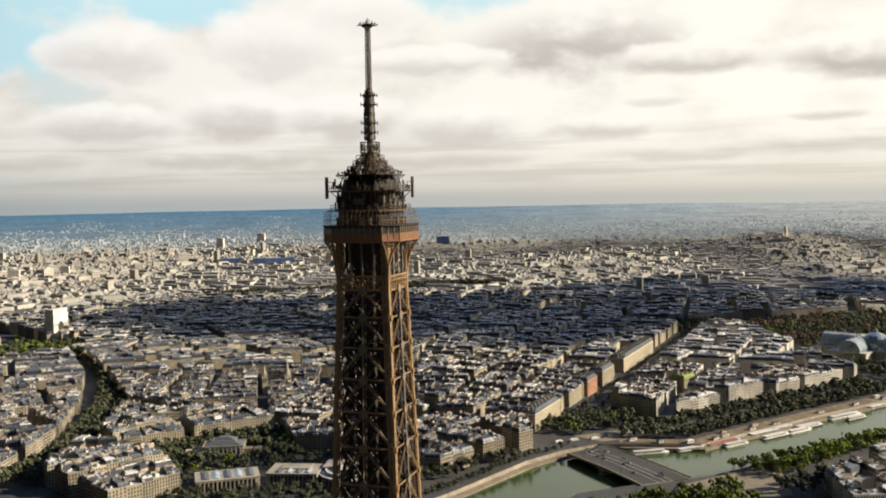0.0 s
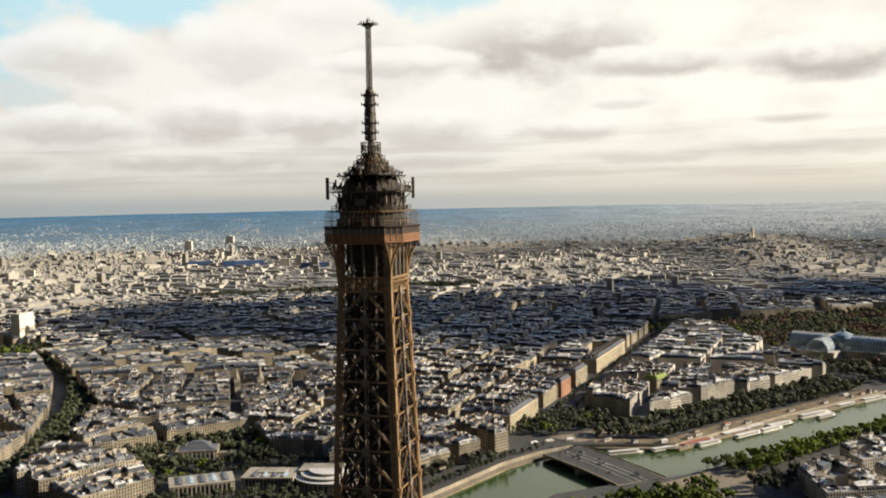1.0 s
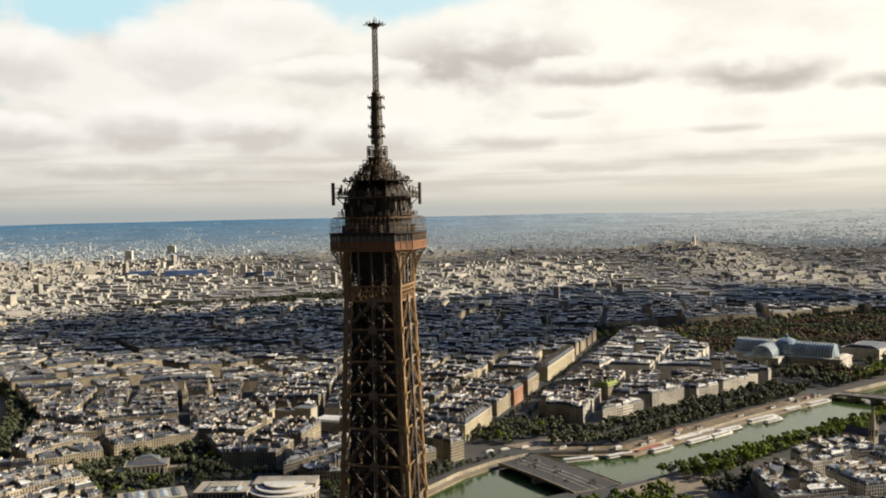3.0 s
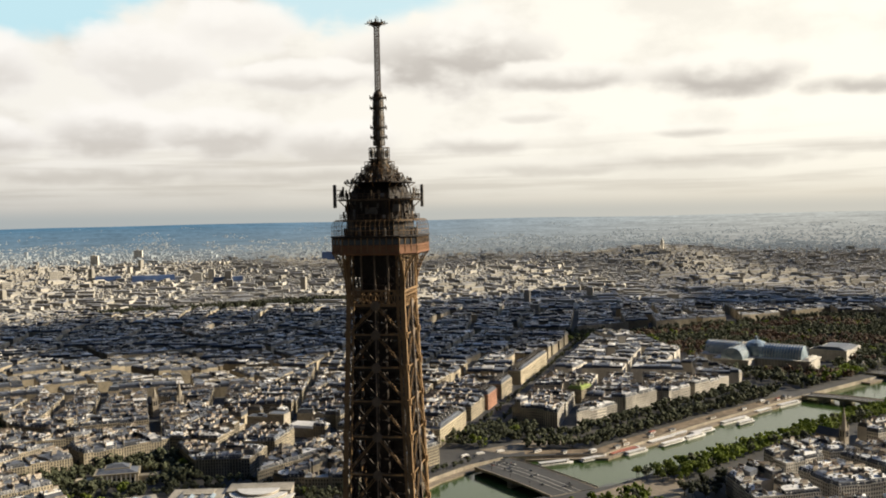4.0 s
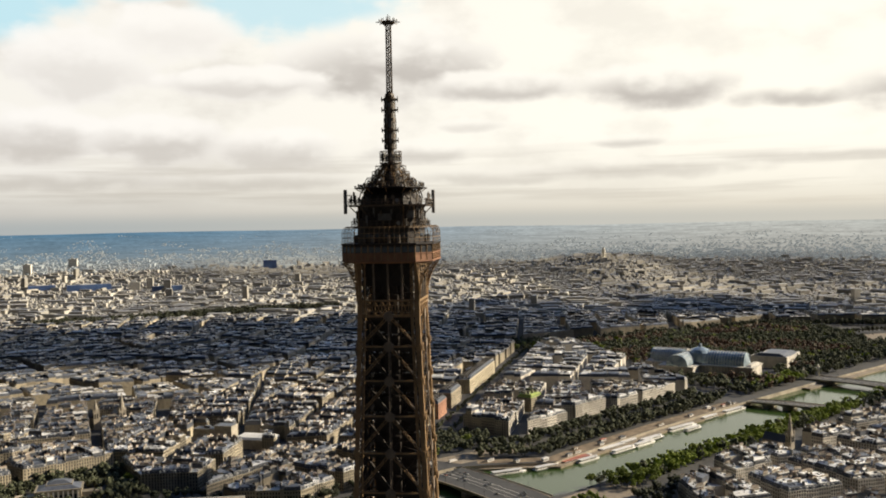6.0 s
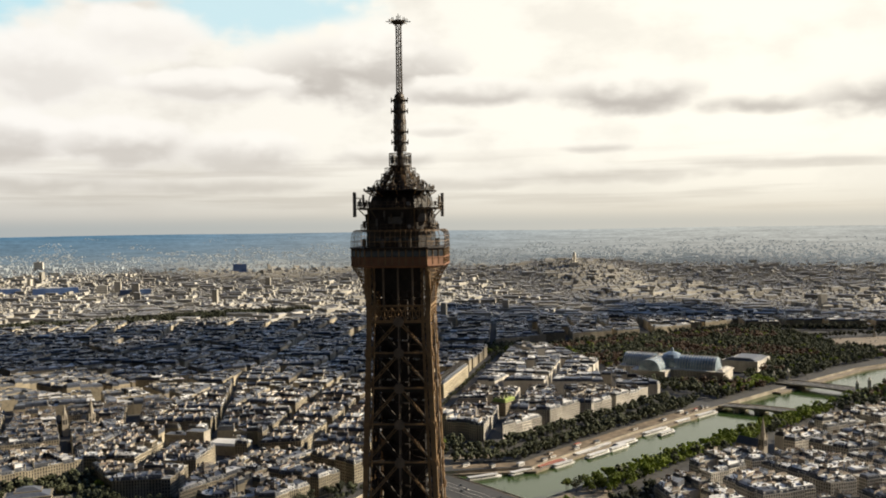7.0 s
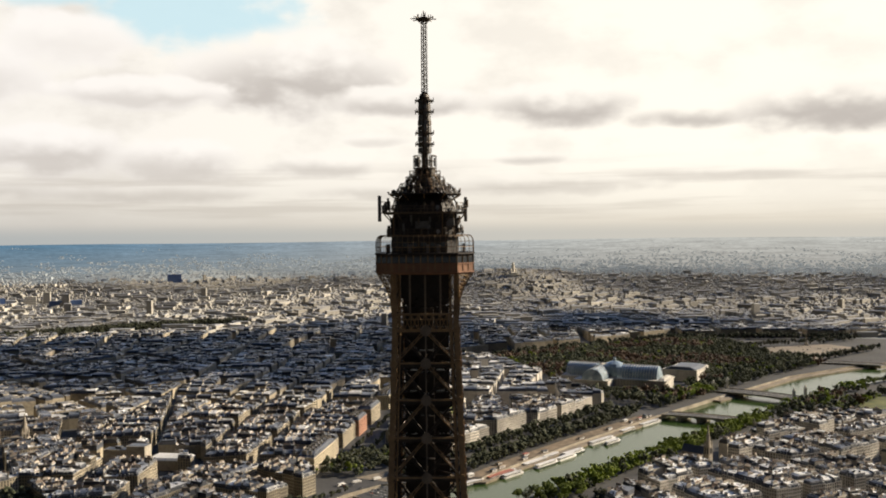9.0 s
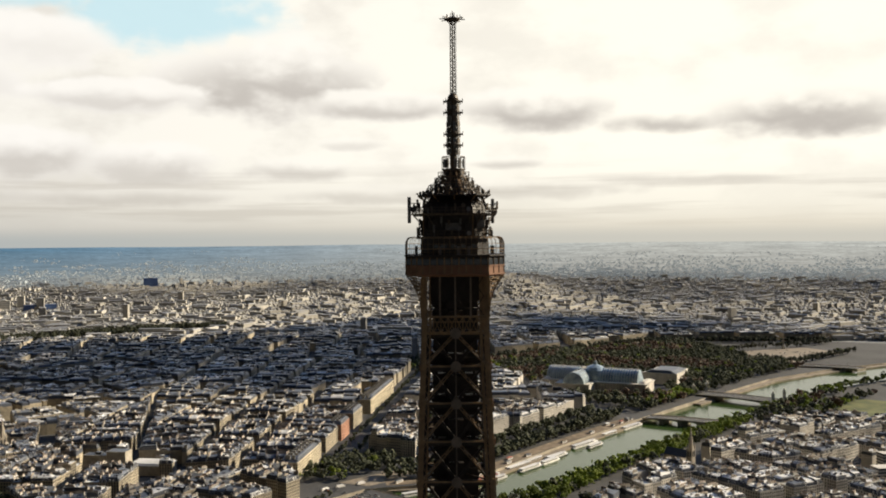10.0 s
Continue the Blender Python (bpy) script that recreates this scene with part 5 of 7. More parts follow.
def lot(poly, street, h, rnd, wall, roof, chim, pane, detail, z=0.0, pale=.17):
    """One apartment house: walls with windows, cornice, steep slate mansard with dormers, flat zinc top, chimney walls.
    wall: 0 stone; roof: 0 zinc, 1 slate, 2 pale."""
    n = len(poly)
    c = centre(poly)
    kind = rnd.random()
    flat = kind < .2
    wall.add([(p.x, p.y, z - .3) for p in poly] + [(p.x, p.y, z + h) for p in poly], [(i, (i + 1) % n, n + (i + 1) % n, n + i) for i in range(n)])
    if flat:
        q = inset(poly, .5) or poly
        m = len(q)
        wall.add([(p.x, p.y, z + h + .9) for p in poly] + [(p.x, p.y, z + h) for p in poly], [(n + i, n + (i + 1) % n, (i + 1) % n, i) for i in range(n)])
        roof.add([(p.x, p.y, z + h + .5) for p in poly], [tuple(range(n))], 2)
        top = h + .5
        t = (poly[1] - poly[0]).normalized()
        for _ in range(2 if detail else 1):
            roof.box(c + Vector((rnd.uniform(-3, 3), rnd.uniform(-3, 3))), t, rnd.uniform(2, 4), rnd.uniform(2, 3.5), z + top, z + top + rnd.uniform(1.2, 2.8), rnd.choice((0, 2)))
    else:
        s, u = rnd.uniform(1.0, 2.0), rnd.uniform(3.2, 4.6)
        q1 = slide(poly, [s if st else .02 for st in street])
        if area(q1) < 25:
            q1, u = [c + (p - c) * .75 for p in poly], 3
        e = (poly[1] - poly[0]).normalized()
        q2 = slide(q1, [rnd.uniform(3.2, 5.0) if st else .02 for st in street])
        if area(q2) < 8 or max((p - c).length for p in q2) > max((p - c).length for p in poly):
            q2 = [c + (p - c) * .35 for p in q1]
        r2 = rnd.uniform(.5, 1.9)
        mans = 1 if rnd.random() < .62 else 0
        roof.add([(p.x, p.y, z + h) for p in poly] + [(p.x, p.y, z + h + u) for p in q1], [(i, (i + 1) % n, n + (i + 1) % n, n + i) for i in range(n)], mans)
        roof.add([(p.x, p.y, z + h + u) for p in q1] + [(p.x, p.y, z + h + u + r2) for p in q2], [(i, (i + 1) % n, n + (i + 1) % n, n + i) for i in range(n)] + [tuple(range(n, 2 * n))], 0 if rnd.random() > pale else 2)
        top = h + u + r2 * .7
        for _ in range(rnd.randint(5, 10) if detail else rnd.randint(2, 5)):
            # skylights, huts, vents and tanks
            p = c + (rnd.choice(q1) - c) * rnd.uniform(0, .85) + Vector((rnd.uniform(-2, 2), rnd.uniform(-2, 2)))
            roof.box(p, e, rnd.uniform(.8, 2.6), rnd.uniform(.7, 1.6), z + h + u * .6, z + h + u + r2 * .6 + rnd.uniform(.3, 1.3), rnd.choice((0, 0, 1, 1, 1, 2)))
        if detail:
            # cornice with balcony
            o = [c + (p - c) * (1 + .5 / max(4, (p - c).length)) for p in poly]
            for z0, z1 in ((h - 3.4, h - 3.15), (h - .25, h)):
                wall.add([(p.x, p.y, z + z0) for p in o] + [(p.x, p.y, z + z1) for p in o], [(i, (i + 1) % n, n + (i + 1) % n, n + i) for i in range(n)] + [tuple(range(n, 2 * n)), tuple(range(n))[::-1]])
    for i in range(n):
        a, b = poly[i], poly[(i + 1) % n]
        ln = (b - a).length
        if ln < 3:
            continue
        t = (b - a) / ln
        out = Vector((t.y, -t.x))
        if street[i]:
            if detail:
                cols = max(1, int((ln - 1.2) / 2.5))
                fl = max(2, int((h - 1.5) / 3.1))
                st = ln / cols
                for r in range(fl):
                    z0 = z + 1.6 + r * (h - 1.4) / fl
                    z1 = z0 + (2.25 if r else 2.4)
                    for k in range(cols):
                        p = a + t * (st * (k + .5) - .68) + out * .07
                        q = p + t * 1.36
                        pane.add([(p.x, p.y, z0), (q.x, q.y, z0), (q.x, q.y, z1), (p.x, p.y, z1)], [(0, 1, 2, 3)])
                if not flat:
                    for k in range(max(1, int(ln / 3.6))):
                        p = a + t * (ln * (k + .5) / max(1, int(ln / 3.6))) - out * 1.2
                        roof.box(p, t, 1.5, 2.2, z + h + .2, z + h + 2.5, 2 if rnd.random() < .35 else 0)
                        g = p + out * 1.14
                        pane.add([(*(g - t * .45), z + h + .6), (*(g + t * .45), z + h + .6), (*(g + t * .45), z + h + 2.1), (*(g - t * .45), z + h + 2.1)], [(0, 1, 2, 3)])
        elif rnd.random() < .8:
            # chimney wall on the party line, with its pots
            for _ in range(rnd.choice((1, 2, 2, 3))):
                w = min(ln * .6, rnd.uniform(2.0, 6.5))
                p = a + t * rnd.uniform(w / 2, max(w / 2 + .1, ln - w / 2)) - out * .55
                ht = top + rnd.uniform(.9, 2.9)
                chim.box(p, t, w, .65, z + h - 2, z + ht, 0)
                if detail:
                    chim.box(p, t, w * .86, .4, z + ht, z + ht + .7, 1)


def gap_street(r):
    return r.choice((r.uniform(12, 16), r.uniform(14, 19), r.uniform(18, 25)))


def no_gap(r):
    return 0.0


REGIONS = [
    [(-298, 925), (-162, 940), (-55, 1790), (-245, 1840), (-290, 1215)],
    [(-483, 935), (-376, 930), (-428, 1190), (-480, 1390)],
    [(-360, 928), (-314, 925), (-307, 1215), (-262, 1840), (-472, 1850), (-472, 1400), (-416, 1190)],
    [(-318, 705), (-222, 715), (-152, 838), (-172, 890), (-290, 900), (-332, 800)],
    [(-92, 1045), (-25, 1014), (50, 1100), (240, 1345), (190, 1480), (72, 1800), (-2, 1820)],
    [(-715, 875), (-485, 838), (-485, 1200), (-870, 1030)],
    [(-880, 1045), (-488, 1215), (-490, 1850), (-1050, 1200)],
    [(-650, 725), (-590, 690), (-470, 838), (-720, 862)],
    [(-600, 575), (-480, 520), (-450, 590), (-500, 640), (-575, 670), (-640, 680)],
    [(-490, 850), (-405, 750), (-347, 762), (-347, 905), (-470, 925)],
    [(-1270, 1340), (-1090, 1205), (-920, 1035), (-1250, 780), (-1600, 1200)],
    [(-910, 1020), (-785, 855), (-960, 620), (-1240, 770)],
    [(-780, 840), (-695, 700), (-650, 555), (-800, 470), (-950, 610)],
    [(-1600, 1540), (-1330, 1400), (-1075, 1225), (-502, 1868), (-500, 2380), (-1500, 2250)],
    [(-480, 1870), (-80, 1870), (20, 1960), (300, 2100), (320, 2400), (-480, 2380)],
    [(340, 2130), (560, 2280), (1000, 2240), (1300, 2350), (330, 2400)],
    [(150, 760), (215, 860), (440, 1110), (535, 1190), (780, 1130), (800, 820), (500, 650), (180, 640)],
    [(790, 1160), (900, 1290), (860, 1560), (1060, 1660), (1900, 1640), (1900, 1000)],
]
LOTS = []


def make_lots():
    rnd = random.Random(77)
    for k, reg in enumerate(REGIONS):
        poly = [Vector(p) for p in reg]
        if area(poly) < 0:
            poly.reverse()
        for blk in split(poly, 6200 if k not in (13, 14, 15, 17) else 11000, gap_street, rnd):
            if abs(area(blk)) < 150:
                continue
            hb = rnd.uniform(16.0, 23.0)
            near = (centre(blk) - EYE_AT).length < 1500
            for lp in split(blk, 270 if near else 480, no_gap, rnd, .06):
                if abs(area(lp)) < 45 or len(lp) < 3:
                    continue
                c = centre(lp)
                if any(inside((c.x, c.y), z) for z in CLEAR + BELT_TRUE):
                    continue
                st = []
                for a, b in zip(lp, lp[1:] + lp[:1]):
                    m = (a + b) / 2
                    hit = False
                    for p, q in zip(blk, blk[1:] + blk[:1]):
                        t = (q - p)
                        if t.length < .1:
                            continue
                        t = t.normalized()
                        if abs((m - p).dot(Vector((t.y, -t.x)))) < .4:
                            hit = True
                    st.append(hit)
                if not any(st):
                    r = rnd.random()
                    if r < .6:
                        continue
                    h = hb - rnd.uniform(0, 7)
                else:
                    h = hb + rnd.uniform(-1.3, 1.3) + (rnd.uniform(3, 7) if rnd.random() < .02 else 0)
                LOTS.append((lp, st, h, k))


CLEAR = [[(-540, 680), (-430, 690), (-430, 780), (-530, 780)], [(-485, 590), (-290, 620), (-300, 715), (-420, 710)], [(-445, 938), (-318, 930), (-318, 985), (-445, 995)],
         [(275, 905), (335, 905), (335, 985), (275, 985)], [(-622, 1025), (-545, 1018), (-545, 1080), (-625, 1085)],
         [(-190, 905), (-150, 905), (-140, 1010), (-172, 1010)], [(-162, 1116), (-124, 1116), (-104, 1264), (-142, 1264)], [(-130, 1308), (-98, 1308), (-70, 1525), (-106, 1525)], [(-30, 1172), (16, 1172), (16, 1218), (-30, 1218)],
         [(-1345, 1340), (-1290, 1200), (-1185, 1125), (-1085, 1215), (-1215, 1400)], [(470, 800), (640, 830), (640, 960), (470, 930)]]
make_lots()
LOTS.sort(key=lambda l: (centre(l[0]) - Vector((35, 100))).length)


def build_city():
    rnd = random.Random(5)
    regions = {}
    for i, (lp, st, h, k) in enumerate(LOTS):
        c = centre(lp)
        near = i < 300
        detail = (c - EYE_AT).length < 1480
        if near:
            w, r, ch, p = Shell(), Shell(), Shell(), Shell()
            loc = [q - c for q in lp]
            # share of pale roofs raised in the same districts to stand in for glare
            lot(loc, st, h, rnd, w, r, ch, p, True, pale=.62 if k > 15 else .35 if k == 4 else .17)
            b = tagged(empty("apartment_house", (c.x, c.y, 0)), "cream stone apartment house with grey zinc mansard roof", "house", "apartment houses")
            wall = raw("wall", w.v, w.f, w.m, [STONE_GLARE if k in (4, 16, 17) else STONE], b)
            raw("roof", r.v, r.f, r.m, [ZINC, SLATE, PALE], b)
            for q in range(0, len(ch.v), 16):
                raw("chimney", ch.v[q:q + 16], ch.f[0:10], ch.m[0:10], [CHIM, ORANGE], b)
            if p.v:
                tagged(raw("window_panes", p.v, p.f, None, PANE, wall), kind="stuff")
        else:
            if k not in regions:
                regions[k] = (Shell(), Shell(), Shell(), Shell())
            lot(lp, st, h, rnd, *regions[k], detail, pale=.62 if k > 15 else .35 if k == 4 else .17)
    for k, (w, r, ch, p) in regions.items():
        d = tagged(empty("city_district"), "dense cream stone houses under grey zinc roofs", "houses", kind="stuff")
        raw("wall", w.v, w.f, w.m, [STONE_GLARE_S if k in (4, 16, 17) else STONE_S], d)
        raw("roof", r.v, r.f, r.m, [ZINC_S, SLATE_S, PALE], d)
        if ch.v:
            raw("chimney", ch.v, ch.f, ch.m, [CHIM, ORANGE], d)
        if p.v:
            raw("window", p.v, p.f, None, PANE, d)


build_city()

# low-contrast tones put haze into the far city's own colours
FAR_WALL = material("hazed_far_walls", (0.33, 0.31, 0.27), (0.54, 0.505, 0.435), 0.9, 0.0, 0.1, 0.25, "island", dirt=0.25, big=0.003)
FAR_ROOF = material("hazed_far_roofs", (0.25, 0.25, 0.25), (0.44, 0.43, 0.41), 0.4, 0.0, 0.1, 0.3, "island", dirt=0.35, big=0.003)
FAR_TREE = material("hazed_far_woods", (0.06, 0.085, 0.085), (0.10, 0.125, 0.12), 0.95, 0.0, 0.02, 0.3, "island", dirt=0.3, big=0.003)


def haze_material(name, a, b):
    """Pale far suburbs: glow added to the colour stands in for kilometres of air."""
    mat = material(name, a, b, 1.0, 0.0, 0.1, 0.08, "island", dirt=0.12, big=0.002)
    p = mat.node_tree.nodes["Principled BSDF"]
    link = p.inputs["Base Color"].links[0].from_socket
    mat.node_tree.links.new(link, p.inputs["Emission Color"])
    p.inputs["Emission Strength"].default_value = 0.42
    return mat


HAZE_W = haze_material("glowing_suburb_walls", (0.20, 0.225, 0.235), (0.30, 0.31, 0.30))
HAZE_R = haze_material("glowing_suburb_roofs", (0.15, 0.18, 0.20), (0.22, 0.245, 0.255))


def build_far_city():
    rnd = random.Random(9)
    s, t2 = Shell(), Shell()
    for i in range(124000):
        a = radians(rnd.uniform(-66, 58))
        d = 2480 + (4800 - 2480) * rnd.random() ** .95
        if d > 3800 and noise.noise(Vector((a * 26, d * .011, 4))) * 1.6 < min((d - 4470) / 280, .75) + rnd.uniform(-.35, .35):
            continue
        x, y = EYE_AT.x + d * math.sin(a), EYE_AT.y + d * math.cos(a)
        if d < 2620 and (y < 2420 and x > -1500):
            continue
        if x > 600 and d < 2650 and y < 2250:
            continue
        if any(inside((x, y), z) for z in BELT):
            continue
        k = far_scale(d)
        nz = noise.noise(Vector((x * .0022, y * .0022, 3)))
        if nz > .9 and d > 2800 and hills(x, y) < 4:
            # woods and parks
            w = rnd.uniform(14, 40) * k
            s.box(Vector((x, y)), Vector((math.cos(a), -math.sin(a))), w * 1.6, w, land_z(x, y) - 4, land_z(x, y) + rnd.uniform(9, 15) * k, 2)
            continue
        t = radians(25 * noise.noise(Vector((x * .0012, y * .0012, 8))) * 3 + rnd.choice((0, 0, 90)) + rnd.uniform(-6, 6))
        e = Vector((math.cos(t), math.sin(t)))
        # kept low so few shaded walls show, softening contrast like haze
        l, w, h = rnd.uniform(7, 20) * k, rnd.uniform(5.5, 10) * k, rnd.uniform(4, 9) * k
        q = rnd.random()
        if q < .0002 + (.0009 if a < -.25 and d > 3200 else 0):
            l, w, h = rnd.uniform(16, 28) * k, rnd.uniform(14, 20) * k, rnd.uniform(28, 55) * k
        elif q < .035:
            l, w, h = rnd.uniform(35, 70) * k, rnd.uniform(10, 14) * k, rnd.uniform(12, 18) * k
        if d > 4250:
            if rnd.random() < .45:
                continue
            l, w, h = rnd.uniform(9, 26) * k, rnd.uniform(7, 12) * k, rnd.uniform(3, 9) * k
            t = -a + rnd.uniform(-.6, .6)
            e = Vector((math.cos(t), math.sin(t)))
        z = land_z(x, y)
        c = Vector((x, y))
        # beyond this distance the houses take the glowing haze tones
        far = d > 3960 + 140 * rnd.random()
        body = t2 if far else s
        f = Vector((-e.y, e.x))
        qd = [c - e * l / 2 - f * w / 2, c + e * l / 2 - f * w / 2, c + e * l / 2 + f * w / 2, c - e * l / 2 + f * w / 2]
        body.add([(p.x, p.y, z - 6) for p in qd] + [(p.x, p.y, z + h) for p in qd], [(0, 1, 5, 4), (1, 2, 6, 5), (2, 3, 7, 6), (3, 0, 4, 7)], 0)
        # hipped roof
        rg = [c - e * (l / 2 - w * .35), c + e * (l / 2 - w * .35)]
        rh = z + h + rnd.uniform(.04, .22) * w
        body.add([(p.x, p.y, z + h) for p in qd] + [(p.x, p.y, rh) for p in rg], [(0, 1, 5, 4), (1, 2, 5), (2, 3, 4, 5), (3, 0, 4)], 1 if rnd.random() < .80 else 0)
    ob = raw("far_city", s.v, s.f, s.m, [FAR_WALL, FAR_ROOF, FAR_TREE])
    tagged(raw("backdrop_suburbs", t2.v, t2.f, t2.m, [HAZE_W, HAZE_R]), "pale suburbs with haze put into their glow", "backdrop", kind="stuff")
    tagged(ob, "endless roofs and blocks paled for haze, fading to the horizon", "city", kind="stuff")


build_far_city()


def cloud_body(name, places, base, seed):
    """An unseen cumulus placed on the sun's side to shade the city: a flat base and many rounded heaps."""
    rnd = random.Random(seed)
    shift = SUN_DIR * (base / SUN_DIR.z)
    bm = bmesh.new()
    for az, d, w, l in places:
        a = radians(az)
        c = Vector((EYE_AT.x + d * math.sin(a), EYE_AT.y + d * math.cos(a)))
        for _ in range(26):
            r, t = math.sqrt(rnd.random()), rnd.uniform(0, 6.28)
            u, v = r * math.cos(t) * w, r * math.sin(t) * l
            p = c + Vector((math.cos(a) * u + math.sin(a) * v, -math.sin(a) * u + math.cos(a) * v))
            s = rnd.uniform(.18, .34) * min(w, l)
            m = Matrix.LocRotScale((p.x + shift.x, p.y + shift.y, base + s * .3), None, (s, s, s * .45))
            bmesh.ops.create_icosphere(bm, subdivisions=2, radius=1.0, matrix=m)
    return tagged(part(name, bm, CLOUD), "unseen grey-white cumulus placed to shade parts of the city", "cloud", "clouds")


CLOUD = material("cloud", (0.75, 0.76, 0.78), (0.85, 0.85, 0.86), 1.0, 0.0, 0.004, dirt=0.1, big=0.001)
# some sunlight filters through
nt = CLOUD.node_tree
veil = nt.nodes.new("ShaderNodeMixShader")
veil.inputs[0].default_value = .24
nt.links.new(nt.nodes["Principled BSDF"].outputs[0], veil.inputs[1])
nt.links.new(nt.nodes.new("ShaderNodeBsdfTransparent").outputs[0], veil.inputs[2])
nt.links.new(veil.outputs[0], nt.nodes["Material Output"].inputs["Surface"])
# azimuth and distance of the ground each cloud is placed to shade, half width and half depth
cloud_body("cloud", [(-32, 2330, 270, 230), (-24, 2140, 400, 400), (-14, 2080, 400, 390), (-6, 2240, 300, 240)], 2200, 1)
cloud_body("cloud", [(-3, 2720, 330, 260), (6, 2760, 340, 250), (14, 2740, 220, 150)], 2300, 2)

# small unseen cloud added to dim the near left blocks
cloud_body("cloud", [(-23, 990, 120, 55)], 2000, 3)

# ---- landmarks ----


def rect_ring(c, e, lx, ly, z):
    f = Vector((-e.y, e.x))
    return [(*(c + e * (lx / 2 * i) + f * (ly / 2 * j)), z) for i, j in ((-1, -1), (1, -1), (1, 1), (-1, 1))]


def bodies(*rows):
    """A bmesh of stacked prisms: centre, direction, length, width, z0, z1 and the share of the size left at the top."""
    bm = bmesh.new()
    for c, e, lx, ly, z0, z1, k in rows:
        loft(bm, [rect_ring(c, e, lx, ly, z0), rect_ring(c, e, lx * k, ly * k, z1)])
    return bm


def v2(a):
    return Vector((math.cos(radians(a)), math.sin(radians(a))))


def colonnade(name, parent, c, e, width, depth, z0, z1, n, mat=WHITE):
    """Square piers along the front of a body."""
    f = Vector((-e.y, e.x))
    for i in range(n):
        p = c + e * (width * ((i + .5) / n - .5)) - f * (depth / 2 + .5)
        bm = bmesh.new()
        loft(bm, [rect_ring(p, e, 1.3, 1.2, z0), rect_ring(p, e, 1.1, 1.0, z1)])
        part(name, bm, mat, parent)


def triumphal_arch():
    t = tagged(empty("triumphal_arch", (-1289, 1406, 0)), "massive pale stone triumphal arch above the roofs", "arch")
    t.rotation_euler = (0, 0, radians(93))
    t.scale = (.85, .85, 1.28)
    for x in (-18.5, 18.5):
        bm = bmesh.new()
        block(bm, (x - 8.5, -12, 0), (x + 8.5, 12, 32))
        part("pier", bm, WHITE, t)
    bm = bmesh.new()
    K = 12
    lower = [(-10 * math.cos(math.pi * i / K), 32 - 6 + 6 * 0 + 8 * math.sin(math.pi * i / K)) for i in range(K + 1)]
    for y0, y1 in ((-12, 12),):
        pts = [(-27, 26)] + lower + [(27, 26), (27, 44), (-27, 44)]
        loft(bm, [[(x, y, z) for x, z in pts] for y in (y0, y1)])
    bmesh.ops.recalc_face_normals(bm, faces=bm.faces[:])
    part("vault", bm, WHITE, t)
    bm = bmesh.new()
    block(bm, (-28.5, -13.5, 44), (28.5, 13.5, 46))
    block(bm, (-26, -11, 46), (26, 11, 54))
    part("attic", bm, WHITE, t)


def barrel(c, e, length, r, z0, rise, mat, parent, name, ribs=14):
    """Glass barrel vault with iron ribs and rounded ends."""
    f = Vector((-e.y, e.x))
    K = 12
    bm = bmesh.new()
    rings = []
    for j in range(15):
        u = j / 14 * 2 - 1
        x = u * length / 2
        endf = max(0.0, (abs(u) - .82) / .18)
        s = math.sqrt(max(.02, 1 - endf ** 2))
        rings.append([(*(c + e * x + f * (r * s * math.cos(math.pi * i / K))), z0 + rise * s * math.sin(math.pi * i / K)) for i in range(K + 1)])
    loft(bm, rings)
    bmesh.ops.recalc_face_normals(bm, faces=bm.faces[:])
    v = part(name, bm, mat, parent, "blue-grey glass barrel roof")
    for j in range(ribs):
        x = ((j + .5) / ribs * 2 - 1) * length / 2 * .82
        bm = bmesh.new()
        p = [(*(c + e * x + f * (r * 1.01 * math.cos(math.pi * i / 8))), z0 + rise * 1.012 * math.sin(math.pi * i / 8)) for i in range(9)]
        for a, b in zip(p, p[1:]):
            beam(bm, a, b, .7, .5)
        part("rib", bm, WHITE, v)


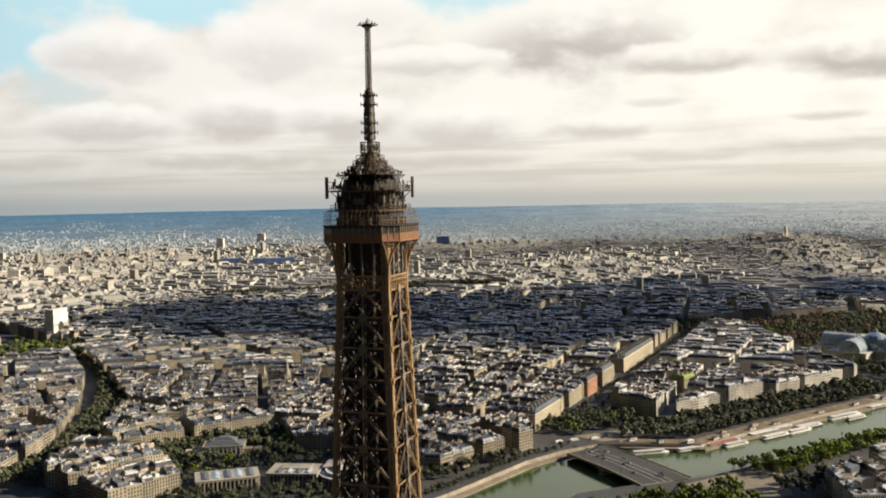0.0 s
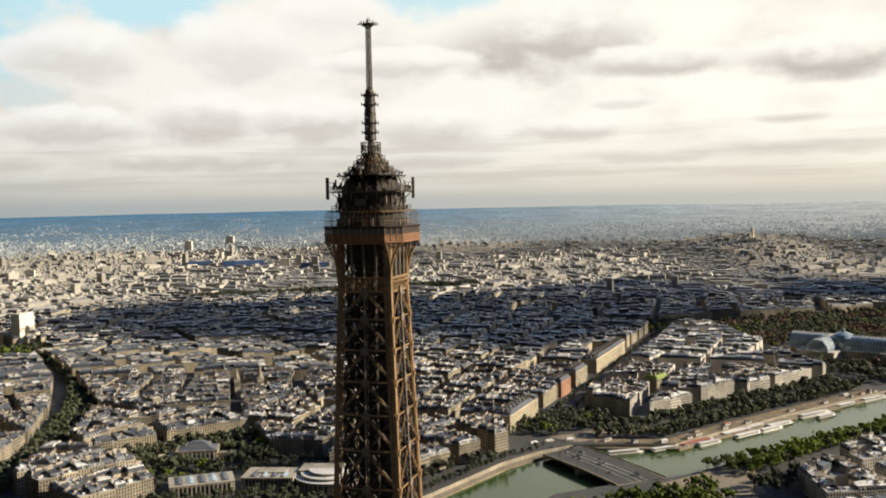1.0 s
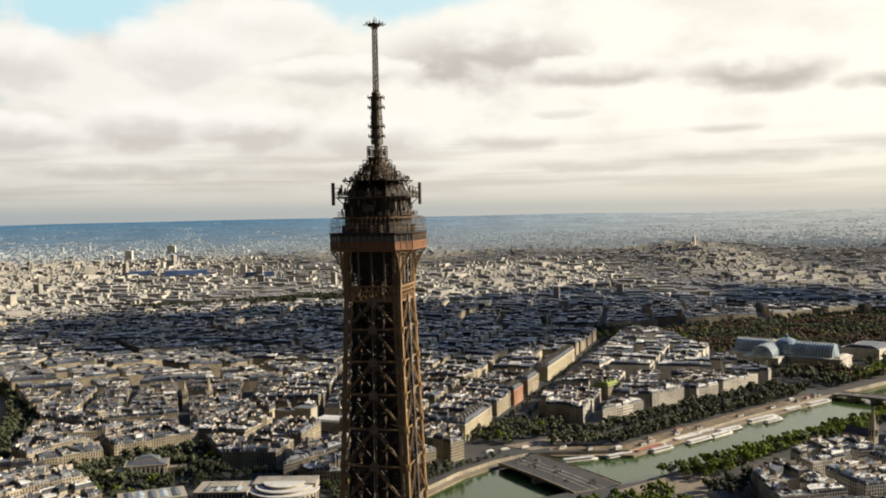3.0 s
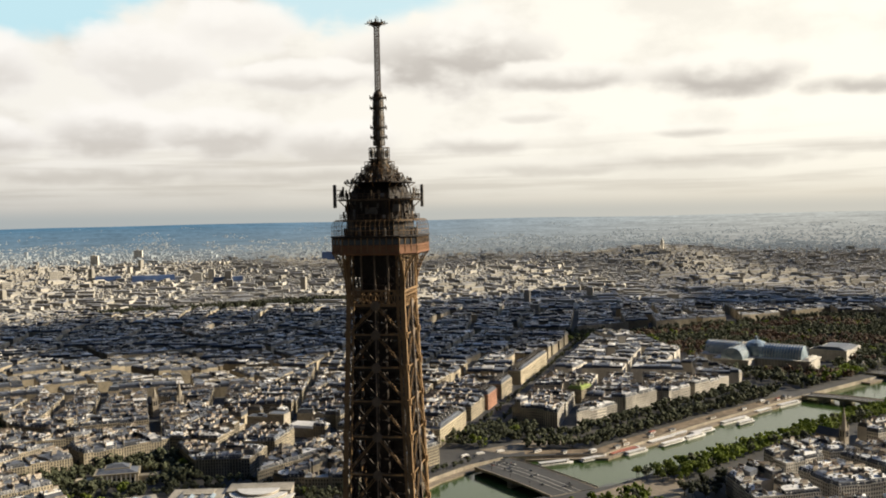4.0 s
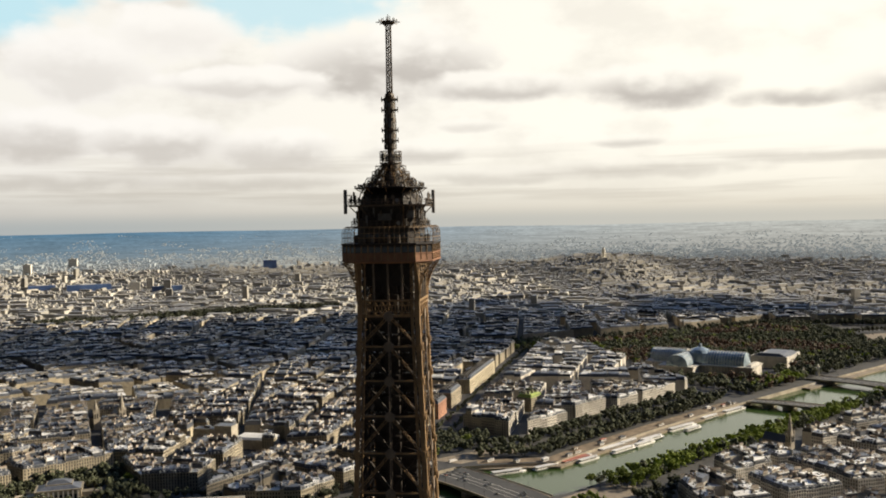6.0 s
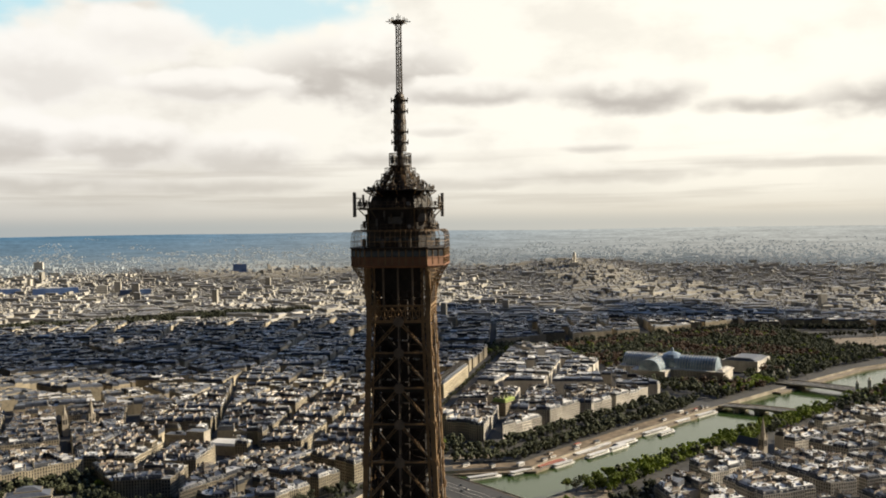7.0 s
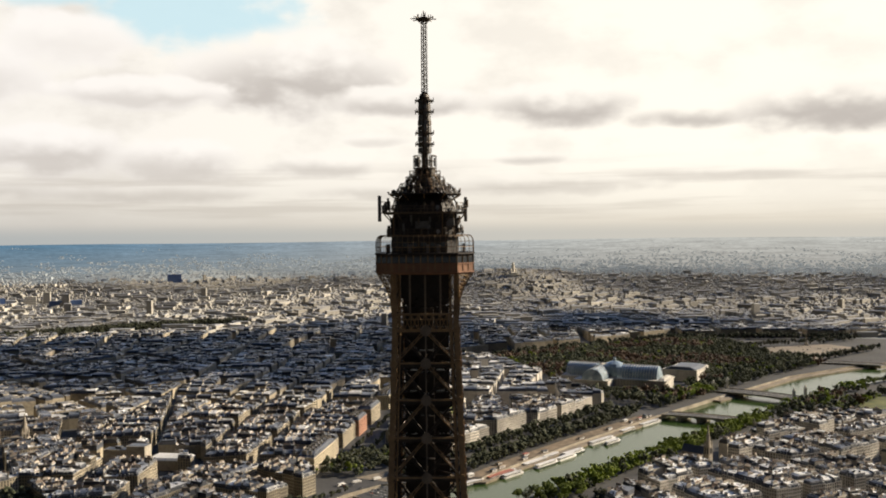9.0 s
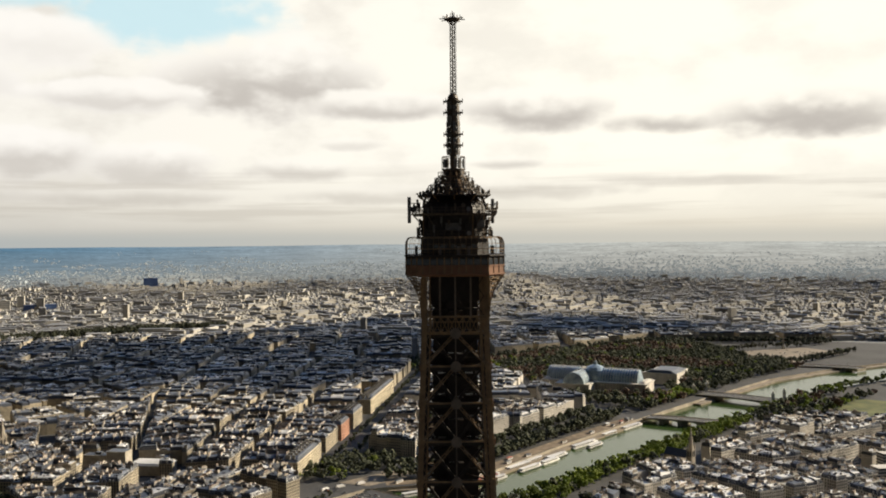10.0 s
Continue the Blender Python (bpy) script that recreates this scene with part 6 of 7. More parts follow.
def exhibition_palace():
    t = tagged(empty("exhibition_palace"), "long stone palace with vaulted blue-grey glass roofs", "palace")
    e, f = v2(-26), v2(64)
    c = Vector((288, 1528))
    part("wall", bodies((c + e * 5, e, 190, 60, 0, 17, 1), (c + e * 5, e, 194, 64, 17, 18.5, 1), (c - f * 44 - e * 24, e, 62, 40, 0, 17, 1), (c - f * 44 - e * 24, e, 65, 43, 17, 18.2, 1), (c + f * 45 - e * 60, e, 80, 60, 0, 15, 1)), PALACE_STONE, t)
    colonnade("column", t, c + e * 5, e, 184, 60, 2, 16.5, 34)
    barrel(c + e * 46, e, 84, 21, 18.5, 22, GLASSROOF, t, "glass_vault")
    barrel(c - e * 58, e, 66, 21, 18.5, 22, GLASSROOF, t, "glass_vault")
    barrel(c - f * 30 - e * 22, f, 78, 20, 18.2, 20, GLASSROOF, t, "glass_vault", 8)
    bm = bmesh.new()
    prof = [(23, 20), (23, 29), (21, 36), (16, 41), (8, 44.5), (3.5, 46), (2.6, 50), (.6, 53)]
    loft(bm, [[(c.x + p[0], c.y + p[1], p[2]) for p in ring(r, z, 16)] for r, z in prof])
    part("dome", bm, GLASSROOF, t, "glass dome with lantern")
    bm = bmesh.new()
    beam(bm, (c.x, c.y, 57), (c.x, c.y, 74), .7, .7)
    part("flagpole", bm, MAST, t)
    for x in (-22, 5):
        bm = bmesh.new()
        p = c + e * x
        K = 10
        loft(bm, [[(*(p + e * d + f * (22 * math.cos(math.pi * i / K))), 18 + 23.4 * math.sin(math.pi * i / K)) for i in range(K + 1)] for d in (-1.2, 1.2)])
        part("gable", bm, PALACE_STONE, t)
    bm = bmesh.new()
    beam(bm, (*(c - e * 84), 40.8), (*(c + e * 80), 40.8), 2.0, 1.0)
    part("ridge", bm, PALACE_STONE, t)
    # corner pavilions
    for x in (-84, 92):
        bm = bmesh.new()
        p = c + e * x
        loft(bm, [rect_ring(p, e, 14, 66, 0), rect_ring(p, e, 14, 66, 19)])
        loft(bm, [rect_ring(p, e, 12, 58, 19), rect_ring(p, e, 6, 46, 22)])
        part("pavilion", bm, PALACE_STONE, t)
    u = tagged(empty("small_palace"), "pale stone palace with a curved grey roof among trees", "palace")
    p = Vector((443, 1628))
    part("wall", bodies((p, e, 60, 110, 0, 17, 1), (p - f * 48, e, 64, 22, 0, 21, 1)), PALACE_STONE, u)
    part("roof", bodies((p, e, 54, 100, 17, 22, .7), (p - f * 48, e, 60, 18, 21, 26, .6)), ZINC_S, u)


def museum_palace():
    """Small colonnaded palace in its garden."""
    t = tagged(empty("garden_palace"), "small neo-renaissance stone palace with columns in a garden", "palace")
    c, e = Vector((-480, 722)), v2(24)
    f = Vector((-e.y, e.x))
    part("wall", bodies((c, e, 44, 26, 0, 13, 1), (c, e, 46, 28, 13, 14.2, 1), (c + f * 4, e, 26, 18, 14, 18, 1), (c - e * 30 - f * 4, e, 24, 10, 0, 9, 1), (c + e * 30 - f * 4, e, 24, 10, 0, 9, 1)), STONE_S, t)
    part("roof", bodies((c, e, 42, 24, 14.2, 17, .55), (c + f * 4, e, 24, 16, 18, 21, .4)), ZINC_S, t)
    colonnade("column", t, c, e, 42, 26, 1, 12.5, 9)
    bm = bmesh.new()
    for i in range(8):
        p = c + e * (42 * ((i + 1) / 9 - .5)) - f * 13.1
        loft(bm, [[(*(p + e * (dx) - f * y), z) for dx, z in ((-1.3, 3), (1.3, 3), (1.3, 9), (-1.3, 9))] for y in (0, .12)])
    tagged(part("window_panes", bm, PANE, t), kind="stuff")


def art_palace():
    """White museum: two colonnaded wings and a bow-fronted hall in curved steps."""
    t = tagged(empty("museum"), "white stone museum with colonnades and a bow front in curved steps", "museum")
    t.scale = (1, 1, .74)
    e, g = v2(34), v2(12)
    f, h = Vector((-e.y, e.x)), Vector((-g.y, g.x))
    a, m, b = Vector((-418, 624)), Vector((-357, 655)), Vector((-298, 662))
    part("wall", bodies((a, e, 62, 34, 0, 15, 1), (a + f * 22, e, 40, 18, 0, 11, 1), (m, g, 52, 36, 0, 17, 1), (m + h * 6, g, 30, 18, 17, 19.5, 1), (b + h * 18, g, 62, 26, 0, 20, 1)), MUSEUM_STONE, t)
    part("parapet", bodies((a, e, 63, 35, 15, 16, 1), (m, g, 53, 37, 17, 18, 1), (b + h * 18, g, 63, 27, 20, 21, 1)), MUSEUM_STONE, t)
    part("roof", bodies((a, e, 60, 32, 15, 15.9, 1), (m, g, 50, 34, 17, 17.9, 1)), ZINC_S, t)
    # ridged skylights on the wings
    for c, d, n, w, l, z in ((a, e, 5, 9, 26, 15.8), (m - h * 8, g, 4, 8, 14, 17.8)):
        s = Vector((-d.y, d.x))
        for i in range(n):
            p = c + d * ((i - (n - 1) / 2) * (w + 2))
            bm = bmesh.new()
            loft(bm, [[(*(p + d * (w / 2 * x) + s * (l / 2 * y)), zz) for x, zz in ((-1, z), (1, z), (.1, z + 1.9), (-.1, z + 1.9))] for y in (-1, 1)])
            bmesh.ops.recalc_face_normals(bm, faces=bm.faces[:])
            part("skylight", bm, GLASSROOF if i % 2 else ZINC_S, t)
    # bow front
    K = 22
    for r, z0, z1, mat in ((34, 0, 14.5, MUSEUM_STONE), (35, 14.5, 15.5, PALE), (28, 15.5, 18.5, MUSEUM_STONE), (28.8, 18.5, 19.2, PALE), (20, 19.2, 22.5, MUSEUM_STONE), (20.6, 22.5, 23.1, PALE)):
        bm = bmesh.new()
        loft(bm, [[(*(b + h * 8 + g * (r * math.cos(math.pi * (1 + i / K))) + h * (r * math.sin(math.pi * (1 + i / K)))), z) for i in range(K + 1)] for z in (z0, z1)])
        part("bow_tier", bm, mat, t)
    for i in range(20):
        u = math.pi * (1 + (i + .5) / 20)
        p = b + h * 8 + g * (34 * math.cos(u)) + h * (34 * math.sin(u))
        d = v2(math.degrees(u) + 12)
        bm = bmesh.new()
        loft(bm, [rect_ring(p, d, .3, 2.2, 3), rect_ring(p, d, .3, 2.2, 12)])
        part("window", bm, PANE, t)
    colonnade("column", t, a, e, 58, 34, 1, 14, 14, MUSEUM_STONE)
    colonnade("column", t, m, g, 48, 36, 1, 16, 13, MUSEUM_STONE)
    for c, d, n, w, dep, z in ((a, e, 13, 58, 34, 13), (m, g, 12, 48, 36, 15)):
        s = Vector((-d.y, d.x))
        for x in range(n):
            bm = bmesh.new()
            p = c + d * (w * ((x + 1) / (n + 1) - .5)) - s * (dep / 2 + .05)
            loft(bm, [[(*(p + d * dx - s * y), zz) for dx, zz in ((-1.3, 2), (1.3, 2), (1.3, z), (-1.3, z))] for y in (0, .1)])
            part("window", bm, PANE, t)


def spire_church(at, a, tower, spire, w, nave, mat, label):
    """Nave, square bell tower with pinnacles and a pointed spire."""
    t = tagged(empty("church"), label, "church")
    c, e = Vector(at), v2(a)
    f = Vector((-e.y, e.x))
    bm = bmesh.new()
    loft(bm, [rect_ring(c, e, w, w, 0), rect_ring(c, e, w * .94, w * .94, tower)])
    bt = part("bell_tower", bm, mat, t)
    bm = bmesh.new()
    loft(bm, [[(c.x + p[0], c.y + p[1], p[2]) for p in ring(r, z, 8, math.pi / 8)] for r, z in ((w * .48, tower), (w * .40, tower + (spire - tower) * .15), (.25, spire))])
    part("spire", bm, mat, bt)
    for i, j in ((-1, -1), (1, -1), (1, 1), (-1, 1)):
        p = c + e * (w * .42 * i) + f * (w * .42 * j)
        bm = bmesh.new()
        loft(bm, [[(p.x + q[0], p.y + q[1], q[2]) for q in ring(r, z, 4)] for r, z in ((w * .12, tower - 1), (w * .1, tower + 2.5), (.1, tower + 7))])
        part("pinnacle", bm, mat, bt)
    for k in range(4):
        d = [e, f, -e, -f][k]
        s = Vector((-d.y, d.x))
        for off in (-.2, .2):
            bm = bmesh.new()
            p = c + d * (w * .475) + s * (w * off)
            loft(bm, [[(*(p + s * dx + d * y), z) for dx, z in ((-.7, tower * .66), (.7, tower * .66), (.7, tower * .9), (0, tower * .95), (-.7, tower * .9))] for y in (0, .35)])
            part("belfry_opening", bm, PANE, bt)
    n = c + f * (nave / 2 + w / 2)
    bm = bmesh.new()
    loft(bm, [rect_ring(n, e, w * 1.6, nave, 0), rect_ring(n, e, w * 1.6, nave, 16)])
    part("nave", bm, mat, t)
    bm = bmesh.new()
    rows = [[bm.verts.new((*(n + e * (w * .85 * x) + f * (nave / 2 * y)), z)) for x, z in ((-1, 16), (0, 24), (1, 16))] for y in (-1, 1)]
    bm.faces.new(rows[0][::-1])
    bm.faces.new(rows[1])
    for i in range(3):
        bm.faces.new((rows[0][i], rows[0][(i + 1) % 3], rows[1][(i + 1) % 3], rows[1][i]))
    bmesh.ops.recalc_face_normals(bm, faces=bm.faces[:])
    part("roof", bm, SLATE_S, t)


def hill_basilica():
    t = tagged(empty("hilltop_basilica"), "white domed basilica on the far hill", "basilica")
    a = radians(2.9)
    d = 3760
    x, y = EYE_AT.x + d * math.sin(a), EYE_AT.y + d * math.cos(a)
    z, k = land_z(x, y) - 3, .77
    t.location = (x, y, z)
    t.scale = (k, k, k)
    bm = bmesh.new()
    block(bm, (-18, -30, 0), (18, 35, 26))
    part("wall", bm, WHITE, t)
    for px, py, r, h in ((0, 10, 9, 82), (-13, -8, 4.5, 50), (13, -8, 4.5, 50), (-13, 26, 4.5, 48), (13, 26, 4.5, 48)):
        bm = bmesh.new()
        loft(bm, [[(px + p[0], py + p[1], p[2]) for p in ring(q * r, w, 12)] for q, w in ((1, 24), (1, h * .6), (1.05, h * .68), (.85, h * .82), (.4, h * .92), (.18, h * .95), (.16, h))])
        part("dome", bm, WHITE, t)
    bm = bmesh.new()
    block(bm, (-5, 38, 0), (5, 48, 72))
    part("bell_tower", bm, WHITE, t)


def white_block():
    """A blank-walled cube, a lower wing and a flat white hall beside it."""
    t = tagged(empty("office_block"), "plain white office block with blank walls and flat roof", "building")
    e = v2(-8)
    f = Vector((-e.y, e.x))
    c = Vector((-388, 962))
    part("wall", bodies((c, e, 24, 18, 0, 24.9, 1), (c - e * 30 + f * 4, e, 30, 16, 0, 19, 1)), MUSEUM_STONE, t)
    part("parapet", bodies((c, e, 24.6, 18.6, 24.9, 26, 1), (c - e * 30 + f * 4, e, 30.6, 16.6, 19, 20, 1)), MUSEUM_STONE, t)
    part("roof", bodies((c, e, 22, 16, 26, 26.3, 1), (c - e * 30 + f * 4, e, 28, 14, 20, 20.3, 1), (c - e * 28 + f * 4, e, 8, 6, 20.3, 23, 1)), ZINC_S, t)
    h = tagged(empty("market_hall"), "low hall with a bright white roof beside the office block", "building")
    p = c + e * 42 - f * 2
    part("wall", bodies((p, e, 50, 30, 0, 12, 1)), MUSEUM_STONE, h)
    part("roof", bodies((p, e, 51, 31, 12, 14.5, .82)), PALE, h)


RED = material("red_brick_wall", (0.40, 0.19, 0.12), (0.52, 0.28, 0.18), 0.85, 0.0, 0.4)


GOLD = material("yellow_limestone", (0.48, 0.41, 0.28), (0.62, 0.54, 0.39), 0.85, 0.0, 0.3, dirt=0.2)


def colour_houses():
    """The red brick front on the avenue and the house with the green roof."""
    for at, a, l, w, h, wall, roof, label in (((-168, 955), 82.3, 96, 21, 22, GOLD, ZINC_S, "warm yellow stone apartment house on the avenue"), ((-142, 1145), 82.3, 48, 21, 22, RED, ZINC_S, "red brick apartment house on the avenue"),
                                                  ((-131, 1228), 82.3, 62, 21, 23, STONE_S, ZINC_S, "cream stone apartment house on the avenue"), ((-104, 1415), 82.3, 206, 21, 23, GOLD, ZINC_S, "long warm yellow stone apartment terrace on the avenue"), ((-8, 1195), 62, 34, 24, 20, STONE_S, GREEN_R, "pale house with a bright green roof")):
        t = tagged(empty("corner_house"), label, "house")
        c, e = Vector(at), v2(a)
        part("wall", bodies((c, e, l, w, 0, h, 1), (c, e, l + .8, w + .8, h - .3, h, 1)), wall, t)
        part("roof", bodies((c, e, l - .5, w - .5, h, h + 4, .82), (c, e, l * .8, w * .8, h + 4, h + 4.6, .9)), roof, t)
        f = Vector((-e.y, e.x))
        for i in range(int(l / 11)):
            p = c + e * (l * ((i + .5) / int(l / 11) - .5))
            for q, wd in ((p + f * 3, 6), (p - f * 4, 4)):
                bm = bmesh.new()
                loft(bm, [rect_ring(q, f, wd, .9, h), rect_ring(q, f, wd, .9, h + 7.2)])
                part("chimney", bm, CHIM, t)
            for q in (p + e * 3.5 + f * (w / 2 - 2), p - e * 2.5 + f * (w / 2 - 2), p + e * 3.5 - f * (w / 2 - 2), p - e * 2.5 - f * (w / 2 - 2)):
                bm = bmesh.new()
                loft(bm, [rect_ring(q, f, 2.6, 1.5, h), rect_ring(q, f, 2.6, 1.5, h + 2.6)])
                part("dormer", bm, ZINC_S, t)
        bm = bmesh.new()
        for s in (-1, 1):
            for i in range(int(l / 2.6)):
                for j in range(6):
                    p = c + e * (l * ((i + .5) / int(l / 2.6) - .5)) + f * (s * (w / 2 + .06))
                    z = 2 + j * 3.2
                    bm.faces.new([bm.verts.new((*(p + e * dx), z + dz)) for dx, dz in ((-.6, 0), (.6, 0), (.6, 2), (-.6, 2))])
            for i in range(int(w / 2.6)):
                for j in range(6):
                    p = c + f * (w * ((i + .5) / int(w / 2.6) - .5)) + e * (s * (l / 2 + .06))
                    z = 2 + j * 3.2
                    bm.faces.new([bm.verts.new((*(p + f * dx), z + dz)) for dx, dz in ((-.6, 0), (.6, 0), (.6, 2), (-.6, 2))])
        tagged(part("window_panes", bm, PANE, t), kind="stuff")


def office_bars():
    """Long modern office slabs with ribbon windows."""
    for at, a, l, w, h in (((520, 850), 8, 90, 16, 26), ((610, 890), 8, 70, 18, 30), ((560, 930), 8, 80, 14, 22)):
        t = tagged(empty("office_slab"), "long pale concrete office slab with ribbon windows", "building", "office slabs")
        c, e = Vector(at), v2(a)
        part("wall", bodies((c, e, l, w, 0, h, 1), (c, e, l * .3, w * .6, h, h + 4, 1)), WHITE, t)
        for i in range(int(h / 3.6)):
            z = 2 + i * 3.6
            bm = bmesh.new()
            loft(bm, [rect_ring(c, e, l + .2, w + .2, z), rect_ring(c, e, l + .2, w + .2, z + 1.5)])
            part("window_band", bm, PANE, t)


def boat(at, a, l, w, red, seed):
    """Moored river boat: hull with bow, deck house with windows, roof."""
    rnd = random.Random(seed)
    t = tagged(empty("river_boat"), "long moored river boat with a red deck" if red else "long white moored river boat with a glazed cabin", "boat", "moored boats")
    t.matrix_basis = pose(at[0], at[1], -6, 0, 0, a)
    bm = bmesh.new()
    out = [(-l / 2, -w / 2 * .8), (-l / 2 + 2, -w / 2), (l / 2 - 7, -w / 2), (l / 2 - 2, -w / 4), (l / 2, 0), (l / 2 - 2, w / 4), (l / 2 - 7, w / 2), (-l / 2 + 2, w / 2), (-l / 2, w / 2 * .8)]
    loft(bm, [[(x * .96, y * .85, -.6) for x, y in out], [(x, y, 1.5) for x, y in out]])
    part("hull", bm, BOAT_D if seed % 2 else BOAT_W, t)
    bm = bmesh.new()
    loft(bm, [[(x * .985, y * .95, z) for x, y in out] for z in (1.5, 1.7)])
    part("deck", bm, BOAT_R if red else PALE, t)
    x0, x1 = -l * .42, l * .28
    bm = bmesh.new()
    block(bm, (x0, -w * .36, 1.7), (x1, w * .36, 4.1))
    bmesh.ops.bevel(bm, geom=[e for e in bm.edges], offset=.25, segments=1, affect="EDGES")
    cab = part("cabin", bm, BOAT_W, t)
    n = int((x1 - x0) / 3)
    for i in range(n):
        for s in (-1, 1):
            bm = bmesh.new()
            x = x0 + (i + .5) * (x1 - x0) / n
            block(bm, (x - 1.1, s * w * .36 - .05, 2.3), (x + 1.1, s * w * .36 + .05, 3.6))
            part("window", bm, PANE, cab)
    bm = bmesh.new()
    block(bm, (x0 - 1, -w * .4, 4.1), (x1 + 1, w * .4, 4.35))
    part("roof", bm, BOAT_R if red else BOAT_W, t)
    bm = bmesh.new()
    block(bm, (l * .30, -w * .2, 1.7), (l * .37, w * .2, 4.8))
    part("wheelhouse", bm, BOAT_W, t)


# place, heading, length and beam of the moored boats
BOATS = [(-24, 868, 30, 46, 9, False), (20, 893, 42, 42, 8, False), (55, 928, 47, 62, 11, True), (100, 988, 50, 60, 10, False), (122, 1018, 50, 38, 9, False), (153, 1037, 49, 50, 9, False),
         (200, 1104, 48, 66, 9, False), (247, 1169, 50, 44, 8, False), (289, 1218, 48, 60, 9, False), (113, 978, 50, 52, 8, False), (141, 1011, 50, 44, 8, False), (213, 1095, 49, 40, 7, False), (68, 928, 48, 40, 7, False), (456, 1428, 49, 44, 9, False), (600, 1600, 47, 50, 9, False), (640, 1648, 46, 50, 9, False)]
triumphal_arch()
exhibition_palace()
museum_palace()
art_palace()
spire_church((-564, 1037), 40, 27, 52, 9.5, 34, SPIRE, "grey stone church with a tall pointed spire")
spire_church((-603, 1039), 40, 24, 42, 8, 30, SPIRE, "stone church with a shorter pointed bell tower")
spire_church((300, 937), 42, 26, 51, 7.5, 30, SPIRE, "riverside church with a slender stone spire")
hill_basilica()
colour_houses()
white_block()
office_bars()
for i, (x, y, a, l, w, red) in enumerate(BOATS):
    boat((x, y), a, l, w, red, i)


def far_slab(a, d, l, w, h, mat, label, turn_by=0.0):
    """Distant slab block with window bands and a roof hut, at azimuth a and distance d."""
    x, y = EYE_AT.x + d * math.sin(radians(a)), EYE_AT.y + d * math.cos(radians(a))
    t = tagged(empty("tower_block"), label, "building", "far blocks")
    t.matrix_basis = pose(x, y, land_z(x, y) - 1, 0, 0, -a + turn_by)
    bm = bmesh.new()
    block(bm, (-l / 2, -w / 2, 0), (l / 2, w / 2, h))
    part("wall", bm, mat, t)
    bm = bmesh.new()
    block(bm, (-l * .2, -w * .3, h), (l * .15, w * .3, h + 3))
    part("roof_hut", bm, PALE, t)
    n = max(3, int(h / 6))
    for i in range(n):
        bm = bmesh.new()
        z = (i + .35) * h / n
        block(bm, (-l / 2 + 1, -w / 2 - .15, z), (l / 2 - 1, w / 2 + .15, z + h / n * .22))
        part("window_band", bm, PANEL if mat is not BLUEGLASS else BLUEGLASS, t)


BLUEGLASS = material("blue_glass_front", (0.045, 0.085, 0.22), (0.10, 0.165, 0.33), 0.35, 0.0, 0.02, dirt=0.3, big=0.01)
for a, d, l, w, h in ((-27.7, 3575, 150, 20, 26), (-23.4, 3500, 105, 20, 22), (-30.2, 3620, 90, 20, 22), (-17.4, 3985, 55, 22, 34)):
    far_slab(a, d, l, w, h, BLUEGLASS, "long dark blue glass office building", 4)
rs = random.Random(31)
for a, d, l, w, h in ((-30.9, 4019, 30, 18, 40), (-28.5, 4152, 34, 18, 34), (-25.2, 3540, 36, 20, 34), (-33, 3700, 44, 18, 36)):
    far_slab(a, d, l, w, h, WHITE, "tall white slab block in the far suburbs", rs.uniform(-20, 20))
for i in range(13):
    far_slab(rs.uniform(-43, -35.5), rs.uniform(3330, 3560), rs.uniform(22, 40), rs.uniform(12, 16), rs.uniform(20, 38), WHITE, "tall white slab block in the far suburbs", rs.uniform(-25, 25))


def obelisk():
    t = tagged(empty("obelisk", (843, 2090, 0)), "slender stone obelisk on a paved square", "monument")
    bm = bmesh.new()
    block(bm, (-4, -4, 0), (4, 4, 3))
    block(bm, (-2.4, -2.4, 3), (2.4, 2.4, 9))
    part("pedestal", bm, WHITE, t)
    bm = bmesh.new()
    loft(bm, [[(x * s, y * s, z) for x, y in ((-1, -1), (1, -1), (1, 1), (-1, 1))] for s, z in ((1.3, 9), (.85, 30), (.05, 33))])
    part("shaft", bm, SPIRE, t)


obelisk()


def car(at, a, mat, long=4.4, high=1.5, z=0.66):
    """Parked or waiting vehicle: body, cabin and wheels."""
    t = tagged(empty("car" if long < 6 else "bus"), "small car waiting on the road" if long < 6 else "white city bus on the bridge approach", "car" if long < 6 else "bus", "vehicles")
    t.matrix_basis = pose(at[0], at[1], z, 0, 0, a)
    bm = bmesh.new()
    w = .9 if long < 6 else 1.25
    loft(bm, [[(-long / 2, -w, .35), (long / 2, -w, .35), (long / 2, w, .35), (-long / 2, w, .35)], [(-long / 2, -w, high * .6), (long / 2, -w, high * .55), (long / 2, w, high * .55), (-long / 2, w, high * .6)]])
    body = part("body", bm, mat, t)
    bm = bmesh.new()
    k = .55 if long < 6 else .97
    loft(bm, [[(-long * .5 * k, -w * .95, high * .58), (long * .45 * k, -w * .95, high * .58), (long * .45 * k, w * .95, high * .58), (-long * .5 * k, w * .95, high * .58)], [(-long * .42 * k, -w * .8, high), (long * .3 * k, -w * .8, high), (long * .3 * k, w * .8, high), (-long * .42 * k, w * .8, high)]])
    part("cabin", bm, PANE if long < 6 else BOAT_W, body)
    for x in (-.32, .32):
        for y in (-1, 1):
            bm = bmesh.new()
            loft(bm, [[(x * long + .33 * math.cos(i * math.pi / 5), y * w - dy, .33 + .33 * math.sin(i * math.pi / 5)) for i in range(10)] for dy in (.1, -.05)])
            part("wheel", bm, BOAT_D, t)




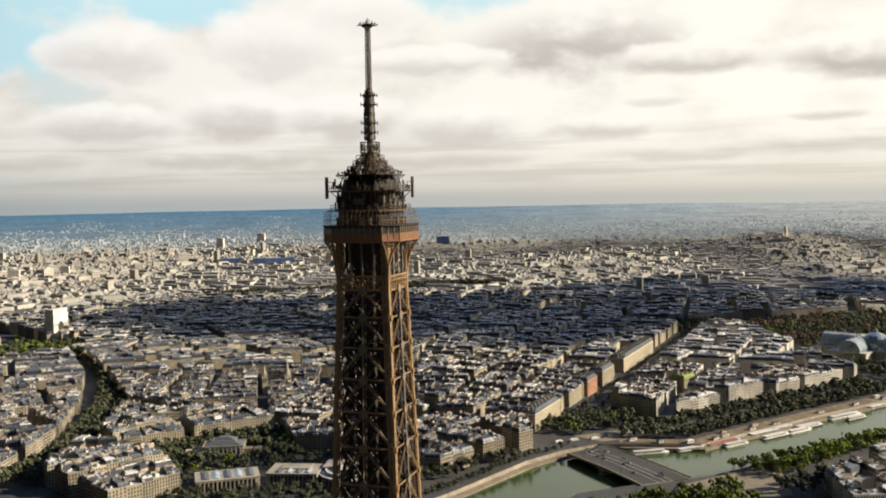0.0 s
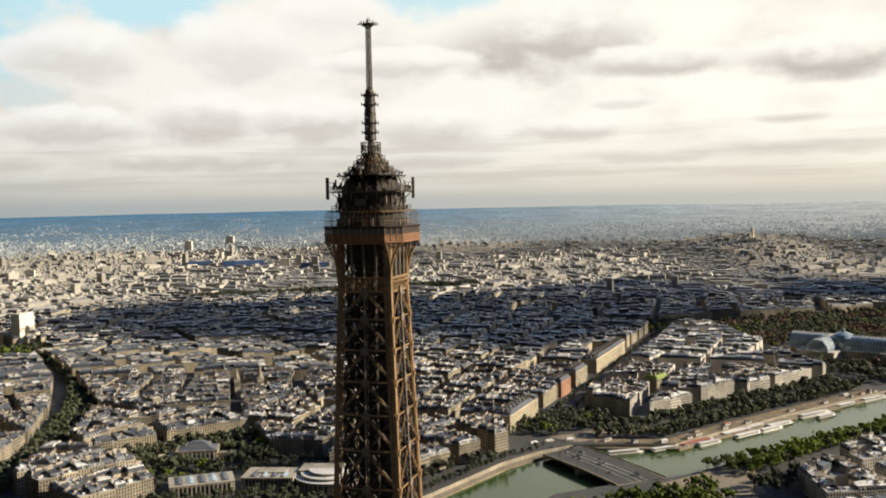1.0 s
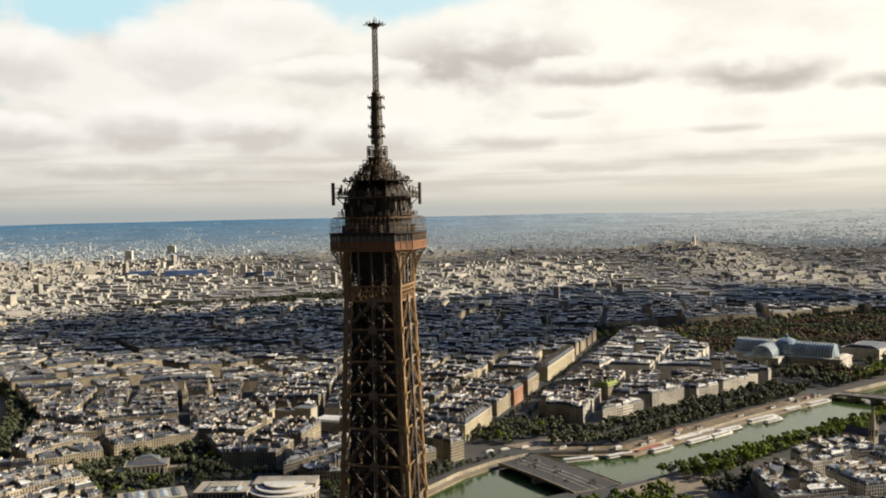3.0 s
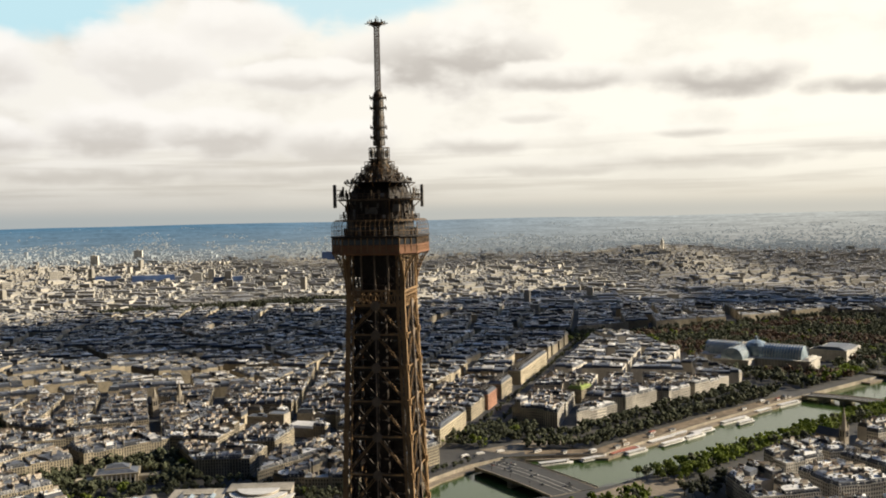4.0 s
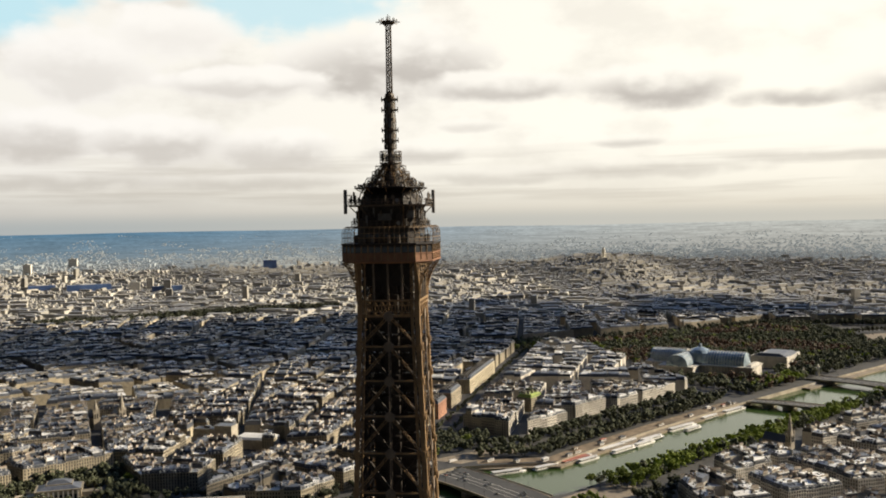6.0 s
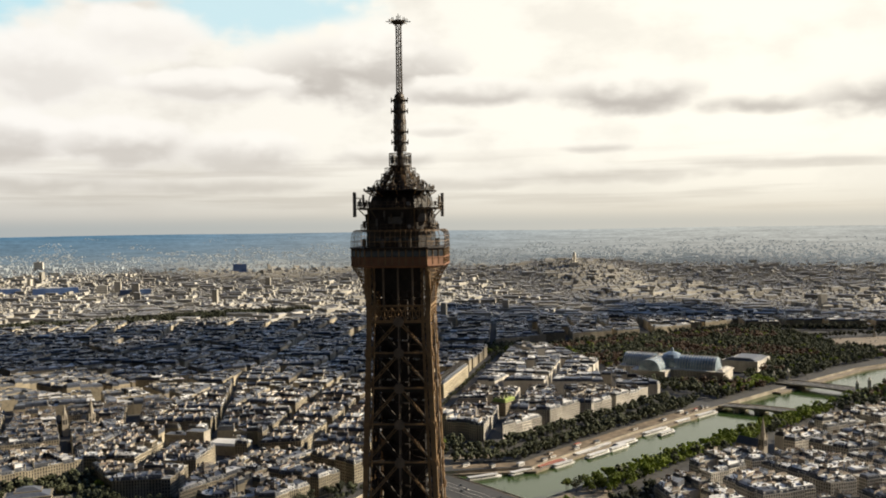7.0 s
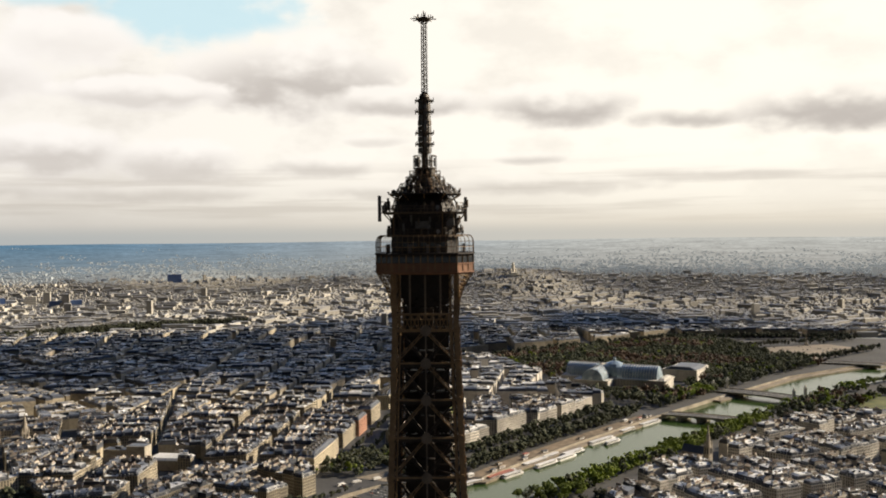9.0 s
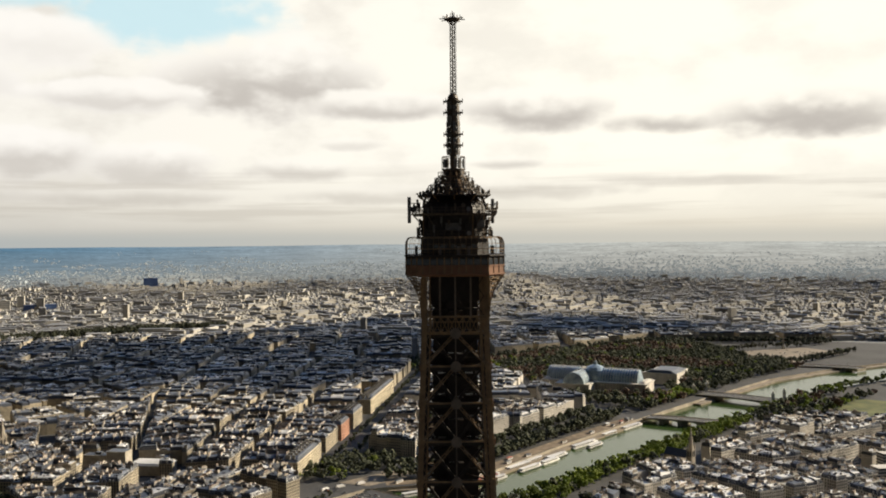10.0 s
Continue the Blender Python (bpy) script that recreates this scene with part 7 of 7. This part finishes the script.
def kiosk(at, a, l, w, h, roof, label):
    """A stall or shed on the quay: walls, an overhanging roof and a counter opening."""
    t = tagged(empty("kiosk"), label, "kiosk", "quay stalls")
    t.matrix_basis = pose(at[0], at[1], .12, 0, 0, a)
    bm = bmesh.new()
    block(bm, (-l / 2, -w / 2, 0), (l / 2, w / 2, h))
    part("wall", bm, BOAT_W, t)
    bm = bmesh.new()
    loft(bm, [[(x * (l / 2 + .4) * k, y * (w / 2 + .4) * k, z) for x, y in ((-1, -1), (1, -1), (1, 1), (-1, 1))] for k, z in ((1, h), (1, h + .2), (.5, h + .9))])
    part("roof", bm, roof, t)
    bm = bmesh.new()
    block(bm, (-l * .35, -w / 2 - .04, 1.0), (l * .35, -w / 2 + .1, 2.0))
    part("counter", bm, BOAT_D, t)


rk = random.Random(17)
for d, step, keep in ((5, 15, .45), (13, 24, .25)):
    for x, y in along(offset_line(PORT, d), step, rk, 2.5):
        if rk.random() < keep:
            roof, label = rk.choice(((BOAT_R, "quay stall with a faded red awning roof"), (BOAT_W, "white-roofed stall on the quay"), (BOAT_D, "dark-roofed shed on the quay"), (BOAT_D, "dark-roofed shed on the quay"), (SAND, "brown-roofed shed on the quay")))
            kiosk((x, y), 52 + rk.uniform(-6, 6), rk.uniform(4, 12), rk.uniform(3, 4.5), rk.uniform(2.4, 3.2), roof, label)
rc = random.Random(4)
for i in range(26):
    u = rc.random()
    p = Vector((-93, 845)).lerp(Vector((3, 746)), rc.uniform(-.35, 1.0)) + Vector((.6, .8)) * rc.uniform(-14, 14)
    car(p, -46 + rc.choice((0, 180)), rc.choice((BOAT_D, BOAT_W, PANEL, BOAT_D, BOAT_R)), z=.7 + (1.1 if inside(p, [(-100, 830), (-85, 860), (20, 760), (-15, 735)]) else .0))
for i, (x, y) in enumerate(((-112, 880), (-90, 893), (-128, 868))):
    car((x, y), 38 + i * 7, BOAT_W, 11.5, 3.0, z=.1)
for i, (x, y) in enumerate(along(offset_line(PORT, 58), 9, rc, 4)):
    if rc.random() < .3:
        car((x, y), 50, rc.choice((BOAT_D, BOAT_W, PANEL)), z=.1)
for i in range(22):
    car((rc.uniform(740, 900), rc.uniform(1930, 2060)), rc.uniform(0, 180), rc.choice((BOAT_D, BOAT_W, PANEL)), z=.1)
